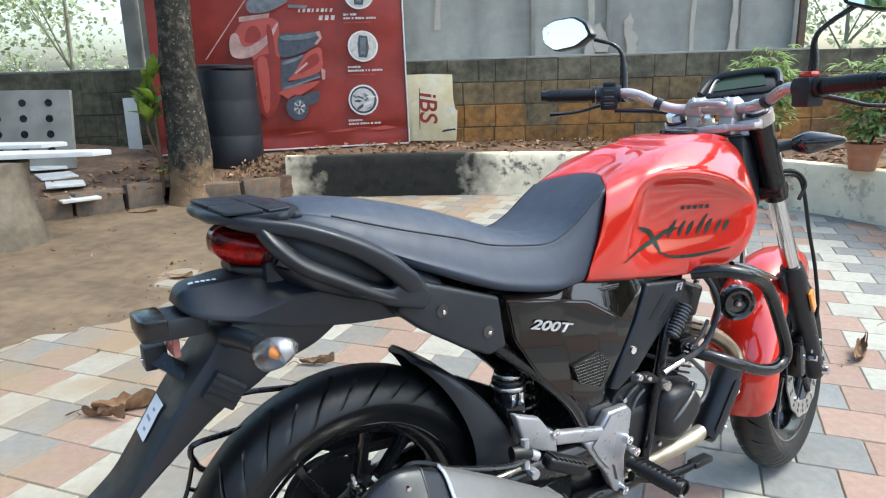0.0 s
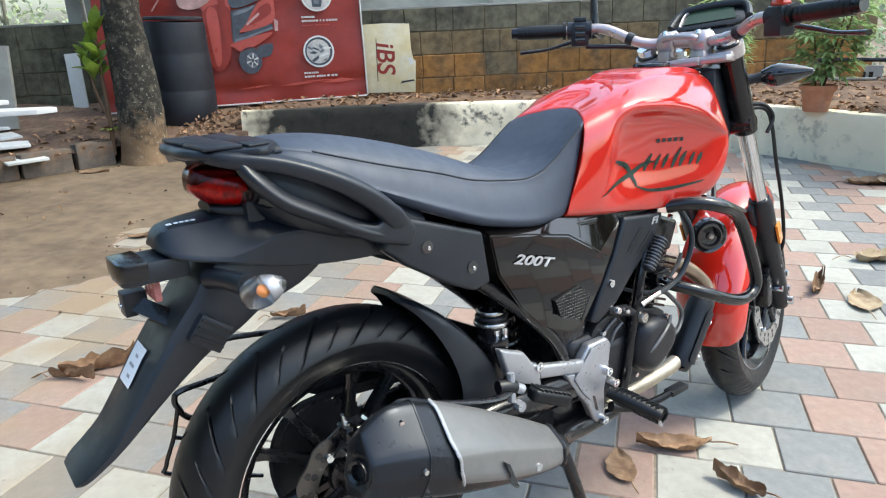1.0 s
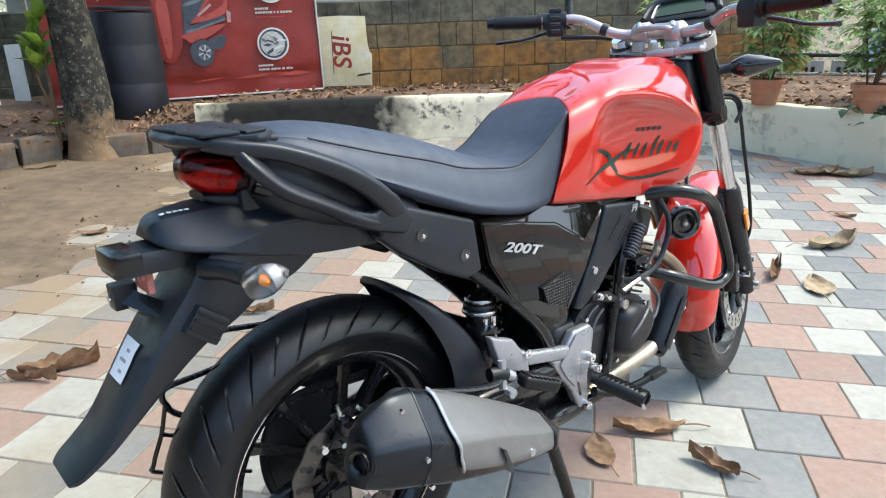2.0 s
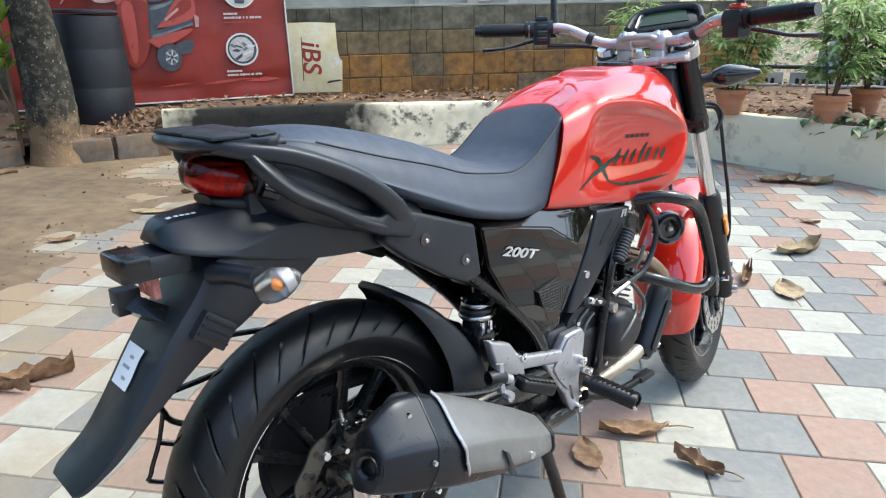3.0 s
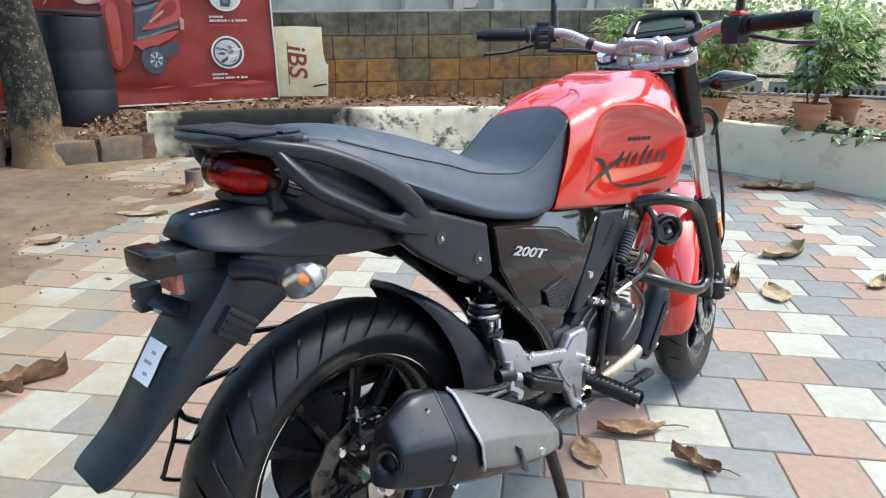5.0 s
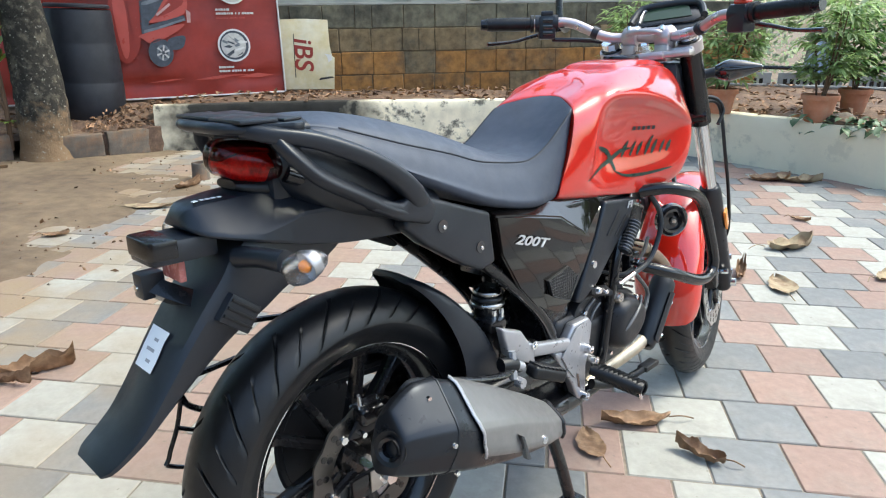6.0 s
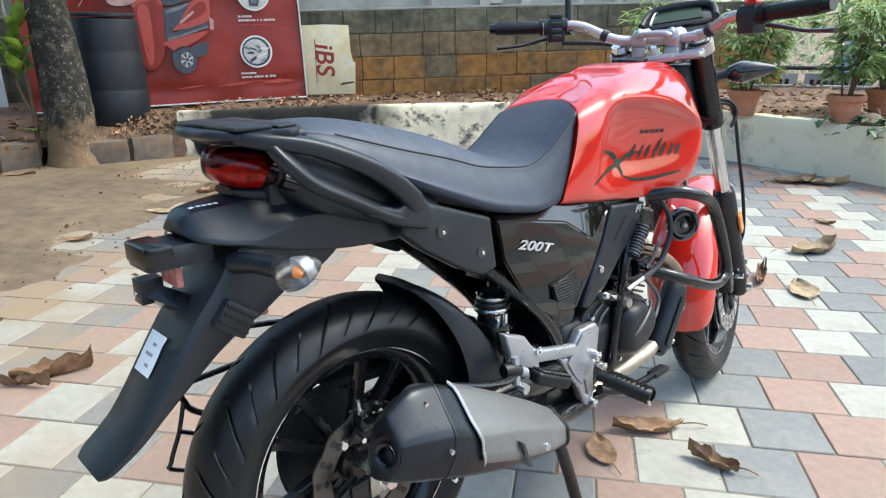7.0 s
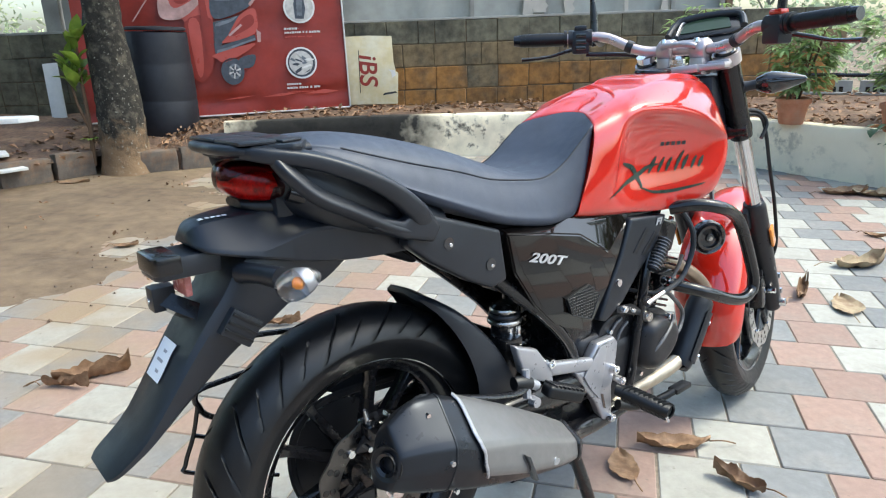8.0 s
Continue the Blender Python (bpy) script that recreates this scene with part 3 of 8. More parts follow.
def wheel(name, R, half, rim_r, rim_half, parent, m, repeat, disc_r, disc_y, disc_mat, label):
    w = part(name, lathe([(0.0001, -0.03), (0.035, -0.03), (0.04, -0.02), (0.04, 0.02), (0.035, 0.03), (0.0001, 0.03)], 32), BLACK_METAL, parent, label)
    w.matrix_local = m
    part("tyre", tyre(R, half, rim_r, repeat, 0.3), RUBBER, w, "black rubber tyre with slanted tread cuts")
    prof = [(rim_r + 0.004, -rim_half), (rim_r + 0.007, -rim_half + 0.004), (rim_r - 0.006, -rim_half + 0.012), (rim_r - 0.02, -rim_half * 0.55), (rim_r - 0.024, 0), (rim_r - 0.02, rim_half * 0.55), (rim_r - 0.006, rim_half - 0.012), (rim_r + 0.007, rim_half - 0.004), (rim_r + 0.004, rim_half), (rim_r - 0.012, rim_half - 0.004), (rim_r - 0.036, rim_half * 0.5), (rim_r - 0.04, 0), (rim_r - 0.036, -rim_half * 0.5), (rim_r - 0.012, -rim_half + 0.004)]
    part("rim", lathe(prof, 96, closed=True), BLACK_METAL, w, "gloss black alloy rim")
    part("rim_stripe", lathe([(rim_r - 0.0105, -rim_half - 0.0003), (rim_r - 0.0085, -rim_half - 0.0003), (rim_r - 0.0085, -rim_half + 0.002), (rim_r - 0.0105, -rim_half + 0.002)], 96, closed=True), CHROME, w, "thin bright edge of the rim")
    for k in range(5):
        for s in (-1, 1):
            a = 2 * math.pi * k / 5 + 0.35 + s * 0.14
            a2 = 2 * math.pi * k / 5 + 0.35 + s * 0.24
            p0, p1 = Vector((math.cos(a) * 0.03, 0, math.sin(a) * 0.03)), Vector((math.cos(a2) * (rim_r - 0.03), 0, math.sin(a2) * (rim_r - 0.03)))
            d = (p1 - p0).normalized()
            side = Vector((-d.z, 0, d.x))
            rings = []
            for q, wd, th in ((0, 0.011, 0.022), (0.3, 0.009, 0.017), (0.8, 0.008, 0.014), (1, 0.014, 0.018)):
                c = p0.lerp(p1, q)
                rings.append([c + side * wd * a_ + Vector((0, th * b_, 0)) for a_, b_ in ((-1, -0.6), (-0.6, -1), (0.6, -1), (1, -0.6), (1, 0.6), (0.6, 1), (-0.6, 1), (-1, 0.6))])
            part("spoke", loft(rings), BLACK_METAL, w)
    # brake disc with a scalloped edge and drilled holes
    outline = []
    for k in range(120):
        t = 2 * math.pi * k / 120
        outline.append((disc_r * (1 + 0.022 * math.sin(t * 12)) * math.cos(t), disc_r * (1 + 0.022 * math.sin(t * 12)) * math.sin(t)))
    inner = disc_r * 0.68
    vs, fs = [], []
    for y in (disc_y - 0.002, disc_y + 0.002):
        vs += [(p[0], y, p[1]) for p in outline] + [(inner * math.cos(2 * math.pi * k / 120), y, inner * math.sin(2 * math.pi * k / 120)) for k in range(120)]
    for k in range(120):
        j = (k + 1) % 120
        fs += [(k, j, 120 + j, 120 + k), (240 + k, 240 + j, 360 + j, 360 + k), (k, j, 240 + j, 240 + k), (120 + k, 120 + j, 360 + j, 360 + k)]
    disc = part("brake_disc", shell(vs, fs), disc_mat, w, "brushed steel brake disc with scalloped edge")
    for k in range(18):
        for q in (0.79, 0.9):
            a = 2 * math.pi * k / 18
            part("hole", lathe([(0.0001, disc_y - 0.0028), (0.006, disc_y - 0.0028), (0.006, disc_y + 0.0028), (0.0001, disc_y + 0.0028)], 10, centre=(disc_r * q * math.cos(a), 0, disc_r * q * math.sin(a))), BLACK_METAL, disc)
    for k in range(5):
        a = 2 * math.pi * k / 5
        part("disc_arm", tube([(0.03 * math.cos(a), disc_y + 0.002, 0.03 * math.sin(a)), (inner * 1.05 * math.cos(a + 0.2), disc_y + 0.003, inner * 1.05 * math.sin(a + 0.2))], 0.009, 8, 2), BLACK_METAL, disc)
        part("bolt", lathe([(0.0001, disc_y - 0.007), (0.007, disc_y - 0.007), (0.008, disc_y - 0.002), (0.0001, disc_y - 0.002)], 10, centre=(inner * 1.07 * math.cos(a + 0.2), 0, inner * 1.07 * math.sin(a + 0.2))), CHROME, disc)
    return w


rear_wheel = wheel("rear_wheel", 0.301, 0.067, 0.222, 0.05, bike, Matrix.Translation(REAR_AXLE) @ Matrix.Rotation(0.5, 4, "Y"), 17, 0.118, -0.062, DISC_DARK, "rear wheel with black alloy spokes")
front_wheel = wheel("front_wheel", 0.296, 0.051, 0.222, 0.04, bike, STEER @ Matrix.Translation(FRONT_AXLE), 26, 0.138, -0.068, DISC_STEEL, "front wheel with black alloy spokes")
sprocket = []
for k in range(42):
    a = 2 * math.pi * k / 42
    sprocket += [(0.102 * math.cos(a), 0.102 * math.sin(a)), (0.108 * math.cos(a + 0.05), 0.108 * math.sin(a + 0.05)), (0.102 * math.cos(a + 0.1), 0.102 * math.sin(a + 0.1))]
part("sprocket", plate(sprocket, 0.062, 0.068, 0), DARK_ALLOY, rear_wheel, "toothed chain sprocket")
part("chain", tube([(-0.1, 0.065, 0.36 - 0.342), (-0.07, 0.065, 0.43 - 0.342), (0, 0.065, 0.452 - 0.342), (0.2, 0.065, 0.44 - 0.342), (0.5, 0.065, 0.41 - 0.342), (0.53, 0.065, 0.37 - 0.342), (0.5, 0.065, 0.33 - 0.342), (0.2, 0.065, 0.26 - 0.342), (0, 0.065, 0.232 - 0.342), (-0.08, 0.065, 0.27 - 0.342)], 0.009, 6, 4, 0.6, True), DARK_ALLOY, rear_wheel, "drive chain").matrix_local = Matrix.Rotation(-0.5, 4, "Y")

# fuel tank: stations from the seat to the steering head, each with (x, y, z) up its side
TANK_SIDE = (
    ((0.477, 0.735), (0.477, 0.08, 0.733), (0.477, 0.108, 0.737), (0.485, 0.112, 0.765), (0.511, 0.112, 0.825), (0.527, 0.109, 0.88), (0.54, 0.096, 0.906), (0.565, 0.066, 0.919), (0.59, 0.03, 0.925), (0.60, 0.926)),
    ((0.515, 0.728), (0.515, 0.083, 0.727), (0.515, 0.110, 0.731), (0.522, 0.118, 0.76), (0.545, 0.121, 0.823), (0.559, 0.118, 0.886), (0.576, 0.105, 0.918), (0.60, 0.071, 0.934), (0.63, 0.033, 0.940), (0.64, 0.941)),
    ((0.56, 0.722), (0.56, 0.085, 0.721), (0.56, 0.112, 0.726), (0.565, 0.121, 0.757), (0.582, 0.126, 0.82), (0.592, 0.126, 0.888), (0.608, 0.115, 0.927), (0.637, 0.077, 0.947), (0.665, 0.036, 0.955), (0.675, 0.956)),
    ((0.605, 0.716), (0.605, 0.087, 0.715), (0.605, 0.112, 0.72), (0.606, 0.116, 0.754), (0.61, 0.113, 0.818), (0.612, 0.123, 0.889), (0.632, 0.128, 0.933), (0.67, 0.084, 0.957), (0.70, 0.04, 0.966), (0.71, 0.967)),
    ((0.66, 0.71), (0.66, 0.09, 0.71), (0.66, 0.112, 0.716), (0.66, 0.112, 0.752), (0.66, 0.104, 0.815), (0.66, 0.116, 0.892), (0.675, 0.137, 0.934), (0.71, 0.09, 0.967), (0.735, 0.046, 0.974), (0.745, 0.975)),
    ((0.76, 0.70), (0.76, 0.10, 0.70), (0.76, 0.122, 0.706), (0.76, 0.125, 0.745), (0.76, 0.118, 0.81), (0.76, 0.127, 0.888), (0.765, 0.15, 0.926), (0.785, 0.1, 0.974), (0.80, 0.062, 0.984), (0.80, 0.986)),
    ((0.86, 0.698), (0.86, 0.1, 0.698), (0.86, 0.135, 0.706), (0.86, 0.144, 0.745), (0.86, 0.138, 0.81), (0.86, 0.142, 0.868), (0.86, 0.16, 0.902), (0.87, 0.104, 0.97), (0.88, 0.064, 0.984), (0.88, 0.986)),
    ((0.93, 0.715), (0.93, 0.1, 0.715), (0.93, 0.142, 0.722), (0.93, 0.155, 0.755), (0.93, 0.154, 0.81), (0.93, 0.153, 0.846), (0.93, 0.158, 0.872), (0.935, 0.103, 0.962), (0.94, 0.06, 0.98), (0.94, 0.982)),
    ((0.975, 0.755), (0.975, 0.09, 0.755), (0.975, 0.128, 0.762), (0.975, 0.146, 0.785), (0.975, 0.15, 0.812), (0.975, 0.148, 0.838), (0.975, 0.142, 0.858), (0.98, 0.093, 0.952), (0.98, 0.05, 0.972), (0.98, 0.975)),
    ((1.005, 0.80), (1.005, 0.07, 0.80), (1.005, 0.095, 0.806), (1.005, 0.112, 0.82), (1.005, 0.117, 0.835), (1.005, 0.113, 0.85), (1.005, 0.106, 0.862), (1.008, 0.072, 0.93), (1.01, 0.04, 0.955), (1.01, 0.958)),
    ((1.016, 0.84), (1.016, 0.04, 0.84), (1.016, 0.055, 0.843), (1.016, 0.065, 0.85), (1.016, 0.07, 0.856), (1.016, 0.066, 0.864), (1.016, 0.06, 0.87), (1.018, 0.042, 0.91), (1.02, 0.02, 0.93), (1.02, 0.932)),
)


def station(row):
    return [Vector((p[0], 0, p[1])) if len(p) == 2 else Vector(p) for p in row]


def ease(v):
    v = min(max(v, 0), 1)
    return v * v * (3 - 2 * v)


tank_fine = smooth_rings([ribs(station(row), 7) for row in TANK_SIDE], 8)
bm = loft([tucked(tank_fine[0], 0.02)] + tank_fine)
for _ in range(2):
    bmesh.ops.smooth_vert(bm, verts=bm.verts, factor=0.5, use_axis_x=True, use_axis_y=True, use_axis_z=True)
for v in bm.verts:
    x, y, z = v.co
    if z > 0.93 and abs(y) < 0.1:
        v.co.z += 0.009 * ease((0.07 - abs(y)) / 0.008) * ease((x - 0.745) / 0.01) * ease((1.0 - x) / 0.015)
TANK = [v.co.copy() for v in bm.verts if v.co.y < -0.05]
tank = part("fuel_tank", bm, RED, bike, "glossy red fuel tank", 60)
part("filler_cap", lathe([(0.0001, 0.993), (0.04, 0.993), (0.043, 0.997), (0.041, 1.002), (0.034, 1.004), (0.03, 1.0025), (0.0001, 1.004)], 32, "z", (0.885, 0, 0)), BLACK_METAL, tank, "black round filler cap")


def tank_y(x, z):
    near = sorted(TANK, key=lambda c: (c.x - x) ** 2 + (c.z - z) ** 2)[:4]
    ws = [1 / ((c.x - x) ** 2 + (c.z - z) ** 2 + 1e-6) for c in near]
    return sum(c.y * w for c, w in zip(near, ws)) / sum(ws)


def decal(name, points, widths, mat, lift=0.0012):
    """A brush stroke lying on the tank's right side."""
    line = spline([(x, z, 0) for x, z in points], 5)
    ws = np.interp(np.linspace(0, len(widths) - 1, len(line)), range(len(widths)), widths)
    vs, fs = [], []
    for i, p in enumerate(line):
        d = (line[min(i + 1, len(line) - 1)] - line[max(i - 1, 0)]).normalized()
        for s_ in (-1, 0, 1):
            x, z = p.x - d.y * s_ * ws[i], p.y + d.x * s_ * ws[i]
            vs.append((x, tank_y(x, z) - lift, z))
    for i in range(len(line) - 1):
        for k in (0, 1):
            fs.append((3 * i + k, 3 * i + k + 1, 3 * i + k + 4, 3 * i + k + 3))
    return part(name, shell(vs, fs), mat, tank, "", 60)


# tank emblem: a row of slanted brush strokes over a long underline
decal("emblem_stroke", [(0.57, 0.758), (0.616, 0.773), (0.675, 0.789), (0.712, 0.804), (0.745, 0.807)], (0.001, 0.0035, 0.0055, 0.004, 0.001), PRINT_GREEN)
decal("emblem_stroke", [(0.625, 0.822), (0.662, 0.808), (0.677, 0.786), (0.689, 0.764)], (0.002, 0.006, 0.0055, 0.0025), PRINT_GREEN)
decal("emblem_stroke", [(0.684, 0.764), (0.721, 0.749), (0.78, 0.744), (0.838, 0.746), (0.883, 0.749)], (0.001, 0.003, 0.0038, 0.003, 0.001), PRINT_GREEN)
for k in range(5):
    decal("emblem_bar", [(0.745 + 0.0165 * k, 0.85 - 0.0008 * k), (0.756 + 0.0165 * k, 0.8495 - 0.0008 * k)], (0.0042, 0.0042), PRINT_BLACK)
for x, z, h, wd in ((0.70, 0.79, 0.034, 0.0045), (0.728, 0.79, 0.03, 0.0035), (0.752, 0.79, 0.028, 0.004), (0.778, 0.787, 0.042, 0.004), (0.80, 0.788, 0.03, 0.0045), (0.828, 0.788, 0.026, 0.0035), (0.85, 0.788, 0.024, 0.0045)):
    decal("emblem_stroke", [(x + 0.014, z), (x + 0.014 + h * 0.3, z + h * 0.5), (x + 0.014 + h * 0.66, z + h)], (0.002, wd * 1.35, 0.002), PRINT_GREEN)

# seat
SEAT_SIDE = (
    # bottom x, z, half width; seam x, y, z; top x, z
    (-0.115, 0.915, 0.05, -0.115, 0.042, 0.928, -0.115, 0.931),
    (-0.10, 0.905, 0.08, -0.10, 0.066, 0.934, -0.10, 0.940),
    (-0.06, 0.893, 0.104, -0.06, 0.085, 0.932, -0.06, 0.945),
    (0.0, 0.868, 0.119, 0.0, 0.097, 0.914, 0.0, 0.943),
    (0.08, 0.832, 0.128, 0.08, 0.1, 0.890, 0.085, 0.927),
    (0.18, 0.79, 0.134, 0.18, 0.1, 0.863, 0.185, 0.90),
    (0.25, 0.763, 0.136, 0.25, 0.1, 0.841, 0.255, 0.876),
    (0.32, 0.745, 0.134, 0.32, 0.1, 0.829, 0.33, 0.847),
    (0.375, 0.735, 0.131, 0.38, 0.1, 0.823, 0.385, 0.832),
    (0.405, 0.733, 0.128, 0.42, 0.1, 0.83, 0.43, 0.833),
    (0.43, 0.732, 0.121, 0.455, 0.1, 0.847, 0.475, 0.847),
    (0.447, 0.732, 0.116, 0.482, 0.1, 0.866, 0.515, 0.872),
    (0.46, 0.732, 0.112, 0.507, 0.099, 0.884, 0.555, 0.897),
    (0.47, 0.732, 0.1095, 0.53, 0.0975, 0.9, 0.583, 0.9155),
    (0.484, 0.735, 0.107, 0.545, 0.0945, 0.906, 0.602, 0.9265),
)
seat_rings = []
for bx, bz, wd, sx, sy, sz, tx, tz in SEAT_SIDE:
    half = [(bx, 0, bz), (bx, wd * 0.82, bz), (bx, wd * 0.985, bz + 0.012)]
    for q in (0.33, 0.62, 0.88):
        half.append((bx + (sx - bx) * q, wd * 0.992 + (sy - wd) * (q ** 1.7), bz + (sz - bz) * q))
    half += [(sx, sy, sz), (sx + (tx - sx) * 0.28, sy * 0.84, sz + (tz - sz) * 0.42), (sx + (tx - sx) * 0.7, sy * 0.5, sz + (tz - sz) * 0.85), (tx, 0, tz)]
    seat_rings.append(ribs(half, 4))
fine = smooth_rings(seat_rings, 5)
seat = part("seat", loft(fine + [tucked(fine[-1], 0.015)]), SEAT_VINYL, bike, "stepped dark grey vinyl seat", 60)
for k in (24, -24):
    line = [r[k] + Vector((0, math.copysign(0.0003, r[k].y), 0.0004)) for r in fine[12:-4]]
    part("seam", tube(line, 0.0016, 6, 1, smooth=False), STITCH, seat, "stitched seam")

# rear rack and grab rails
rack = part("rear_rack", plate([(-0.208, -0.045), (-0.204, -0.066), (-0.19, -0.085), (-0.13, -0.122), (-0.116, -0.12), (-0.085, -0.075), (-0.085, 0.075), (-0.116, 0.12), (-0.13, 0.122), (-0.19, 0.085), (-0.204, 0.066), (-0.208, 0.045)], 0.934, 0.945, 0.004, axis="z"), BLACK_PLASTIC, bike, "black plastic luggage plate behind the seat")
part("rack_rail", tube([(-0.15, -0.108, 0.936), (-0.19, -0.08, 0.938), (-0.204, -0.045, 0.939), (-0.206, 0, 0.939), (-0.204, 0.045, 0.939), (-0.19, 0.08, 0.938), (-0.15, 0.108, 0.936)], (0.005, 0.007, 0.008, 0.008, 0.008, 0.007, 0.005), 14, 5), BLACK_PLASTIC, rack, "rounded rail along the plate")
for yc, wd in ((-0.052, 0.042), (0.04, 0.046)):
    part("rack_pad", plate([(-0.196, yc - wd), (-0.145, yc - wd - 0.01), (-0.142, yc + wd), (-0.196, yc + wd)], 0.9452, 0.951, 0.0025, axis="z"), BLACK_PLASTIC, rack)
    part("rack_pad", plate([(-0.138, yc - wd - 0.012), (-0.104, yc - wd - 0.004), (-0.1, yc + wd), (-0.135, yc + wd)], 0.9452, 0.9495, 0.0025, axis="z"), BLACK_PLASTIC, rack)
for s in (-1, 1):
    rail = part("grab_rail", tube([(-0.182, s * 0.075, 0.936), (-0.16, s * 0.1, 0.931), (-0.10, s * 0.12, 0.918), (-0.03, s * 0.134, 0.888), (0.02, s * 0.137, 0.857), (0.06, s * 0.132, 0.822), (0.085, s * 0.118, 0.79), (0.10, s * 0.1, 0.78)], (0.012, 0.015, 0.016, 0.018, 0.021, 0.023, 0.02, 0.012), 20, 5, 0.75, square=0.5), BLACK_PLASTIC, bike, "black moulded grab rail")
    part("rail_brace", tube([(-0.15, s * 0.108, 0.922), (-0.138, s * 0.124, 0.90), (-0.105, s * 0.134, 0.868), (-0.05, s * 0.137, 0.838), (0.01, s * 0.136, 0.806), (0.05, s * 0.13, 0.792)], (0.011, 0.012, 0.012, 0.012, 0.013, 0.015), 16, 5, 0.8, square=0.5), BLACK_PLASTIC, rail)

for s in (-1, 1):
    part("rail_end", plate([(-0.005, 0.868), (0.03, 0.862), (0.075, 0.832), (0.104, 0.79), (0.088, 0.766), (0.03, 0.782), (-0.03, 0.81), (-0.012, 0.826), (0.03, 0.812), (0.048, 0.822), (0.035, 0.845)], s * 0.123, s * 0.147, 0.009, 3), BLACK_PLASTIC, bike, "broad moulded end of the grab rail")

# tail: inner cowl, lamp, mudguard
CS = [(0, 0), (0.75, 0.0), (1.0, 0.25), (0.95, 0.7), (0.6, 1.0), (0, 1.0)]
part("tail_cowl", loft(smooth_rings([section(x, zb, zt, w, CS) for x, zb, zt, w in ((-0.126, 0.853, 0.915, 0.058), (-0.10, 0.828, 0.926, 0.085), (-0.05, 0.80, 0.925, 0.105), (0.05, 0.77, 0.88, 0.116), (0.14, 0.75, 0.82, 0.116))], 3)), BLACK_PLASTIC, bike, "matt black inner tail cowl")
LAMP = ((-0.196, 0.889, 0.895, 0.012), (-0.193, 0.879, 0.909, 0.024), (-0.178, 0.866, 0.917, 0.04), (-0.148, 0.859, 0.915, 0.056), (-0.124, 0.859, 0.909, 0.064), (-0.10, 0.864, 0.9, 0.066))
lamp = part("tail_lamp", loft(smooth_rings([section(x, zb, zt, w, CS) for x, zb, zt, w in LAMP], 3)), LENS_RED, bike, "red tail lamp lens")
lamp.visible_shadow = False
part("lamp_reflector", loft(smooth_rings([section(x + 0.012, zb + 0.004, zt - 0.021, w - 0.01, CS) for x, zb, zt, w in LAMP[1:]], 2)), LENS_INNER, lamp, "bright red reflector behind the lens")
part("lamp_back", loft(smooth_rings([section(x + 0.014, zt - 0.02, zt - 0.004, w - 0.012, CS) for x, zb, zt, w in LAMP[1:]], 2)), BLACK_GLOSS, lamp)
part("lamp_hood", loft(smooth_rings([section(x, zb, zt, w, CS) for x, zb, zt, w in ((-0.2, 0.926, 0.937, 0.03), (-0.16, 0.922, 0.94, 0.055), (-0.08, 0.92, 0.945, 0.08))], 3)), BLACK_PLASTIC, lamp)
part("lamp_base", loft(smooth_rings([section(x, zb, zt, w, CS) for x, zb, zt, w in ((-0.175, 0.85, 0.862, 0.026), (-0.15, 0.838, 0.864, 0.042), (-0.06, 0.815, 0.87, 0.068))], 3)), RUBBER, lamp)
cowl_rings = []
for x, zb, zt, w, c in ((-0.257, 0.812, 0.82, 0.024, 0.3), (-0.252, 0.806, 0.831, 0.042, 0.25), (-0.234, 0.798, 0.841, 0.062, 0.22), (-0.18, 0.784, 0.847, 0.082, 0.22), (-0.14, 0.774, 0.848, 0.088, 0.42), (-0.10, 0.764, 0.847, 0.09, 0.6), (-0.02, 0.752, 0.838, 0.096, 0.66), (0.08, 0.747, 0.815, 0.1, 0.66), (0.16, 0.742, 0.79, 0.09, 0.66)):
    shape = [(0, 0), (0.9, 0.0), (0.985, 0.03), (1.0, 0.08), (0.985, c - 0.05), (0.955, c + 0.01), (0.5, 0.93), (0.4, 0.97), (0, 1.0)]
    half = [Vector((x, w * a, zb + (zt - zb) * h)) for a, h in shape]
    cowl_rings.append(half + [Vector((p.x, -p.y, p.z)) for p in half[-2:0:-1]])
fender = part("rear_mudguard", loft(smooth_rings(cowl_rings, 4)), BLACK_PLASTIC, bike, "matt black rear mudguard cowl", 22)
part("tail_filler", block(-0.135, 0.14, -0.058, 0.058, 0.79, 0.88, 0.012), BLACK_PLASTIC, bike)
plate_lamp = part("plate_lamp", plate([(-0.312, -0.034), (-0.306, -0.042), (-0.22, -0.046), (-0.22, 0.034), (-0.306, 0.032), (-0.312, 0.026)], 0.77, 0.802, 0.006, axis="z"), BLACK_PLASTIC, bike, "number plate lamp housing")
part("lamp_rim", plate([(-0.314, -0.032), (-0.308, -0.044), (-0.275, -0.0455), (-0.275, 0.034), (-0.308, 0.034), (-0.314, 0.026)], 0.778, 0.8045, 0.004, axis="z"), BLACK_METAL, plate_lamp)
part("lamp_lens", block(-0.30, -0.262, -0.028, 0.024, 0.7665, 0.7705, 0.001), LENS_CLEAR, plate_lamp, "clear lamp window")
part("rear_reflector", block(-0.268, -0.258, -0.02, 0.036, 0.735, 0.766, 0.003), LENS_DULL, bike, "dull pinkish red reflector")
flap_rings = []
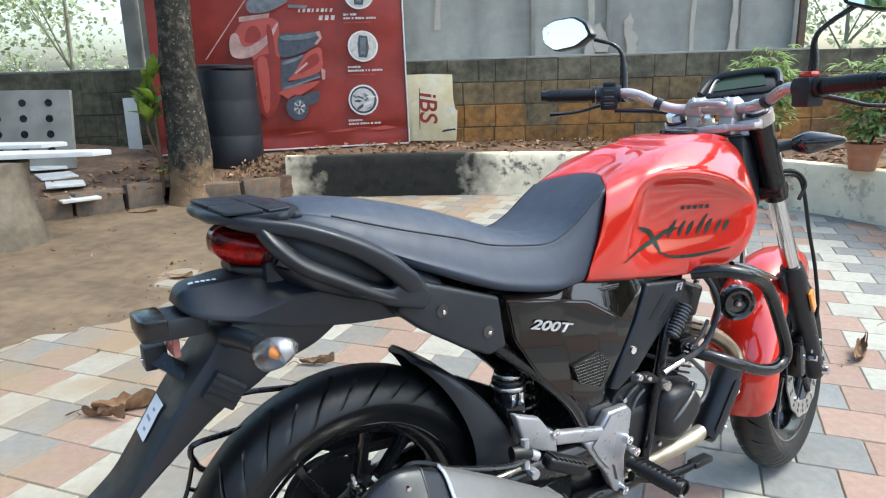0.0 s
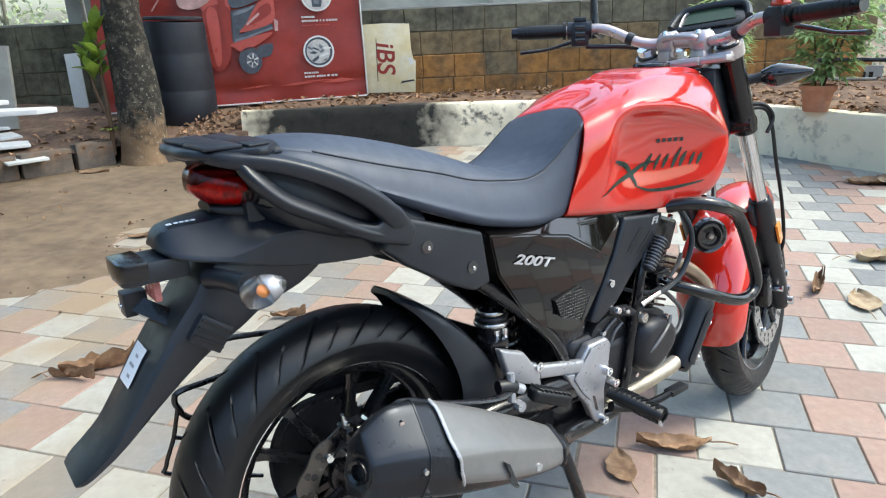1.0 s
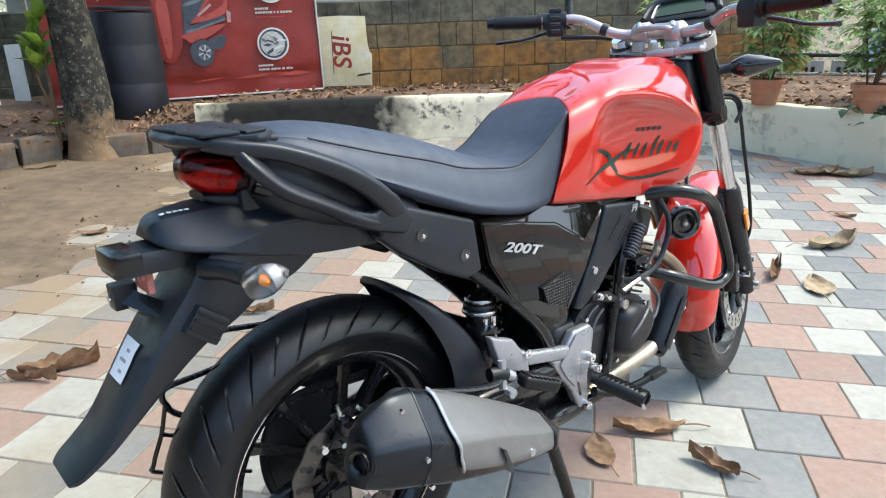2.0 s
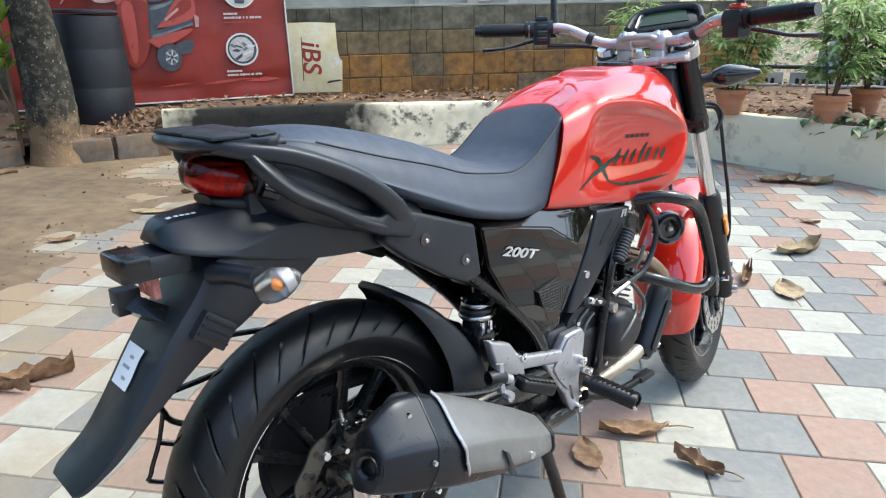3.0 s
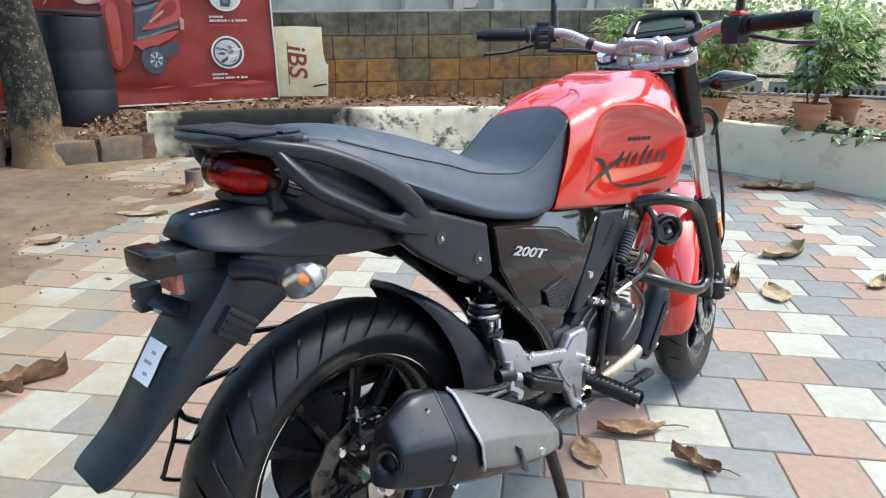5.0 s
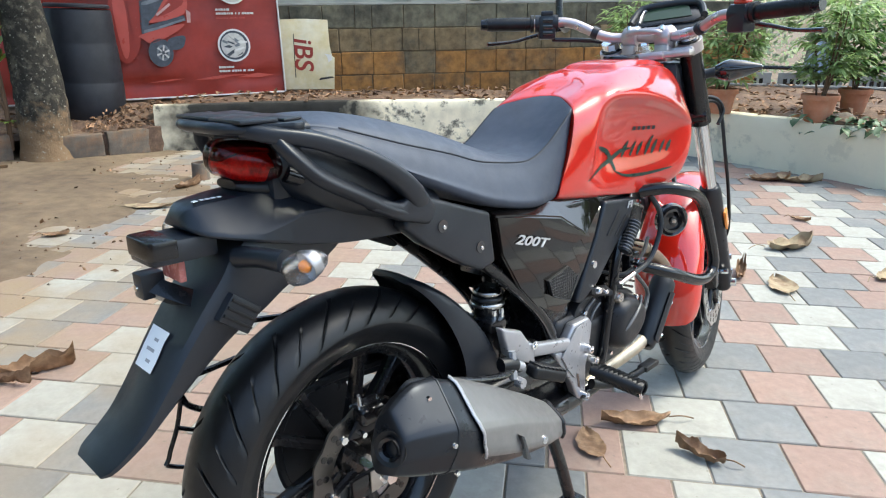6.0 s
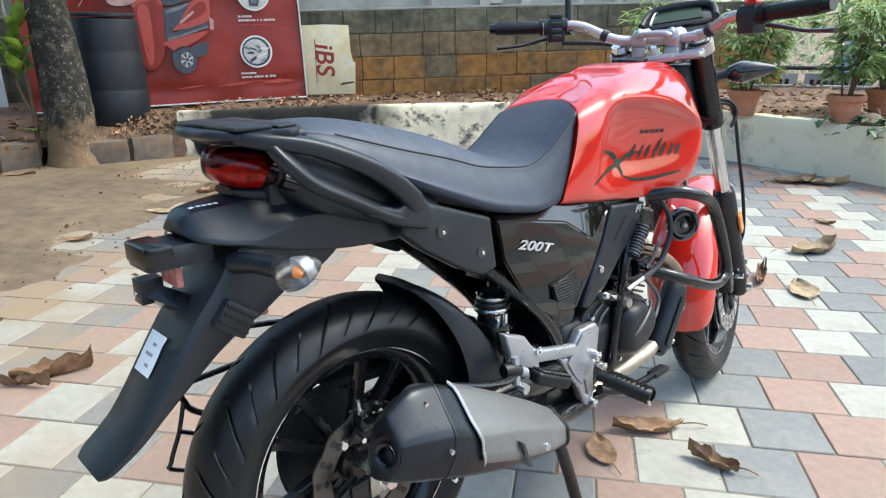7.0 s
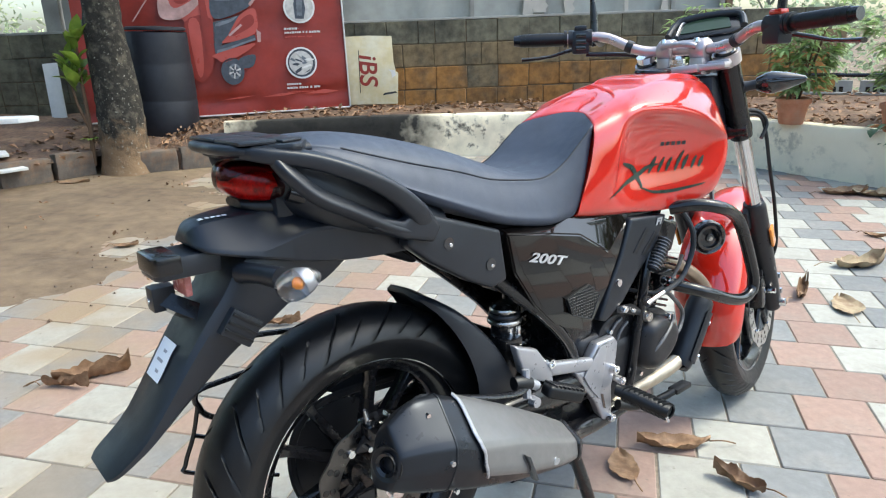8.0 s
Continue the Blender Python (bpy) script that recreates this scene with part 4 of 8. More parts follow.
for x, z, w, dep in ((-0.06, 0.785, 0.066, 0.10), (-0.11, 0.765, 0.066, 0.12), (-0.165, 0.742, 0.066, 0.11), (-0.2, 0.71, 0.065, 0.09), (-0.24, 0.678, 0.063, 0.066), (-0.28, 0.638, 0.061, 0.048), (-0.32, 0.594, 0.059, 0.03), (-0.355, 0.556, 0.057, 0.018), (-0.382, 0.535, 0.055, 0.012), (-0.405, 0.52, 0.051, 0.009), (-0.416, 0.514, 0.04, 0.005)):
    d = Vector((-0.68, 0, -0.73)) if z > 0.54 else Vector((-0.85, 0, -0.5))
    nrm = Vector((-d.z, 0, d.x)).normalized() * -1
    c = Vector((x, 0, z))
    flap_rings.append([c + nrm * dep * a + Vector((0, w * b, 0)) for a, b in ((-0.5, -0.9), (-0.3, -1), (0.3, -1), (0.44, -0.88), (0.5, 0), (0.44, 0.88), (0.3, 1), (-0.3, 1), (-0.5, 0.9), (-0.5, 0))])
flap_fine = smooth_rings(flap_rings, 4)
flap = part("mud_flap", loft(flap_fine), BLACK_PLASTIC, bike, "long black rear mud flap")
vs, fs = [], []
for i in range(19, 24):
    r, out = flap_fine[i], Vector((-0.0011, 0, 0.001))
    e = 0.04 * math.sin(i * 2.7)
    vs += [r[4].lerp(r[5], -0.25 - e) + out, r[4].lerp(r[5], 0.27) + out, r[4].lerp(r[5], 0.8) + out]
for i in range(4):
    for k in (0, 1):
        fs.append((3 * i + k, 3 * i + k + 1, 3 * i + k + 4, 3 * i + k + 3))
label = part("label", shell(vs, fs), STICKER, flap, "white printed sticker with a torn edge")
for i in range(1, 4):
    a, b_, c = vs[3 * i], vs[3 * i + 1], vs[3 * i + 2]
    lift = Vector((-0.0004, 0, 0.0004))
    q0, q1 = a.lerp(c, 0.3), a.lerp(c, 0.55 if i % 2 else 0.75)
    nx = (vs[3 * i + 4] - b_) * 0.3
    part("print_line", shell([q0 + lift, q1 + lift, q1 + nx + lift, q0 + nx + lift], [(0, 1, 2, 3)]), PRINT_GREY, label)
part("plate_bracket", tube([(-0.285, 0.055, 0.722), (-0.27, 0.03, 0.712), (-0.245, -0.02, 0.70), (-0.232, -0.05, 0.69)], 0.017, 4, 3), BLACK_METAL, flap, "black number plate bracket")
part("bracket_box", block(-0.30, -0.266, 0.034, 0.064, 0.705, 0.742, 0.003), BLACK_PLASTIC, flap)
RIBBED = Matrix.Translation((-0.215, -0.062, 0.69)) @ Matrix.Rotation(radians(38), 4, "Y")
part("bracket_box", moved(block(-0.026, 0.026, -0.016, 0.016, -0.022, 0.02, 0.003), RIBBED), BLACK_PLASTIC, flap)
for k in range(3):
    part("bracket_rib", moved(block(-0.024, 0.024, -0.02, -0.0162, -0.014 + 0.012 * k, -0.01 + 0.012 * k, 0.001), RIBBED), RUBBER, flap)
part("screw", lathe([(0.0001, 0.0), (0.005, 0.0), (0.005, 0.003), (0.0001, 0.004)], 10, "x", (-0.304, 0.048, 0.722)), CHROME, flap)
part("film_scrap", moved(plate([(-0.012, -0.01), (0.002, -0.012), (0.022, 0.004), (0.004, 0.002), (-0.006, 0.012)], -0.0005, 0.0005, 0, axis="z"), Matrix.Translation((-0.277, 0.036, 0.672)) @ Matrix.Rotation(radians(-45), 4, "Y")), STICKER, flap)
part("cowl_mark", moved(plate([(-0.004, -0.007), (0.004, -0.003), (0.004, 0.006), (-0.004, 0.001)], 0, 0.0008, 0, axis="z"), Matrix.Translation((-0.234, -0.018, 0.8425))), STICKER, fender)
for k in range(4):
    part("cowl_mark", moved(block(-0.0028, 0.0028, -0.003, 0.003, 0, 0.0008, 0.0003), Matrix.Translation((-0.225 + 0.0075 * k, -0.022 - 0.002 * k, 0.8438 + 0.0004 * k)) @ Matrix.Rotation(radians(4), 4, "X")), STICKER, fender)
for s in (-1, 1):
    ind = part("rear_indicator", tube([(-0.2, s * 0.06, 0.765), (-0.19, s * 0.105, 0.77), (-0.18, s * 0.145, 0.77)], (0.016, 0.014, 0.016), 12, 4), BLACK_PLASTIC, bike, "rear turn signal on a short stalk")
    prof_ = [(0.0001, -0.035), (0.012, -0.034), (0.022, -0.026), (0.026, -0.012), (0.026, 0.004), (0.02, 0.02), (0.011, 0.034), (0.0001, 0.04)]
    body = part("lens", moved(lathe(prof_, 24, "x"), Matrix.Translation((-0.172, s * 0.176, 0.768)) @ Matrix.Rotation(radians(-22), 4, "Y") @ Matrix.Rotation(radians(s * 28), 4, "Z") @ Matrix.Scale(0.84, 4)), LENS_CLEAR, ind, "clear turn signal lens")
    part("reflector", moved(lathe([(0.0001, -0.02), (0.017, -0.014), (0.021, 0.0), (0.02, 0.004), (0.012, -0.006), (0.0001, -0.012)], 20, "x"), Matrix.Translation((-0.164, s * 0.174, 0.768)) @ Matrix.Rotation(radians(160), 4, "Y") @ Matrix.Scale(0.8, 4)), SILVER, ind)
    part("bulb", lathe([(0.0001, -0.012), (0.006, -0.006), (0.007, 0.002), (0.0001, 0.01)], 16, centre=(-0.172, s * 0.176, 0.768)), AMBER, ind, "amber bulb")

# side panels
for s in (-1, 1):
    def y(v, s=s):
        return s * abs(v)

    rp = part("side_panel", plate([(0.06, 0.80), (0.085, 0.812), (0.247, 0.755), (0.262, 0.66), (0.225, 0.652), (0.175, 0.675), (0.09, 0.728), (0.045, 0.765)], y(0.10), y(0.132), 0.008, 3), BLACK_PLASTIC, bike, "matt black rear side panel")
    for cx, cz in ((0.127, 0.754), (0.22, 0.698)):
        part("screw_recess", lathe([(0.0001, y(0.1325)), (0.011, y(0.1325)), (0.011, y(0.1335)), (0.0001, y(0.1335))], 16, centre=(cx, 0, cz)), BLACK_GLOSS, rp)
        part("screw", lathe([(0.0001, y(0.1336)), (0.0036, y(0.1336)), (0.003, y(0.1352)), (0.0001, y(0.1352))], 12, centre=(cx + 0.003, 0, cz - 0.003)), CHROME, rp)
    top = [(0.258, 0.1169, 0.751), (0.342, 0.1125, 0.746), (0.451, 0.1059, 0.738), (0.548, 0.101, 0.727), (0.633, 0.103, 0.714)]
    ridge = [(0.262, 0.1327, 0.744), (0.353, 0.1345, 0.728), (0.462, 0.1334, 0.704), (0.554, 0.135, 0.65), (0.633, 0.119, 0.699)]
    low = [(0.606, 0.122, 0.64), (0.575, 0.119, 0.573), (0.528, 0.115, 0.502), (0.49, 0.115, 0.49), (0.402, 0.1194, 0.527), (0.342, 0.1245, 0.584), (0.283, 0.1296, 0.665)]
    rim = top + ridge[4:] + low + ridge[:1]
    vs = [(x, s * yv, z) for x, yv, z in top + ridge + low] + [(0.45, s * 0.131, 0.615)] + [(x, s * 0.085, z) for x, yv, z in rim]
    fs = [(k, k + 1, k + 6, k + 5) for k in range(4)]
    loop_ = list(range(5, 17))
    fs += [(loop_[k], loop_[(k + 1) % 12], 17) for k in range(12)]
    rim_i = [0, 1, 2, 3, 4, 9, 10, 11, 12, 13, 14, 15, 16, 5]
    fs += [(rim_i[k], rim_i[(k + 1) % 14], 18 + (k + 1) % 14, 18 + k) for k in range(14)]
    bm = shell(vs, fs)
    bmesh.ops.bevel(bm, geom=[e for e in bm.edges if e.is_manifold and e.calc_face_angle() > 0.3], offset=0.003, segments=2, affect="EDGES")
    sp = part("side_cover", bm, CARBON_GLOSS, bike, "glossy dark side cover with a scooped upper facet", 25)
    grille = [(0.424, 0.58), (0.495, 0.594), (0.524, 0.567), (0.498, 0.519), (0.439, 0.543)]
    part("mesh_grille", plate(grille, y(0.124), y(0.1325), 0.002), RUBBER, sp, "small black mesh grille")
    (ax, az), (bx, bz), (cx, cz), (dx, dz), (ex, ez) = grille
    bars = []
    for k in range(1, 15):
        xk = ax + 0.002 + (cx - ax - 0.004) * k / 15
        bars.append(tube([(xk, y(0.1328), float(np.interp(xk, [ax, bx, cx], [az, bz, cz]))), (xk, y(0.1328), float(np.interp(xk, [ax, ex, dx, cx], [az, ez, dz, cz])))], 0.0007, 4, 1, smooth=False))
    for k in range(1, 11):
        zk = dz + 0.002 + (bz - dz - 0.004) * k / 11
        bars.append(tube([(float(np.interp(zk, [dz, ez, az, bz], [dx, ex, ax, bx])), y(0.1328), zk), (float(np.interp(zk, [dz, cz, bz], [dx, cx, bx])), y(0.1328), zk)], 0.0007, 4, 1, smooth=False))
    part("grille_edge", tube([(ex, y(0.133), ez), (dx, y(0.133), dz), (cx, y(0.133), cz)], 0.0014, 6, 1, smooth=False), DARK_ALLOY, sp)
    part("grille_mesh", joined(*bars), BLACK_METAL, sp)
    fp = part("front_side_cover", plate([(0.645, 0.703), (0.779, 0.689), (0.743, 0.627), (0.681, 0.575), (0.624, 0.519), (0.567, 0.488), (0.542, 0.498), (0.583, 0.575), (0.614, 0.627)], y(0.085), y(0.121), 0.008, 3), BLACK_PLASTIC, bike, "matt black front side cover with vents")
    for slit in ([(0.698, 0.672), (0.71, 0.668), (0.666, 0.618), (0.654, 0.624)], [(0.732, 0.658), (0.743, 0.654), (0.699, 0.609), (0.687, 0.616)]):
        part("vent", plate(slit, y(0.1206), y(0.1218), 0), RUBBER, fp)
        part("vent_edge", tube([(slit[0][0], y(0.122), slit[0][1]), (slit[3][0], y(0.122), slit[3][1])], 0.0012, 6, 1, smooth=False), DARK_ALLOY, fp)
    part("screw", lathe([(0.0001, y(0.1208)), (0.009, y(0.1208)), (0.008, y(0.126)), (0.0001, y(0.126))], 14, centre=(0.603, 0, 0.569)), CHROME, fp)

# frame
for s in (-1, 1):
    part("frame_rail", tube([(1.0, s * 0.03, 0.93), (0.90, s * 0.06, 0.79), (0.80, s * 0.085, 0.715), (0.755, s * 0.1, 0.655), (0.714, s * 0.112, 0.552), (0.69, s * 0.1135, 0.44), (0.667, s * 0.1135, 0.33), (0.64, s * 0.106, 0.265), (0.5, s * 0.09, 0.225)], 0.0118, 12, 6), BLACK_METAL, bike, "black tubular frame")
    part("seat_rail", tube([(0.75, s * 0.09, 0.70), (0.5, s * 0.1, 0.71), (0.25, s * 0.1, 0.73), (0.0, s * 0.085, 0.82), (-0.12, s * 0.07, 0.87)], 0.013, 10, 5), BLACK_METAL, bike)
    part("rear_frame_strut", tube([(0.1, s * 0.1, 0.77), (0.3, s * 0.105, 0.62), (0.45, s * 0.105, 0.48), (0.5, s * 0.1, 0.36)], 0.013, 10, 5), BLACK_METAL, bike)
part("inner_frame", joined(block(0.37, 0.60, -0.08, 0.08, 0.57, 0.73, 0.02), block(0.46, 0.57, -0.09, 0.09, 0.25, 0.60, 0.02)), BLACK_METAL, bike, "black frame and airbox behind the covers")
part("head_tube", tube([(0.985, 0, 1.0), (1.08, 0, 0.80)], 0.033, 20, 2), BLACK_METAL, bike)

# rear hugger, swingarm, shock
rings = []
for x, z, w, dep in ((0.124, 0.641, 0.048, 0.006), (0.133, 0.639, 0.06, 0.012), (0.158, 0.624, 0.072, 0.02), (0.194, 0.596, 0.086, 0.034), (0.235, 0.553, 0.098, 0.052), (0.274, 0.50, 0.106, 0.075), (0.302, 0.445, 0.108, 0.10), (0.315, 0.39, 0.104, 0.11)):
    c = Vector((x, 0, z))
    nrm = (c - REAR_AXLE).normalized()
    rings.append([c + nrm * a + Vector((0, w * b, 0)) for a, b in ((-dep, -0.96), (-dep * 0.45, -1.0), (-0.004, -0.97), (0.003, -0.86), (0.006, 0), (0.003, 0.86), (-0.004, 0.97), (-dep * 0.45, 1.0), (-dep, 0.96), (-dep * 0.5, 0.93), (-0.008, 0.85), (-0.002, 0), (-0.008, -0.85), (-dep * 0.5, -0.93))])
part("rear_hugger", loft(smooth_rings(rings, 3)), BLACK_PLASTIC, bike, "matt black tyre hugger")
for s in (-1, 1):
    part("swingarm", tube([(0.52, s * 0.09, 0.36), (0.3, s * 0.098, 0.37), (0.12, s * 0.1, 0.352), (0.05, s * 0.1, 0.345)], (0.03, 0.026, 0.022, 0.014), 12, 4, 1.4), BLACK_METAL, bike, "black swingarm")
part("axle", lathe([(0.0001, -0.125), (0.013, -0.125), (0.013, -0.112), (0.018, -0.111), (0.018, -0.1), (0.012, -0.099), (0.012, 0.12), (0.0001, 0.12)], 6, centre=tuple(REAR_AXLE)), CHROME, bike, "rear axle nut")
part("chain_adjuster", block(-0.07, 0.08, -0.106, -0.094, 0.318, 0.358, 0.004), BLACK_METAL, bike, "black swingarm end plate")
part("adjuster_plate", block(-0.035, 0.03, -0.1105, -0.1065, 0.322, 0.362, 0.003), STEEL, bike)
shock = part("rear_shock", lathe([(0.0001, 0.36), (0.02, 0.36), (0.02, 0.64), (0.0001, 0.64)], 16, "z", (0.40, 0, 0)), BLACK_METAL, bike, "rear shock absorber")
part("spring", tube([(0.40 + 0.036 * math.cos(k * 0.9), 0.036 * math.sin(k * 0.9), 0.36 + 0.0042 * k) for k in range(46)], 0.006, 8, 2), BLACK_METAL, shock)
for k in range(3):
    part("preload_ring", lathe([(0.014, 0.553 + 0.0115 * k), (0.033 - 0.003 * k, 0.553 + 0.0115 * k), (0.035 - 0.003 * k, 0.5555 + 0.0115 * k), (0.035 - 0.003 * k, 0.5595 + 0.0115 * k), (0.033 - 0.003 * k, 0.562 + 0.0115 * k), (0.014, 0.562 + 0.0115 * k)], 28, "z", (0.325, -0.055, -0.012)), STEEL if k != 1 else DARK_ALLOY, shock, "grey preload adjuster ring")
part("preload_core", lathe([(0.0001, 0.53), (0.027, 0.53), (0.027, 0.585), (0.02, 0.592), (0.0001, 0.592)], 20, "z", (0.325, -0.055, -0.012)), BLACK_METAL, shock)
for q in (-0.6, 0.5):
    part("adjuster_screw", lathe([(0.0001, 0.515), (0.005, 0.515), (0.006, 0.52), (0.006, 0.55), (0.0001, 0.55)], 8, "z", (0.325 + 0.02 * math.sin(q), -0.055 - 0.032 * math.cos(q), -0.012)), CHROME, shock)
part("bracket", block(0.285, 0.33, -0.1, -0.05, 0.50, 0.522, 0.005), BLACK_METAL, shock)
part("reservoir", lathe([(0.0001, 0.44), (0.026, 0.44), (0.028, 0.53), (0.0001, 0.53)], 20, "z", (0.325, -0.055, -0.01)), BLACK_METAL, shock)

part("chain_guard", plate([(-0.03, 0.47), (0.0, 0.53), (0.10, 0.555), (0.30, 0.525), (0.42, 0.46), (0.42, 0.39), (0.2, 0.41), (0.05, 0.425)], 0.078, 0.092, 0.006), BLACK_PLASTIC, bike, "black chain guard beside the wheel")

# rear brake caliper
caliper = part("rear_caliper", joined(block(-0.028, 0.034, -0.09, -0.045, 0.43, 0.462, 0.01, 3), block(0.0, 0.05, -0.096, -0.07, 0.438, 0.456, 0.006)), BLACK_METAL, bike, "black rear brake caliper")
part("caliper_bracket", joined(plate([(-0.05, 0.415), (-0.03, 0.44), (0.045, 0.436), (0.075, 0.40), (0.06, 0.385), (0.03, 0.415), (-0.03, 0.41)], -0.07, -0.078, 0.003), tube([(0.06, -0.08, 0.41), (0.09, -0.082, 0.385), (0.13, -0.085, 0.37)], 0.009, 8, 3)), DARK_ALLOY, caliper)
part("bleed_nipple", tube([(-0.02, -0.075, 0.46), (-0.026, -0.08, 0.48), (-0.03, -0.084, 0.492)], (0.005, 0.004, 0.003), 8, 3), CHROME, caliper)
part("brake_line", tube([(0.045, -0.085, 0.45), (0.075, -0.09, 0.478), (0.13, -0.095, 0.46), (0.22, -0.1, 0.41), (0.34, -0.1, 0.40)], 0.0045, 8, 5), BLACK_PLASTIC, caliper)
for x, z, r in ((-0.018, 0.468, 0.005), (0.012, 0.472, 0.0065), (0.03, 0.458, 0.005), (0.055, 0.446, 0.006), (-0.035, 0.428, 0.005)):
    part("bolt", lathe([(0.0001, -0.102), (r, -0.102), (r, -0.082), (0.0001, -0.082)], 6, centre=(x, 0, z)), CHROME, caliper)

# guard wires beside the wheel
guard_frame = part("leg_guard", tube([(-0.17, 0.12, 0.585), (-0.135, 0.13, 0.591), (-0.042, 0.13, 0.577), (0.1, 0.13, 0.55), (0.25, 0.12, 0.52)], 0.0055, 8, 4), BLACK_METAL, bike, "thin black wire leg guard by the wheel")
part("guard_wire", tube([(0.1, 0.13, 0.54), (-0.15, 0.13, 0.525), (-0.219, 0.13, 0.522), (-0.232, 0.13, 0.51), (-0.228, 0.13, 0.492), (-0.207, 0.13, 0.463), (-0.1, 0.13, 0.40)], 0.0055, 8, 4), BLACK_METAL, guard_frame)
part("guard_wire", tube([(-0.229, 0.13, 0.495), (-0.244, 0.13, 0.442), (-0.264, 0.13, 0.395), (-0.255, 0.13, 0.374), (-0.1, 0.13, 0.30)], 0.004, 8, 4), BLACK_METAL, guard_frame)
part("guard_wire", tube([(-0.243, 0.13, 0.442), (-0.1, 0.13, 0.36)], 0.004, 8, 1, smooth=False), BLACK_METAL, guard_frame)

# silencer
SIL = (
    # x, then top, shoulder, outside, lower edge, bottom, inside, inner top as (y, z)
    (-0.078, (-0.204, 0.523), (-0.234, 0.488), (-0.235, 0.46), (-0.224, 0.438), (-0.188, 0.428), (-0.176, 0.45), (-0.181, 0.498)),
    (-0.072, (-0.203, 0.53), (-0.242, 0.493), (-0.242, 0.46), (-0.229, 0.434), (-0.188, 0.421), (-0.170, 0.45), (-0.175, 0.505)),
    (-0.035, (-0.202, 0.55), (-0.253, 0.491), (-0.255, 0.458), (-0.242, 0.423), (-0.195, 0.402), (-0.158, 0.432), (-0.163, 0.517)),
    (0.01, (-0.203, 0.545), (-0.264, 0.485), (-0.269, 0.453), (-0.256, 0.413), (-0.20, 0.386), (-0.15, 0.42), (-0.155, 0.512)),
    (0.06, (-0.203, 0.521), (-0.265, 0.462), (-0.270, 0.43), (-0.258, 0.391), (-0.20, 0.365), (-0.145, 0.40), (-0.15, 0.495)),
    (0.16, (-0.195, 0.466), (-0.255, 0.425), (-0.264, 0.385), (-0.252, 0.355), (-0.195, 0.33), (-0.142, 0.36), (-0.148, 0.445)),
    (0.27, (-0.19, 0.402), (-0.238, 0.373), (-0.247, 0.34), (-0.235, 0.318), (-0.19, 0.297), (-0.14, 0.32), (-0.145, 0.385)),
    (0.345, (-0.185, 0.355), (-0.222, 0.337), (-0.228, 0.315), (-0.215, 0.292), (-0.18, 0.283), (-0.148, 0.30), (-0.15, 0.34)),
    (0.385, (-0.18, 0.325), (-0.2, 0.315), (-0.204, 0.30), (-0.195, 0.288), (-0.18, 0.283), (-0.16, 0.29), (-0.163, 0.315)),
)


def sil(row, grow=0.0):
    """A rounded section of the silencer, leaning with its axis; grow: how far outside the skin."""
    x, *pts = row
    cy, cz = sum(p[0] for p in pts) / 7, sum(p[1] for p in pts) / 7
    out = []
    for y, z in pts:
        d = math.hypot(y - cy, z - cz)
        out.append((x + 0.22 * (z - cz), y + (y - cy) / d * grow, z + (z - cz) / d * grow))
    return eased(out, 0.12, 3)


muffler = part("silencer", loft(smooth_rings([sil(r) for r in SIL[3:]], 4)), MUFFLER_BLACK, bike, "satin black silencer", 50)
part("end_cap", loft(smooth_rings([sil(r, 0.002) for r in SIL[:4]], 5)), MUFFLER_BLACK, muffler, "tapered black end cap", 50)
part("cap_seam", tube(sil(SIL[3], 0.0022), 0.0016, 6, 1, loop=True), MUFFLER_BLACK, muffler)
OUT = Matrix.Translation((-0.078, -0.218, 0.474)) @ Matrix.Rotation(radians(14), 4, "Y") @ Matrix.Rotation(radians(18), 4, "Z")
part("outlet", moved(lathe([(0.0001, 0.03), (0.012, 0.03), (0.0125, -0.006), (0.0175, -0.009), (0.0185, -0.006), (0.0185, 0.03), (0.0001, 0.03)], 28, "x"), OUT), BLACK_METAL, muffler, "dark exhaust outlet")
part("outlet_recess", moved(lathe([(0.0188, 0.012), (0.0188, -0.002), (0.027, -0.0045), (0.028, 0.012)], 28, "x", closed=True), OUT), RUBBER, muffler)
shield_rings = []
for a, b, q, skew in ((4, 5, -0.12, 0.3), (4, 5, 0.0, 0.3), (4, 5, 0.35, 0.2), (5, 6, 0.0, 0.1), (5, 6, 0.5, 0.0), (6, 7, 0.0, 0.0), (6, 7, 0.5, 0.0), (6, 7, 0.9, 0.0)):
    ra, rb = sil(SIL[a], 0.006), sil(SIL[b], 0.006)
    side = list(zip(ra[-5:] + ra[:17], rb[-5:] + rb[:17]))
    shield_rings.append([p.lerp(r, q + skew * k / len(side)) for k, (p, r) in enumerate(side)])
sb = loft(smooth_rings(shield_rings, 3), closed_ring=False, caps=False)
bmesh.ops.solidify(sb, geom=sb.faces[:], thickness=0.0035)
shield = part("heat_shield", sb, SHIELD, muffler, "grey-painted heat shield", 50)
part("shield_edge", tube([p + Vector((-0.0015, 0, 0)) for p in smooth_rings(shield_rings, 3)[0]], 0.0042, 8, 2, 0.6), SILVER, shield, "bright bevelled shield edge")
part("front_rim", tube(smooth_rings(shield_rings, 3)[-1], 0.005, 8, 2), BLACK_METAL, muffler, "dark rim at the silencer front")
part("slot", plate([(0.158, 0.41), (0.166, 0.404), (0.186, 0.352), (0.178, 0.354)], -0.2735, -0.262, 0), BLACK_GLOSS, shield)
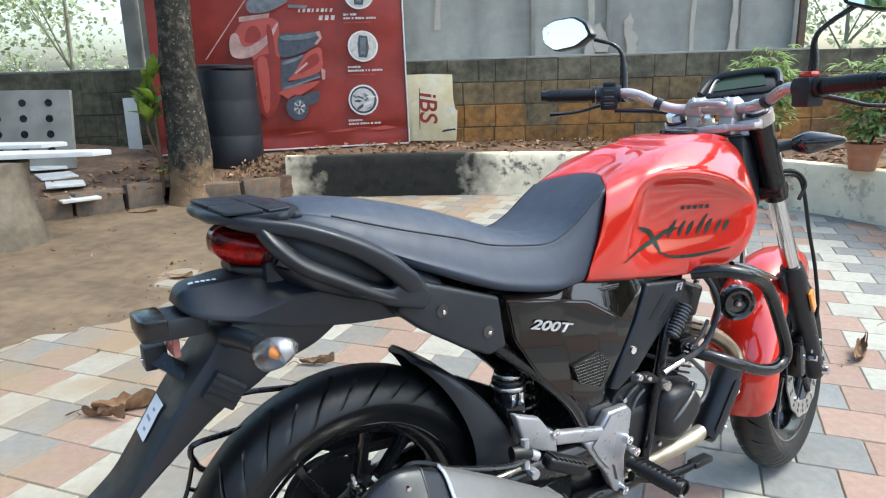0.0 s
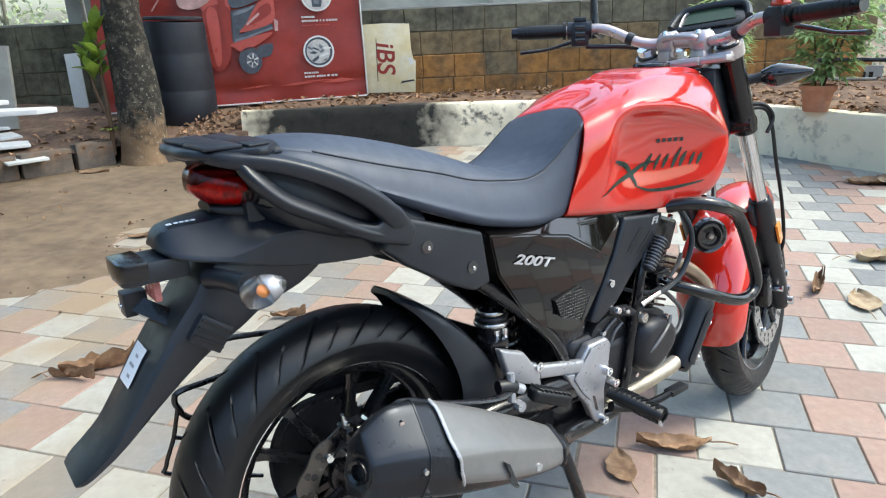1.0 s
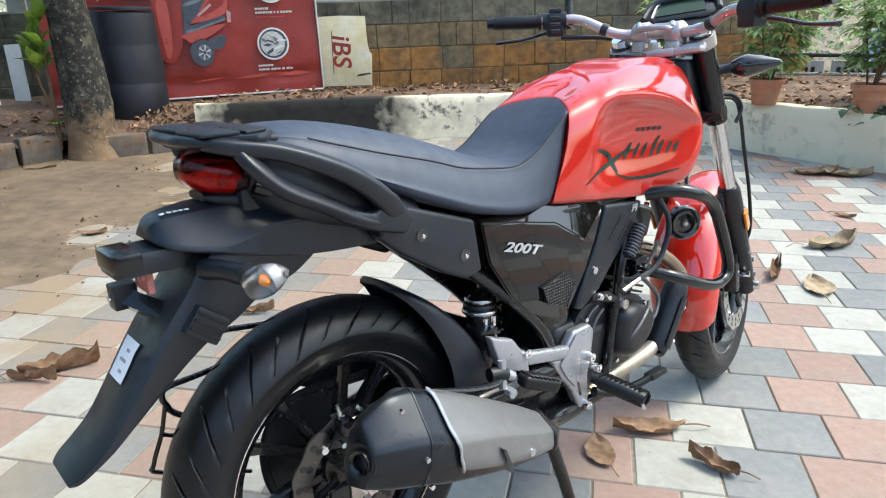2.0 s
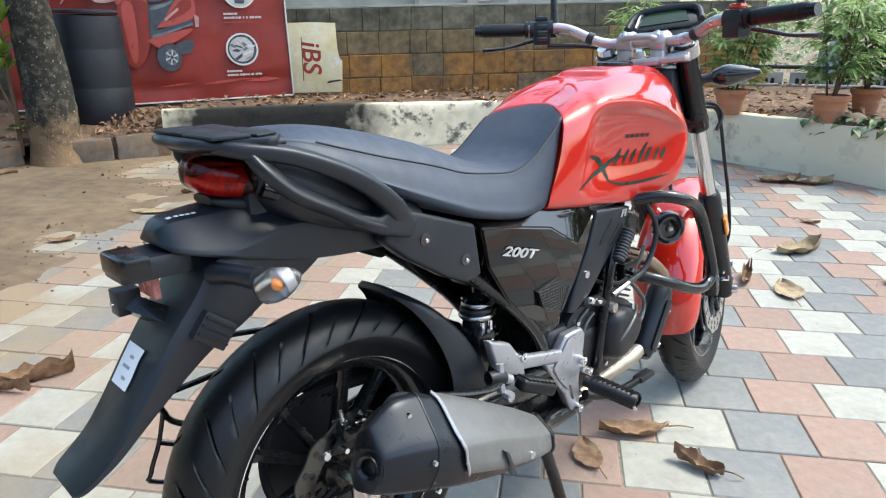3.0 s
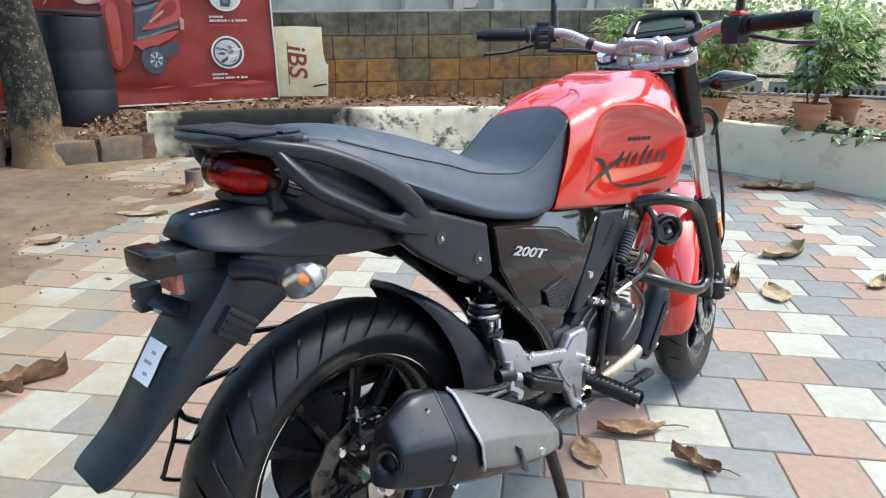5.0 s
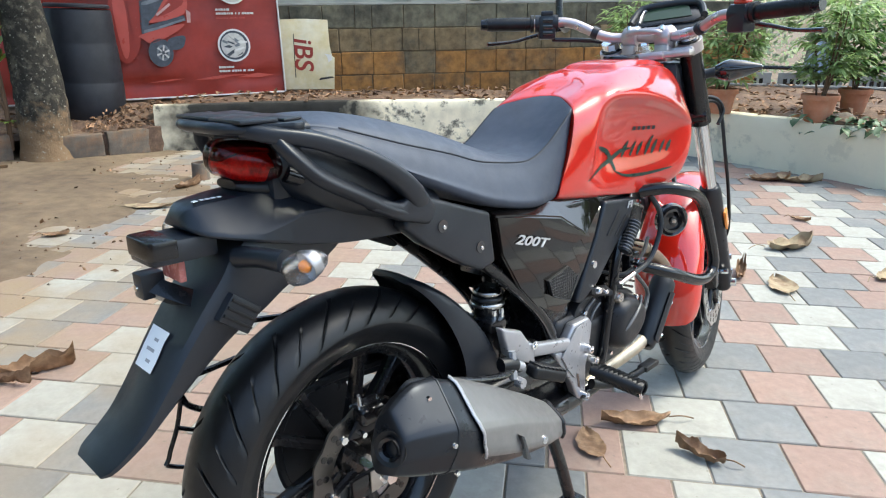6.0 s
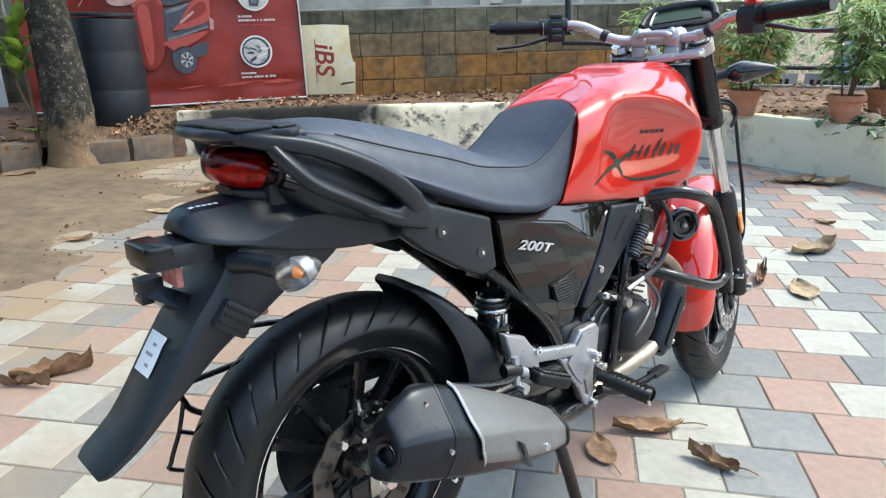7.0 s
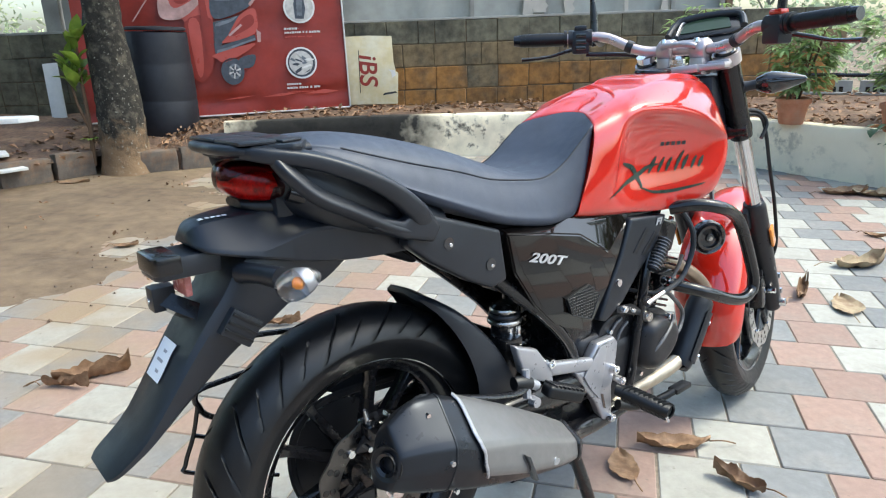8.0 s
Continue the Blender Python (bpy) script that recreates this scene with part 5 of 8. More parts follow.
for x, y_, z, r in ((0.25, -0.252, 0.352, 0.008), (0.002, -0.268, 0.463, 0.0045), (0.012, -0.262, 0.408, 0.0045), (-0.005, -0.222, 0.527, 0.0045)):
    part("screw", lathe([(0.0001, y_), (r, y_), (r * 0.9, y_ - 0.005), (0.0001, y_ - 0.005)], 12, centre=(x, 0, z)), CHROME, muffler)
part("hanger", tube([(0.09, -0.185, 0.51), (0.16, -0.182, 0.482), (0.24, -0.168, 0.455), (0.285, -0.15, 0.45)], (0.006, 0.009, 0.01, 0.01), 10, 5, 0.6), BLACK_METAL, muffler)

# exhaust pipe
part("exhaust_pipe", tube([(0.79, -0.03, 0.575), (0.876, -0.05, 0.545), (0.943, -0.056, 0.517), (1.0, -0.062, 0.483), (1.035, -0.072, 0.447), (1.036, -0.084, 0.418), (1.0, -0.095, 0.395), (0.95, -0.097, 0.33)], 0.0185, 18, 6), PIPE_STEEL, bike, "heat-tinted steel exhaust pipe")
part("weld_collar", tube([(0.95, -0.057, 0.513), (0.958, -0.058, 0.509)], 0.0205, 18, 2, smooth=False), PIPE_STEEL, bike)
part("lower_pipe", tube([(0.90, -0.097, 0.292), (0.86, -0.1, 0.284), (0.806, -0.1, 0.279), (0.735, -0.1, 0.277), (0.668, -0.1, 0.276), (0.62, -0.104, 0.264)], 0.0185, 16, 6), PIPE_BRIGHT, bike, "pale steel lower exhaust pipe")
part("link_pipe", tube([(0.645, -0.108, 0.263), (0.56, -0.1, 0.25), (0.46, -0.11, 0.262), (0.38, -0.165, 0.305)], 0.022, 14, 5), BLACK_METAL, bike, "dark link pipe to the silencer")
CAN = [Vector((0.998, -0.095, 0.425)), Vector((0.985, -0.095, 0.408)), Vector((0.905, -0.096, 0.287)), Vector((0.895, -0.096, 0.273))]
cat = part("exhaust_chamber", tube(CAN, (0.026, 0.033, 0.033, 0.024), 24, 3), BLACK_PLASTIC, bike, "black round exhaust chamber")
down = (CAN[2] - CAN[1]).normalized()
side = Vector((0, -1, 0))
out_ = down.cross(side).normalized()
rings = []
for q in (0.0, 0.04, 0.5, 0.96, 1.0):
    c, wide = CAN[1].lerp(CAN[2], 0.06 + 0.94 * q), 0.9 if 0.02 < q < 0.98 else 0.78
    rings.append([c + (side * math.cos(a) + out_ * math.sin(a)) * r for r, flip in ((0.0375, 1), (0.0345, -1)) for a in [flip * (-wide + wide * k / 4) - 0.5 for k in range(9)]])
part("chamber_shield", loft(rings), BLACK_PLASTIC, cat, "black curved heat shield", 30)
for q, t_ in ((0.22, -0.95), (0.85, -0.75)):
    c = CAN[1].lerp(CAN[2], q)
    d_ = side * math.cos(t_) + out_ * math.sin(t_)
    part("screw", tube([c + d_ * 0.034, c + d_ * 0.041], 0.007, 10, 1, smooth=False), CHROME, cat)

# engine
engine = part("engine", joined(block(0.55, 0.80, -0.105, 0.10, 0.25, 0.43, 0.03, 3), block(0.50, 0.68, -0.1, 0.1, 0.30, 0.46, 0.03, 3), block(0.78, 0.87, -0.06, 0.06, 0.27, 0.40, 0.025, 3)), DARK_ALLOY, bike, "dark grey single-cylinder engine")


def dome(outline, centre, steps, per=4):
    """A cast cover: the outline drawn in towards its centre as it rises outward."""
    ring = [(p.x, p.y) for p in spline([(x, z, 0) for x, z in outline], per, True)]
    return loft([[Vector((centre[0] + (x - centre[0]) * q, y, centre[1] + (z - centre[1]) * q)) for x, z in ring] for y, q in steps])


cl = part("clutch_cover", dome(((0.574, 0.46), (0.574, 0.375), (0.611, 0.33), (0.692, 0.305), (0.772, 0.315), (0.83, 0.36), (0.848, 0.41), (0.809, 0.45), (0.729, 0.468), (0.642, 0.485)), (0.716, 0.39), ((-0.07, 1.0), (-0.093, 1.0), (-0.097, 0.99), (-0.099, 0.95), (-0.099, 0.945))), DARK_ALLOY, engine, "dark grey clutch cover")
part("cover_dome", dome(((0.694, 0.43), (0.686, 0.385), (0.696, 0.345), (0.73, 0.325), (0.772, 0.336), (0.816, 0.372), (0.823, 0.412), (0.785, 0.443), (0.745, 0.455), (0.71, 0.45)), (0.757, 0.392), ((-0.09, 1.0), (-0.11, 1.0), (-0.122, 0.985), (-0.134, 0.93), (-0.142, 0.83), (-0.146, 0.74), (-0.1475, 0.6), (-0.148, 0.3), (-0.148, 0.02)), 5), DARK_ALLOY, cl, "bulging round cover face", 60)
# the cover's highlight lines, built as thin paler ribs
part("cover_ridge", tube([(0.70, -0.131, 0.364), (0.72, -0.147, 0.39), (0.748, -0.15, 0.412), (0.78, -0.144, 0.43), (0.808, -0.13, 0.44)], 0.0042, 8, 5), ENGINE_EDGE, cl, "pale rib drawing the highlight on the cover")
part("cover_ridge", tube([(0.602, -0.1, 0.435), (0.618, -0.101, 0.458), (0.645, -0.101, 0.472)], 0.004, 8, 4), ENGINE_EDGE, cl)
part("cover_ridge", tube([(0.632, -0.1, 0.42), (0.645, -0.101, 0.442), (0.668, -0.101, 0.456)], 0.004, 8, 4), ENGINE_EDGE, cl)
for x, z in ((0.600, 0.452), (0.72, 0.466), (0.832, 0.425), (0.826, 0.352), (0.72, 0.312), (0.618, 0.335)):
    part("bolt", lathe([(0.0001, -0.109), (0.0055, -0.109), (0.0065, -0.107), (0.0065, -0.094), (0.0001, -0.094)], 8, centre=(x, 0, z)), CHROME, cl)
part("cap", lathe([(0.0001, -0.136), (0.011, -0.136), (0.013, -0.13), (0.013, -0.09), (0.0001, -0.09)], 14, centre=(0.705, 0, 0.465)), STEEL, cl, "oil filler cap")
part("breather_ring", tube([(0.80 + 0.014 * math.cos(a), -0.118, 0.385 + 0.014 * math.sin(a)) for a in (0, 0.8, 1.6, 2.4, 3.2, 4.0, 4.8, 5.6)], 0.004, 8, 2, loop=True), STEEL, engine)
BORE = Matrix.Translation((0.768, 0, 0.44)) @ Matrix.Rotation(radians(20), 4, "Y")
for k in range(9):
    part("cooling_fin", moved(block(-0.066, 0.066, -0.092, 0.092, -0.0028, 0.0028, 0.0015, 1), BORE @ Matrix.Translation((0, 0, 0.03 + 0.0145 * k))), BLACK_METAL, engine)
part("cylinder", moved(block(-0.05, 0.05, -0.075, 0.075, 0, 0.17, 0.01), BORE), BLACK_METAL, engine)
part("cylinder_head", moved(block(-0.055, 0.045, -0.085, 0.085, 0.16, 0.235, 0.012, 3), BORE), BLACK_METAL, engine)
for x, y_, z in ((-0.04, -0.07, 0.236), (0.03, -0.07, 0.236), (0.046, -0.05, 0.19), (0.046, 0.02, 0.19)):
    part("head_bolt", moved(lathe([(0.0001, 0.008), (0.006, 0.008), (0.007, 0.0), (0.0001, -0.004)], 8, "z"), BORE @ Matrix.Translation((x, y_, z))), CHROME, engine)
part("coil_hose", tube([(0.766, -0.127, 0.636), (0.742, -0.129, 0.606), (0.715, -0.13, 0.575)], 0.0125, 14, 5), BLACK_PLASTIC, engine, "ribbed black rubber sleeve")
for k in range(10):
    part("rib", lathe([(0.0115, -0.0016), (0.0158, -0.0012), (0.0158, 0.0012), (0.0115, 0.0016)], 16, "z", closed=True), ENGINE_EDGE, engine).matrix_local = Matrix.Translation((0.763 - 0.0049 * k, -0.1272 - 0.0003 * k, 0.633 - 0.0060 * k)) @ Matrix.Rotation(radians(40), 4, "Y")
part("breather_hose", tube([(0.815, -0.09, 0.50), (0.845, -0.1, 0.472), (0.89, -0.1, 0.43), (0.898, -0.1, 0.40), (0.86, -0.11, 0.376), (0.80, -0.112, 0.385)], 0.0055, 8, 6), ENGINE_EDGE, engine, "thin grey breather hose")
part("intake_hose", tube([(0.70, -0.06, 0.52), (0.76, -0.11, 0.505), (0.84, -0.11, 0.535), (0.90, -0.09, 0.56)], 0.005, 8, 6), BLACK_PLASTIC, engine)
part("clutch_cable", tube([(0.73, -0.147, 0.519), (0.793, -0.15, 0.534), (0.83, -0.15, 0.568), (0.847, -0.15, 0.617), (0.842, -0.14, 0.66), (0.82, -0.11, 0.71)], 0.0062, 8, 6), BLACK_PLASTIC, engine, "black clutch cable")
part("cable_end", tube([(0.672, -0.146, 0.508), (0.69, -0.147, 0.513), (0.735, -0.147, 0.52)], (0.009, 0.0065, 0.0065), 10, 3), CHROME, engine)
for x, y_, z, r in ((0.80, -0.118, 0.53, 0.006), (0.815, -0.116, 0.522, 0.005), (0.79, -0.118, 0.515, 0.005), (0.62, -0.125, 0.505, 0.008), (0.65, -0.125, 0.495, 0.006)):
    part("bolt", lathe([(0.0001, y_ - 0.008), (r * 0.8, y_ - 0.008), (r, y_ - 0.005), (r, y_ + 0.02), (0.0001, y_ + 0.02)], 8, centre=(x, 0, z)), CHROME, engine)
part("bracket", plate([(0.775, 0.545), (0.82, 0.548), (0.845, 0.515), (0.82, 0.49), (0.78, 0.50)], -0.09, -0.112, 0.004), BLACK_METAL, engine)
part("lever_arm", plate([(0.60, 0.515), (0.66, 0.505), (0.70, 0.478), (0.692, 0.47), (0.64, 0.486), (0.60, 0.50)], -0.112, -0.122, 0.003), DARK_ALLOY, engine)

# footrest hangers
for s in (-1, 1):
    def yy(v, s=s):
        return s * v

    hanger = part("footrest_hanger", plate([(0.515, 0.423), (0.537, 0.448), (0.594, 0.448), (0.608, 0.431), (0.601, 0.376), (0.588, 0.332), (0.592, 0.251), (0.581, 0.245), (0.558, 0.259), (0.534, 0.309), (0.494, 0.357), (0.463, 0.405), (0.506, 0.396)], yy(0.098), yy(0.122), 0.007, 3), SILVER, bike, "silver cast footrest hanger")
    part("hanger_rib", plate([(0.517, 0.419), (0.538, 0.441), (0.565, 0.444), (0.554, 0.377), (0.538, 0.32), (0.509, 0.352), (0.486, 0.388)], yy(0.1215), yy(0.127), 0.004, 2), SILVER, hanger, "raised face of the casting")
    part("hanger_bar", plate([(0.376, 0.455), (0.52, 0.421), (0.52, 0.393), (0.387, 0.424)], yy(0.106), yy(0.126), 0.007, 3), SILVER, hanger, "cast silver bar")
    part("rear_lobe", plate([(0.279, 0.523), (0.339, 0.499), (0.36, 0.472), (0.381, 0.445), (0.385, 0.413), (0.322, 0.44), (0.298, 0.462)], yy(0.111), yy(0.132), 0.006, 3), SILVER, hanger, "cast silver rear lobe")
    part("slot", plate([(0.548, 0.328), (0.556, 0.323), (0.566, 0.285), (0.558, 0.29)], yy(0.1222), yy(0.1232), 0), BLACK_GLOSS, hanger)
    for x, z in ((0.377, 0.458), (0.587, 0.375), (0.577, 0.262), (0.611, 0.34)):
        part("bolt", lathe([(0.0001, yy(0.132)), (0.005, yy(0.132)), (0.006, yy(0.136)), (0.0095, yy(0.136)), (0.0105, yy(0.130)), (0.011, yy(0.108)), (0.0001, yy(0.108))], 12, centre=(x, 0, z)), CHROME, hanger)
    PEG2 = Matrix.Translation((0.354, yy(0.178), 0.42)) @ Matrix.Rotation(radians(s * 15), 4, "Z") @ Matrix.Rotation(radians(22), 4, "Y")
    peg2 = part("pillion_footrest", moved(block(-0.04, 0.046, -0.0155, 0.0155, -0.012, 0.013, 0.008, 3), PEG2), RUBBER, hanger, "black rubber pillion footrest")
    for k in range(7):
        part("rib", moved(block(-0.003, 0.003, -0.015, 0.015, 0.012, 0.0165, 0.001, 1), PEG2 @ Matrix.Translation((-0.03 + 0.0105 * k, 0, 0)) @ Matrix.Rotation(radians(25), 4, "Z")), RUBBER, peg2)
    part("pillion_bush", tube([(0.255, yy(0.148), 0.462), (0.275, yy(0.152), 0.459), (0.29, yy(0.154), 0.452)], 0.0135, 12, 3), RUBBER, hanger, "black rubber bush")
    part("pillion_mount", joined(tube([(0.288, yy(0.15), 0.455), (0.31, yy(0.155), 0.442)], 0.01, 10, 2), tube([(0.285, yy(0.15), 0.482), (0.278, yy(0.16), 0.43)], 0.008, 8, 2), lathe([(0.0001, yy(0.175)), (0.01, yy(0.175)), (0.011, yy(0.16)), (0.0001, yy(0.16))], 8, centre=(0.29, 0, 0.42))), SILVER, hanger, "steel pillion footrest mount")
    peg = part("rider_footrest", tube([(0.575, yy(0.14), 0.335), (0.59, yy(0.17), 0.328), (0.605, yy(0.215), 0.316), (0.615, yy(0.25), 0.308)], (0.015, 0.0205, 0.021, 0.017), 12, 4, 0.8), RUBBER, hanger, "black ribbed rubber footrest")
    for k in range(9):
        part("rib", lathe([(0.017, -0.0036), (0.0208, -0.003), (0.0208, 0.003), (0.017, 0.0036)], 10, "x", closed=True), RUBBER, peg).matrix_local = Matrix.Translation((0.587 + 0.0033 * k, yy(0.165 + 0.0098 * k), 0.3285 - 0.0026 * k)) @ Matrix.Rotation(radians(-s * 70 if s < 0 else 70), 4, "Z")
    part("feeler", tube([(0.612, yy(0.24), 0.30), (0.616, yy(0.248), 0.282)], (0.006, 0.004), 8, 2), CHROME, hanger)
part("brake_pedal", tube([(0.60, -0.13, 0.285), (0.66, -0.15, 0.268), (0.71, -0.175, 0.28), (0.735, -0.185, 0.29)], (0.012, 0.01, 0.009, 0.009), 10, 4), RUBBER, bike, "black rear brake pedal")
part("pedal_pad", block(0.73, 0.79, -0.198, -0.172, 0.284, 0.297, 0.004), RUBBER, bike)
part("gear_lever", tube([(0.60, 0.13, 0.30), (0.70, 0.15, 0.29), (0.80, 0.16, 0.285)], 0.009, 8, 3), BLACK_METAL, bike)
stand = part("centre_stand", joined(tube([(0.47, -0.1, 0.23), (0.50, -0.115, 0.13), (0.525, -0.13, 0.02)], 0.014, 10, 3), tube([(0.47, 0.1, 0.23), (0.50, 0.115, 0.13), (0.525, 0.13, 0.025)], 0.014, 10, 3), tube([(0.485, -0.105, 0.18), (0.485, 0.105, 0.18)], 0.012, 8, 2), block(0.50, 0.555, -0.155, -0.11, 0.0, 0.02, 0.006), block(0.50, 0.555, 0.11, 0.155, 0.008, 0.028, 0.006)), BLACK_METAL, bike, "black centre stand")

# front end, in the steered frame
steering = part("steering_head", joined(block(0.955, 1.06, -0.055, 0.055, 0.985, 1.005, 0.006), block(1.0, 1.09, -0.115, -0.05, 0.985, 1.01, 0.008), block(1.0, 1.09, 0.05, 0.115, 0.985, 1.01, 0.008), block(0.965, 1.03, -0.115, 0.115, 0.987, 1.003, 0.006)), YOKE, bike, "alloy top yoke")
steering.matrix_local = STEER
part("stem_nut", lathe([(0.0001, 1.005), (0.021, 1.005), (0.021, 1.011), (0.015, 1.011), (0.015, 1.022), (0.008, 1.026), (0.0001, 1.026)], 6, "z", (0.99, 0, 0)), CHROME, steering)
OFF = Vector((math.cos(radians(RAKE)), 0, math.sin(radians(RAKE)))) * 0.035


def on_fork(s, y):
    return STEM_TOP - AXIS * s + OFF + Vector((0, y, 0))


for s in (-1, 1):
    y = s * 0.097
    leg = part("fork_leg", tube([on_fork(-0.005, y), on_fork(0.12, y), on_fork(0.235, y)], 0.028, 18, 2, smooth=False), BLACK_METAL, steering, "black upper fork tube")
    part("fork_cap", tube([on_fork(-0.022, y), on_fork(0.03, y)], 0.024, 16, 2, smooth=False), CHROME, leg, "bright fork cap")
    part("clamp", tube([on_fork(0.0, y), on_fork(0.028, y)], 0.033, 16, 2, smooth=False), YOKE, leg)
    part("clamp_bolt", tube([on_fork(0.014, y) + Vector((0.03, -0.02, 0)), on_fork(0.014, y) + Vector((0.045, 0.02, 0))], 0.009, 10, 2), CHROME, leg)
    part("stanchion", tube([on_fork(0.235, y), on_fork(0.52, y)], 0.0205, 18, 2, smooth=False), CHROME, leg, "chromed stanchion")
    part("slider", tube([on_fork(0.445, y), on_fork(0.46, y), on_fork(0.50, y), on_fork(0.78, y), on_fork(0.83, y)], (0.026, 0.03, 0.031, 0.028, 0.022), 18, 3), DARK_ALLOY, leg, "grey fork slider")
    part("reflector", moved(block(-0.014, 0.014, -0.004, 0.004, -0.03, 0.03, 0.003), Matrix.Translation(on_fork(0.56, s * 0.131)) @ Matrix.Rotation(radians(-RAKE), 4, "Y")), ORANGE, leg, "orange side reflector")
part("lower_yoke", tube([on_fork(0.215, -0.12), on_fork(0.215, 0), on_fork(0.215, 0.12)], (0.03, 0.04, 0.03), 14, 4, 0.7), BLACK_METAL, steering, "black lower yoke")
part("front_axle", lathe([(0.0001, -0.135), (0.012, -0.135), (0.012, 0.13), (0.0001, 0.13)], 12, centre=tuple(FRONT_AXLE)), CHROME, steering)
part("front_caliper", joined(block(1.26, 1.31, -0.105, -0.05, 0.31, 0.40, 0.012), block(1.29, 1.34, -0.10, -0.06, 0.36, 0.42, 0.01)), BLACK_METAL, steering, "black front brake caliper")
for x, z in ((1.33, 0.42), (1.325, 0.35), (1.385, 0.38), (1.40, 0.33)):
    part("bolt", lathe([(0.0001, -0.125), (0.009, -0.125), (0.009, -0.1), (0.0001, -0.1)], 8, centre=(x, 0, z)), CHROME, steering)

# front mudguard over the wheel
rings = []
for a, wd, lift in ((186, 0.074, 0.03), (178, 0.086, 0.034), (162, 0.094, 0.036), (142, 0.092, 0.038), (120, 0.084, 0.038), (100, 0.076, 0.036), (80, 0.068, 0.034), (62, 0.055, 0.032), (50, 0.03, 0.03)):
    t = radians(a)
    nrm = Vector((math.cos(t), 0, math.sin(t)))
    c = FRONT_AXLE + nrm * (0.296 + lift)
    ring = []
    for b, h in ((-1, -0.06), (-0.97, -0.03), (-0.8, 0), (-0.4, 0.014), (0, 0.018), (0.4, 0.014), (0.8, 0), (0.97, -0.03), (1, -0.06), (0.93, -0.05), (0.75, -0.008), (0, 0.012), (-0.75, -0.008), (-0.93, -0.05)):
        ring.append(c + nrm * h + Vector((0, wd * b, 0)))
    rings.append(ring)
mud = part("front_mudguard", loft(smooth_rings(rings, 4)), RED, bike, "glossy red front mudguard", 50)
mud.matrix_local = STEER
for s in (-1, 1):
    part("mudguard_brace", plate([(1.19, 0.60), (1.26, 0.635), (1.32, 0.60), (1.30, 0.55), (1.22, 0.55)], s * 0.076, s * 0.09, 0.005), BLACK_PLASTIC, mud, "black mudguard mount")

# handlebar
L_END, R_END = Vector((0.812, 0.375, 1.086)), Vector((0.93, -0.416, 1.097))
bar = part("handlebar", tube([L_END, (0.90, 0.275, 1.085), (0.955, 0.20, 1.086), (0.985, 0.115, 1.05), (1.012, 0.06, 1.043), (1.017, -0.06, 1.045), (1.02, -0.12, 1.055), (0.985, -0.19, 1.085), (0.97, -0.26, 1.088), (0.945, -0.35, 1.094), R_END], 0.0125, 16, 6), PINK_ALU, bike, "pale anodised handlebar")
for yc in (-0.045, 0.045):
    part("bar_clamp", joined(lathe([(0.0127, -0.019), (0.024, -0.019), (0.0265, -0.016), (0.0265, 0.016), (0.024, 0.019), (0.0127, 0.019)], 24, "y", (1.0145, yc, 1.044), True), block(0.992, 1.036, yc - 0.018, yc + 0.018, 0.985, 1.026, 0.006)), YOKE, bar, "alloy handlebar clamp")
    for xc in (-0.02, 0.02):
        part("clamp_bolt", lathe([(0.0001, 1.076), (0.005, 1.076), (0.006, 1.073), (0.006, 1.062), (0.0001, 1.062)], 10, "z", (1.0145 + xc, yc, -0.004)), CHROME, bar)
part("clamp_bridge", tube([(0.99, -0.045, 1.052), (0.984, -0.03, 1.056), (0.984, 0.03, 1.056), (0.99, 0.045, 1.052)], 0.0075, 10, 4), YOKE, bar)
part("clamp_bridge", tube([(1.037, -0.045, 1.055), (1.042, -0.03, 1.06), (1.042, 0.03, 1.06), (1.037, 0.045, 1.055)], 0.0075, 10, 4), YOKE, bar)
part("stem_nut", lathe([(0.0001, 1.03), (0.012, 1.03), (0.0135, 1.026), (0.0135, 1.012), (0.019, 1.011), (0.019, 1.004), (0.0001, 1.004)], 6, "z", (0.992, 0, 0)), CHROME, bar, "chrome steering stem nut")


def along(a, c, q):
    return Vector(a).lerp(Vector(c), q)


def spline2(points):
    """The same closed outline with its corners eased."""
    n = len(points)
    return [(p[0] + (q[0] - p[0]) * k, p[1] + (q[1] - p[1]) * k) for i in range(n) for p, q in ((points[i], points[(i + 1) % n]),) for k in (0.14, 0.86)]


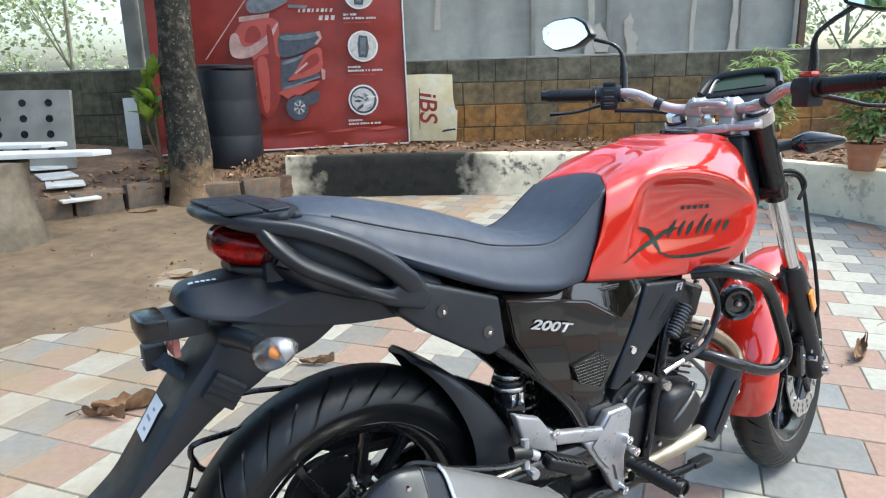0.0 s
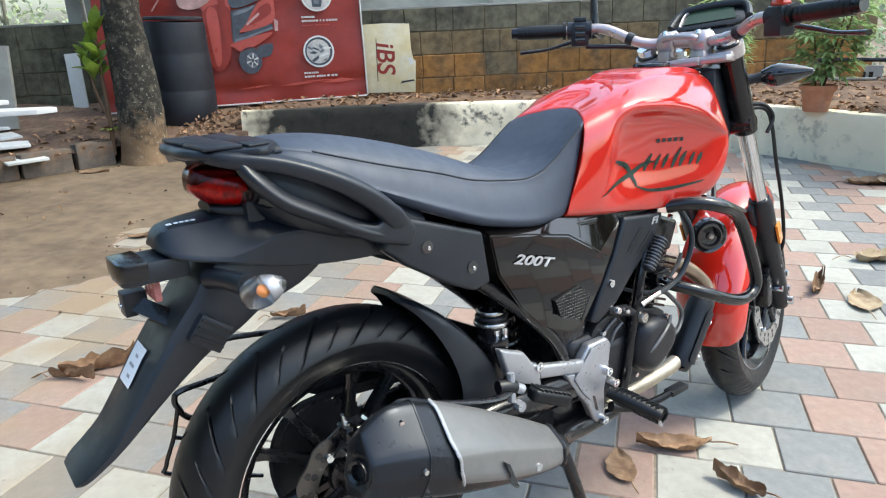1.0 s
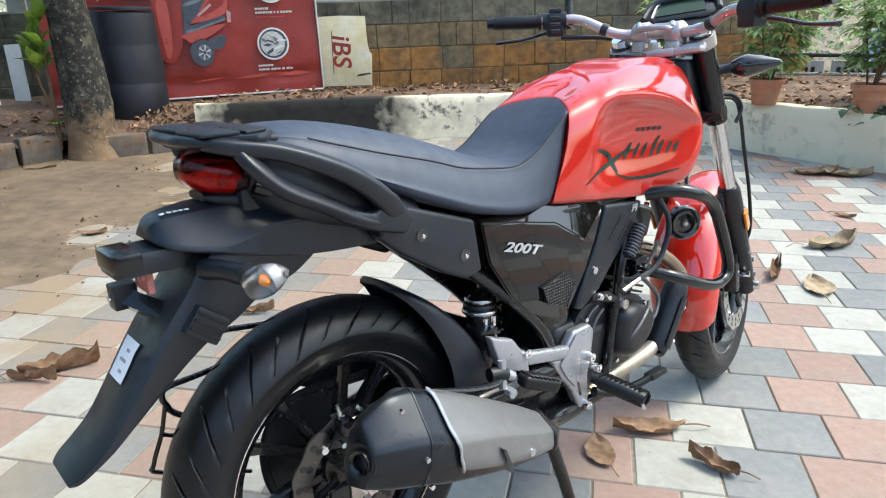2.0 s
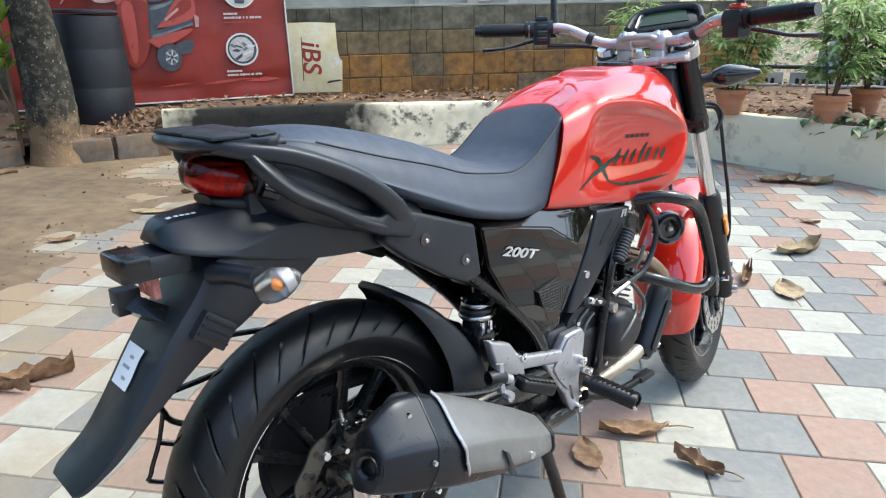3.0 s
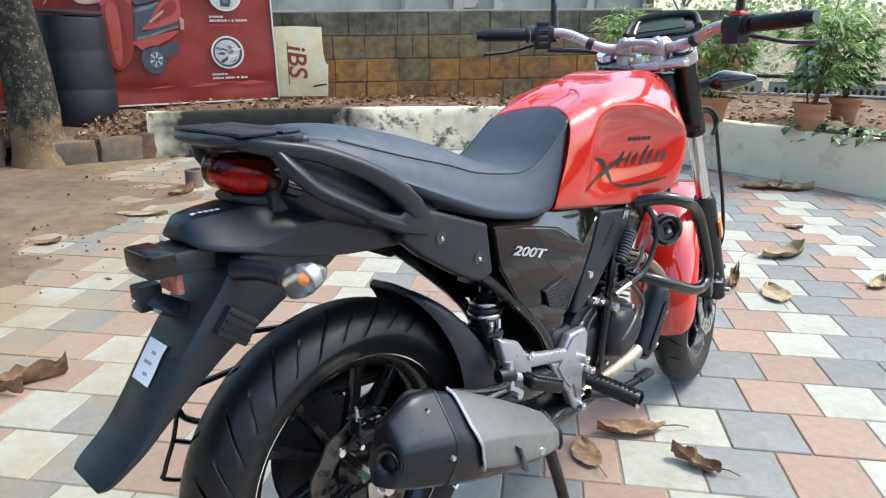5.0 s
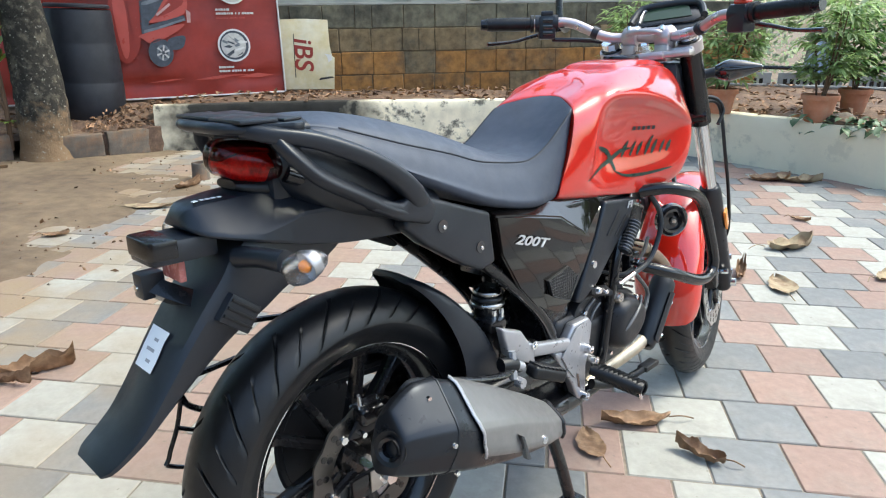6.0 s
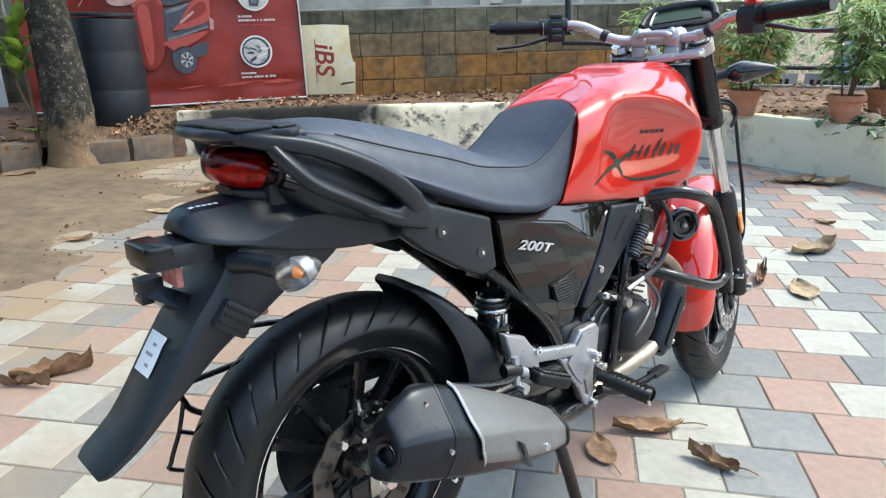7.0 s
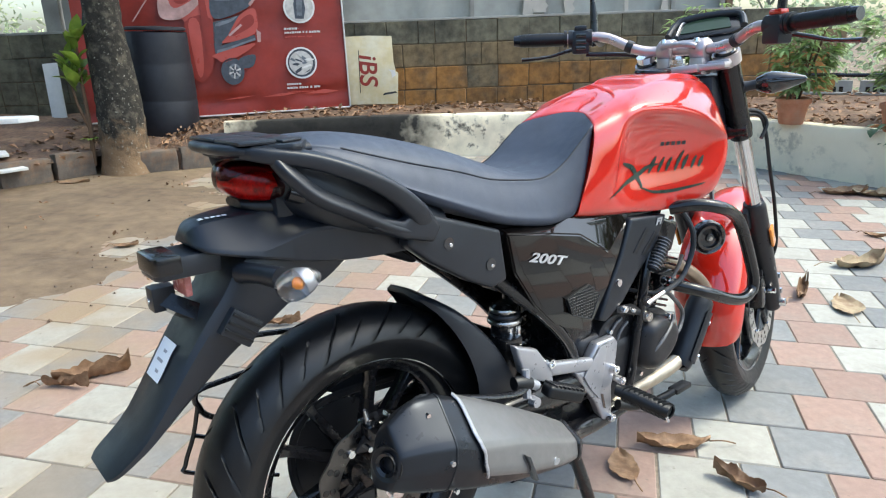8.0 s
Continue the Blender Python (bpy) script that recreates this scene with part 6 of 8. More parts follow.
for s, end, inner, base in ((1, L_END, Vector((0.90, 0.275, 1.085)), Vector((0.955, 0.20, 1.086))), (-1, R_END, Vector((0.966, -0.275, 1.089)), Vector((0.98, -0.20, 1.086)))):
    d = (end - inner).normalized()
    grip = part("grip", tube([along(inner, end, 0.06), along(inner, end, 0.4), along(inner, end, 0.92)], (0.0165, 0.0178, 0.0165), 16, 5), RUBBER, bar, "black ribbed rubber grip")
    for k in range(10):
        part("grip_rib", tube([along(inner, end, 0.14 + 0.075 * k), along(inner, end, 0.165 + 0.075 * k)], 0.0178, 14, 1, smooth=False), RUBBER, grip)
    part("grip_flange", tube([along(inner, end, 0.0), along(inner, end, 0.06)], 0.0225, 16, 2), RUBBER, grip)
    part("bar_end", tube([along(inner, end, 0.92), along(inner, end, 1.05)], (0.0155, 0.0135), 14, 2), BLACK_METAL, grip)
    mid = along(base, inner, 0.62)
    turn = Matrix.Translation(mid) @ Matrix.Rotation(math.atan2(d.y, d.x) - math.pi / 2, 4, "Z")
    sw = part("switchgear", tube([along(base, inner, 0.3), along(base, inner, 0.95)], 0.0225, 14, 2), BLACK_PLASTIC, bar, "black switchgear")
    part("switch_box", moved(block(-0.022, 0.022, -0.022, 0.022, -0.04, 0.02, 0.007, 2), turn), BLACK_PLASTIC, sw)
    for k in range(3):
        part("switch", moved(block(-0.027, -0.02, -0.013, 0.013, -0.03 + 0.016 * k, -0.019 + 0.016 * k, 0.002), turn), BLACK_GLOSS if s > 0 else BLACK_PLASTIC, sw)
    part("switch_top", moved(block(-0.012, 0.012, -0.016, 0.016, 0.02, 0.032, 0.004), turn), BLACK_PLASTIC if s > 0 else RED, sw, "" if s > 0 else "red stop switch")
    fwd = Vector((1, 0.16, 0))
    p0 = along(base, inner, 0.3) + fwd * 0.045 + Vector((0, 0, -0.012))
    part("lever", tube([p0, along(inner, end, 0.2) + fwd * 0.06 + Vector((0, 0, -0.03)), along(inner, end, 0.6) + fwd * 0.055 + Vector((0, 0, -0.044)), along(inner, end, 1.08) + fwd * 0.04 + Vector((0, 0, -0.05))], (0.009, 0.0075, 0.006, 0.0085), 10, 5, 0.7), BLACK_METAL, bar, "black hand lever")
    part("lever_perch", tube([along(base, inner, 0.2), p0], 0.013, 10, 2), BLACK_METAL, bar)
    lowp, hi = (Vector((0.985, 0.115, 1.05)), Vector((0.955, 0.20, 1.086))) if s > 0 else (Vector((1.02, -0.12, 1.055)), Vector((0.985, -0.19, 1.085)))
    part("bar_clip", tube([along(lowp, hi, 0.12), along(lowp, hi, 0.3)], 0.0158, 12, 2), BLACK_PLASTIC, bar)
    if s > 0:
        stem = [(0.975, 0.245, 1.095), (0.975, 0.248, 1.15), (0.97, 0.252, 1.19), (0.955, 0.27, 1.213), (0.925, 0.305, 1.228)]
        mc = Vector((0.905, 0.395, 1.247))
    else:
        stem = [(0.985, -0.245, 1.095), (0.985, -0.247, 1.145), (0.98, -0.249, 1.185), (0.988, -0.27, 1.212), (1.0, -0.33, 1.25)]
        mc = Vector((1.0, -0.42, 1.262))
    mir = part("mirror", tube(stem, (0.0115, 0.0095, 0.0052, 0.005, 0.006), 10, 5), BLACK_METAL, bar, "rear-view mirror on a black stem")
    hx = [(0.1, 0.028), (0.088, -0.012), (0.035, -0.038), (-0.05, -0.034), (-0.1, -0.012), (-0.075, 0.02), (-0.03, 0.04), (0.05, 0.042)]
    hx = [(s * a * 1.3, c * 1.12) for a, c in spline2(hx)]
    mm = Matrix.Translation(mc) @ Matrix.Rotation(radians(-s * 12), 4, "Z") @ Matrix.Rotation(radians(6), 4, "Y")
    part("shell", moved(plate(hx, 0.0, 0.02, 0.006, axis="x"), mm), BLACK_PLASTIC, mir)
    part("glass", moved(plate([(a * 0.92, c * 0.88) for a, c in hx], -0.003, 0.001, 0, axis="x"), mm), MIRROR, mir, "mirror glass")

# instrument, headlamp, front indicators
INST = Matrix.Translation((1.15, -0.02, 1.092)) @ Matrix.Rotation(radians(-80), 4, "Z") @ Matrix.Rotation(radians(-54), 4, "X") @ Matrix.Diagonal((0.82, 1, 0.86, 1))
inst = part("instrument", moved(plate([(-0.115, -0.035), (-0.09, 0.03), (-0.05, 0.05), (0.05, 0.05), (0.1, 0.03), (0.115, -0.03), (0.08, -0.05), (-0.08, -0.05)], -0.012, 0.02, 0.008), INST), BLACK_METAL, steering, "digital instrument in a black housing")
part("lower_cover", moved(plate([(-0.11, -0.03), (0.11, -0.03), (0.09, -0.075), (0.0, -0.085), (-0.09, -0.075)], -0.004, 0.03, 0.008), INST), BLACK_PLASTIC, inst, "black cover under the display")
part("hood", moved(tube([(-0.112, -0.012, -0.034), (-0.09, -0.014, 0.026), (-0.05, -0.016, 0.042), (0.05, -0.016, 0.042), (0.1, -0.014, 0.026), (0.112, -0.012, -0.03)], 0.0105, 10, 4), INST), BLACK_PLASTIC, inst, "black arched instrument hood")
part("silver_trim", moved(tube([(-0.085, -0.0135, -0.036), (-0.074, -0.0135, 0.026), (-0.045, -0.0135, 0.038)], 0.0042, 8, 3), INST), SILVER, inst)
part("display", moved(plate([(-0.075, -0.028), (-0.065, 0.024), (-0.04, 0.034), (0.04, 0.034), (0.065, 0.024), (0.075, -0.028)], -0.0145, -0.0125, 0), INST), SCREEN, inst, "dark green display")
part("wire", tube([(1.04, 0.06, 1.07), (1.02, 0.05, 1.04), (1.03, 0.04, 1.02)], 0.004, 8, 4), BLACK_PLASTIC, inst)
hl = part("headlamp", lathe([(0.0001, 1.09), (0.05, 1.10), (0.08, 1.13), (0.085, 1.19), (0.08, 1.205), (0.0001, 1.22)], 32, "x", (0, 0, 0.90)), BLACK_PLASTIC, steering, "round headlamp in a black bowl")
part("lamp_ring", lathe([(0.076, 1.2), (0.09, 1.2), (0.09, 1.215), (0.076, 1.215)], 32, "x", (0, 0, 0.90), True), CHROME, hl)
for s in (-1, 1):
    part("lamp_bracket", plate([(1.08, 0.98), (1.12, 0.97), (1.17, 0.90), (1.17, 0.86), (1.14, 0.84), (1.11, 0.93)], s * 0.098, s * 0.108, 0.004), SILVER, steering, "alloy headlamp bracket")
    fi = part("front_indicator", tube([(1.13, s * 0.09, 0.935), (1.14, s * 0.12, 0.938), (1.145, s * 0.145, 0.94)], (0.017, 0.012, 0.013), 12, 4), BLACK_PLASTIC, steering, "front turn signal with a pointed black body")
    part("pod", moved(lathe([(0.0001, 0), (0.016, 0.002), (0.026, 0.025), (0.0275, 0.04), (0.02, 0.075), (0.007, 0.112), (0.0001, 0.116)], 20, "x"), Matrix.Translation((1.145, s * 0.135, 0.94)) @ Matrix.Rotation(radians(s * 80), 4, "Z")), BLACK_GLOSS, fi)
part("fork_shroud", block(1.0, 1.1, -0.075, 0.075, 0.80, 0.975, 0.012), BLACK_PLASTIC, steering, "black cover behind the headlamp")
part("loose_cable", tube([(1.12, -0.04, 0.86), (1.19, -0.115, 0.875), (1.22, -0.14, 0.84), (1.2, -0.13, 0.80)], 0.005, 8, 6), RUBBER, steering)
part("brake_hose", tube([(1.12, -0.05, 0.9), (1.16, -0.09, 0.87), (1.205, -0.125, 0.86), (1.225, -0.135, 0.82), (1.245, -0.138, 0.72), (1.30, -0.135, 0.60), (1.34, -0.125, 0.48), (1.33, -0.1, 0.42)], 0.005, 10, 6), RUBBER, steering, "black brake hose")
part("cable", tube([(0.98, 0.24, 1.07), (1.06, 0.1, 1.04), (1.15, 0.0, 0.95), (1.12, -0.02, 0.8), (1.0, -0.06, 0.66)], 0.006, 8, 6), BLACK_PLASTIC, steering)

# horn and crash guard
horn = part("horn", moved(lathe([(0.0001, -0.014), (0.012, -0.014), (0.014, -0.006), (0.03, -0.004), (0.032, -0.012), (0.04, -0.012), (0.042, -0.004), (0.05, -0.008), (0.055, -0.004), (0.056, 0.01), (0.04, 0.03), (0.0001, 0.032)], 32), Matrix.Translation((0.978, -0.113, 0.594)) @ Matrix.Rotation(radians(-35), 4, "Z") @ Matrix.Scale(0.78, 4)), BLACK_GLOSS, bike, "black round horn with ringed face")
part("horn_bolt", moved(lathe([(0.0001, -0.018), (0.007, -0.018), (0.007, -0.012), (0.0001, -0.012)], 8), Matrix.Translation((0.978, -0.113, 0.594)) @ Matrix.Rotation(radians(-35), 4, "Z") @ Matrix.Scale(0.78, 4)), STEEL, horn)
part("mudguard_strip", tube([(0.975, -0.095, 0.688), (1.05, -0.1, 0.662), (1.15, -0.1, 0.622)], (0.008, 0.014, 0.01), 10, 4, 0.6), BLACK_GLOSS, bike, "gloss black strip over the mudguard")
guard = part("crash_guard", tube([(0.79, -0.12, 0.70), (0.82, -0.17, 0.71), (0.865, -0.2, 0.70), (0.925, -0.2, 0.675), (0.965, -0.2, 0.64), (1.017, -0.2, 0.555), (1.05, -0.2, 0.48), (1.02, -0.2, 0.452), (0.95, -0.2, 0.46), (0.85, -0.18, 0.50), (0.80, -0.12, 0.52)], 0.0145, 14, 6), BLACK_METAL, bike, "gloss black tubular crash guard")
part("guard_bar", tube([(0.70, 0.12, 0.70), (0.76, 0.17, 0.715), (0.85, 0.2, 0.70), (0.925, 0.2, 0.675), (0.965, 0.2, 0.64), (1.017, 0.2, 0.555), (1.05, 0.2, 0.48), (1.02, 0.2, 0.452), (0.95, 0.2, 0.46), (0.82, 0.17, 0.51), (0.70, 0.12, 0.55)], 0.0135, 14, 6), BLACK_METAL, guard)

# lettering on the covers
part("model_mark", moved(text_bm("200T", 0.042, 0.0005, 0.25, 0.001), Matrix.Translation((0.361, -0.1366, 0.677)) @ Matrix.Rotation(radians(-3.1), 4, "Z") @ Matrix.Rotation(radians(90), 4, "X") @ Matrix.Rotation(radians(-16), 4, "Z") @ Matrix.Diagonal((1.05, 0.6, 1, 1))), PRINT_SILVER, bike, "silver model lettering")
part("injection_mark", moved(text_bm("FI", 0.03, 0.0005, 0.25, 0.001), Matrix.Translation((0.744, -0.1225, 0.678)) @ Matrix.Rotation(radians(90), 4, "X") @ Matrix.Diagonal((1.0, 0.7, 1, 1))), PRINT_SILVER, bike, "silver lettering")

# ---- tree by the kerb ----
tree = thing("tree", "old tree with rough mottled bark standing at the kerb", "tree", Matrix.Translation((-4.62, 3.37, 0)))
bm = tube([(0.02, -0.03, -0.1), (0.0, 0.0, 0.12), (-0.03, 0.03, 0.6), (-0.08, 0.06, 1.4), (-0.12, 0.1, 2.4), (-0.1, 0.15, 3.6)], (0.255, 0.195, 0.166, 0.152, 0.145, 0.12), 40, 14)
for v in bm.verts:
    v.co += 0.03 * noise.noise_vector(Vector((v.co.x * 5, v.co.y * 5, v.co.z * 1.4))) + 0.012 * noise.noise_vector(v.co * 16)
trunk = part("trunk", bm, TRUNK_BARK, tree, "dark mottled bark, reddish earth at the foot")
rnd = random.Random(5)
tips = []
for k in range(7):
    a = k * 0.9 + 0.3
    p = [(-0.1, 0.15, 3.2 + 0.07 * k)]
    for q in (0.35, 0.7, 1.0):
        p.append((-0.1 + 2.1 * q * math.cos(a) + rnd.uniform(-0.2, 0.2), 0.15 + 2.1 * q * math.sin(a) + rnd.uniform(-0.2, 0.2), 3.3 + 1.7 * q + rnd.uniform(-0.2, 0.3)))
    part("limb", tube(p, (0.08, 0.06, 0.04, 0.02), 8, 4), BARK, tree)
    tips += p[1:]
for a, reach in ((-0.75, 4.6), (-0.45, 5.2), (-0.1, 4.6)):
    p = [(-0.1, 0.15, 3.1)]
    for q in (0.3, 0.6, 0.8, 1.0):
        p.append((-0.1 + reach * q * math.cos(a) + rnd.uniform(-0.2, 0.2), 0.15 + reach * q * math.sin(a) + rnd.uniform(-0.2, 0.2), 3.2 + 2.0 * q + rnd.uniform(-0.2, 0.3)))
    part("limb", tube(p, (0.09, 0.07, 0.05, 0.03, 0.015), 8, 4), BARK, tree)
    tips += p[2:]


def leaf_cloud(centres, count, spread, size, rnd, flat=0.6):
    """Many small folded leaves about the given centres, as one mesh."""
    verts, faces = [], []
    for _ in range(count):
        c = Vector(rnd.choice(centres)) + Vector((rnd.gauss(0, spread), rnd.gauss(0, spread), rnd.gauss(0, spread * flat)))
        d = Vector((rnd.gauss(0, 1), rnd.gauss(0, 1), rnd.gauss(-0.2, 0.6))).normalized()
        u = d.cross(Vector((rnd.gauss(0, 1), rnd.gauss(0, 1), rnd.gauss(0, 1)))).normalized()
        s = size * rnd.uniform(0.6, 1.3)
        w = u * s * 0.28
        up = d.cross(u) * s * 0.1
        b = len(verts)
        verts += [c, c + d * s * 0.5 + w + up, c + d * s, c + d * s * 0.5 - w + up, c + d * s * 0.5]
        faces += [(b, b + 1, b + 4), (b + 1, b + 2, b + 4), (b + 2, b + 3, b + 4), (b + 3, b, b + 4)]
    return verts, faces


def cloud_object(name, data, mat, parent=None):
    me = bpy.data.meshes.new(name)
    me.from_pydata([tuple(v) for v in data[0]], [], data[1])
    me.materials.append(mat)
    ob = new(name, me)
    ob.parent = parent
    return ob


crown = cloud_object("crown", leaf_cloud(tips, 2600, 0.7, 0.18, rnd), LEAF, tree)

cloud_object("leaf_litter", leaf_cloud([(-4.35 + 0.09 * k, 3.62 + 0.075 * k + 0.12 * j, 0.24 + 0.035 * j) for k in range(7) for j in range(4)], 700, 0.06, 0.06, rnd, 0.25), LITTER, bank).location = (0, 0, 0)

# ---- plastic drum beside the tree ----
drum = thing("drum", "dark blue plastic drum with a lid standing on the soil", "drum", Matrix.Translation((-4.65, 3.98, 0.27)) @ Matrix.Rotation(radians(2), 4, "Y"))
part("barrel", rough(lathe([(0.0001, 0), (0.31, 0), (0.325, 0.02), (0.312, 0.3), (0.306, 0.315), (0.304, 0.33), (0.307, 0.345), (0.289, 0.62), (0.284, 0.635), (0.285, 0.65), (0.268, 0.88), (0.258, 0.92), (0.0001, 0.93)], 48, "z"), 0.016, 0.3, 3.0), BARREL, drum)
part("lid", lathe([(0.0001, 0.931), (0.255, 0.931), (0.262, 0.94), (0.26, 0.955), (0.24, 0.965), (0.0001, 0.97)], 48, "z"), BARREL, drum)

# ---- large red advertising board ----
POST = Matrix.Translation((-3.27, 5.21, 0.42)) @ Matrix.Rotation(radians(31), 4, "Z") @ Matrix.Rotation(radians(-4), 4, "X") @ Matrix.Rotation(radians(-1.2), 4, "Y")
poster = thing("advertising_board", "creased red printed advertising board standing on the soil", "signboard", POST)
W0, H0 = -2.52, 2.25
verts, faces = [], []
PX, PZ = 60, 50
for j in range(PZ + 1):
    for i in range(PX + 1):
        x, z = W0 * (1 - i / PX), H0 * j / PZ
        dent = 0.018 * noise.fractal(Vector((x * 1.3, z * 1.6, 2.2)), 1.0, 2.0, 4) + 0.03 * math.exp(-((z - 0.16 - 0.03 * x) / 0.05) ** 2) * (0.4 + noise.noise(Vector((x * 2, 0, 5))))
        verts.append((x, dent, z))
for j in range(PZ):
    for i in range(PX):
        a = j * (PX + 1) + i
        faces.append((a, a + 1, a + PX + 2, a + PX + 1))
me = bpy.data.meshes.new("sheet")
me.from_pydata(verts, [], faces)
me.shade_smooth()
me.materials.append(POSTER_RED)
sheet = new("sheet", me)
sheet.parent = poster
part("backing", block(W0, 0, 0.045, 0.07, 0, H0, 0.003), CONCRETE, poster)
part("edge", block(-0.002, 0.012, -0.02, 0.07, 0, H0, 0.003), POSTER_WHITE, poster, "pale frame edge")
part("edge", block(W0, 0, -0.015, 0.07, -0.014, 0.0, 0.003), POSTER_WHITE, poster)


def on_poster(name, outline, mat, lift=0.045, label=""):
    return part(name, plate(outline, -lift - 0.001, -lift, 0), mat, poster, label)


def disc_outline(cx, cz, r, n=36, sx=1.0):
    return [(cx + sx * r * math.cos(2 * math.pi * k / n), cz + r * math.sin(2 * math.pi * k / n)) for k in range(n)]


for cx, cz in ((-0.46, 0.46), (-0.43, 1.0), (-0.44, 1.52)):
    on_poster("picture_disc", disc_outline(cx, cz, 0.155), POSTER_WHITE, 0.044, "round white picture")
    on_poster("picture_ring", disc_outline(cx, cz, 0.138), POSTER_DARK if cz < 0.6 else POSTER_PAPER, 0.046)
    if cz < 0.6:
        on_poster("picture_body", disc_outline(cx - 0.005, cz, 0.118), POSTER_PAPER, 0.0475)
        for k in range(11):
            a, q = 2.4 * k, 0.03 + 0.007 * k
            r1, r2 = 0.03 + 0.012 * (k % 3), 0.016 + 0.006 * (k % 4)
            on_poster("picture_body", [(cx + q * math.cos(a) + r1 * math.cos(a + b), cz + q * math.sin(a) + r2 * math.sin(b * 1.1)) for b in (0.2, 1.5, 2.9, 4.2, 5.3)], (POSTER_GREY, POSTER_DARK, POSTER_WHITE)[k % 3], 0.049 + 0.0004 * k)
    else:
        on_poster("picture_body", [(cx - 0.05, cz - 0.11), (cx + 0.035, cz - 0.115), (cx + 0.06, cz - 0.02), (cx + 0.05, cz + 0.1), (cx - 0.035, cz + 0.11), (cx - 0.055, cz + 0.02)], POSTER_DARK, 0.048)
        on_poster("picture_body", [(cx - 0.03, cz - 0.08), (cx + 0.02, cz - 0.085), (cx + 0.035, cz + 0.08), (cx - 0.02, cz + 0.085)], POSTER_GREY, 0.05)
    for r, (run, tall) in enumerate(((0.13, 0.02), (0.33, 0.021), (0.27, 0.011))):
        zz = cz - 0.215 - 0.037 * r
        x0 = cx - 0.17
        rr = random.Random(int(cz * 10) + r)
        while x0 < cx - 0.17 + run:
            wl = rr.uniform(0.012, 0.03)
            up_ = rr.uniform(0.0, 0.004)
            on_poster("text_bar", [(x0, zz + up_), (x0 + wl, zz), (x0 + wl + 0.003, zz + tall - up_), (x0 + 0.003, zz + tall)], POSTER_PAPER if r < 2 else POSTER_PALE, 0.046)
            x0 += wl + (0.018 if rr.random() < 0.2 else 0.005)
# product name as plain slanted bars
for k in range(8):
    x0, wl = -1.06 + 0.045 * k, 0.018 + 0.006 * (k % 3)
    on_poster("name_bar", [(x0, 1.345), (x0 + wl, 1.345), (x0 + wl + 0.009, 1.378), (x0 + 0.009, 1.378)], POSTER_PAPER, 0.046)
for k in range(3):
    x0 = -0.86 + 0.06 * k
    on_poster("name_bar", [(x0, 1.265), (x0 + 0.036, 1.265), (x0 + 0.046, 1.31), (x0 + 0.01, 1.31)], POSTER_PAPER, 0.046)
# printed scooter in flat shapes


def blob(points, per=4):
    return [(p.x, p.y) for p in spline([(x, z, 0) for x, z in points], per, True)]


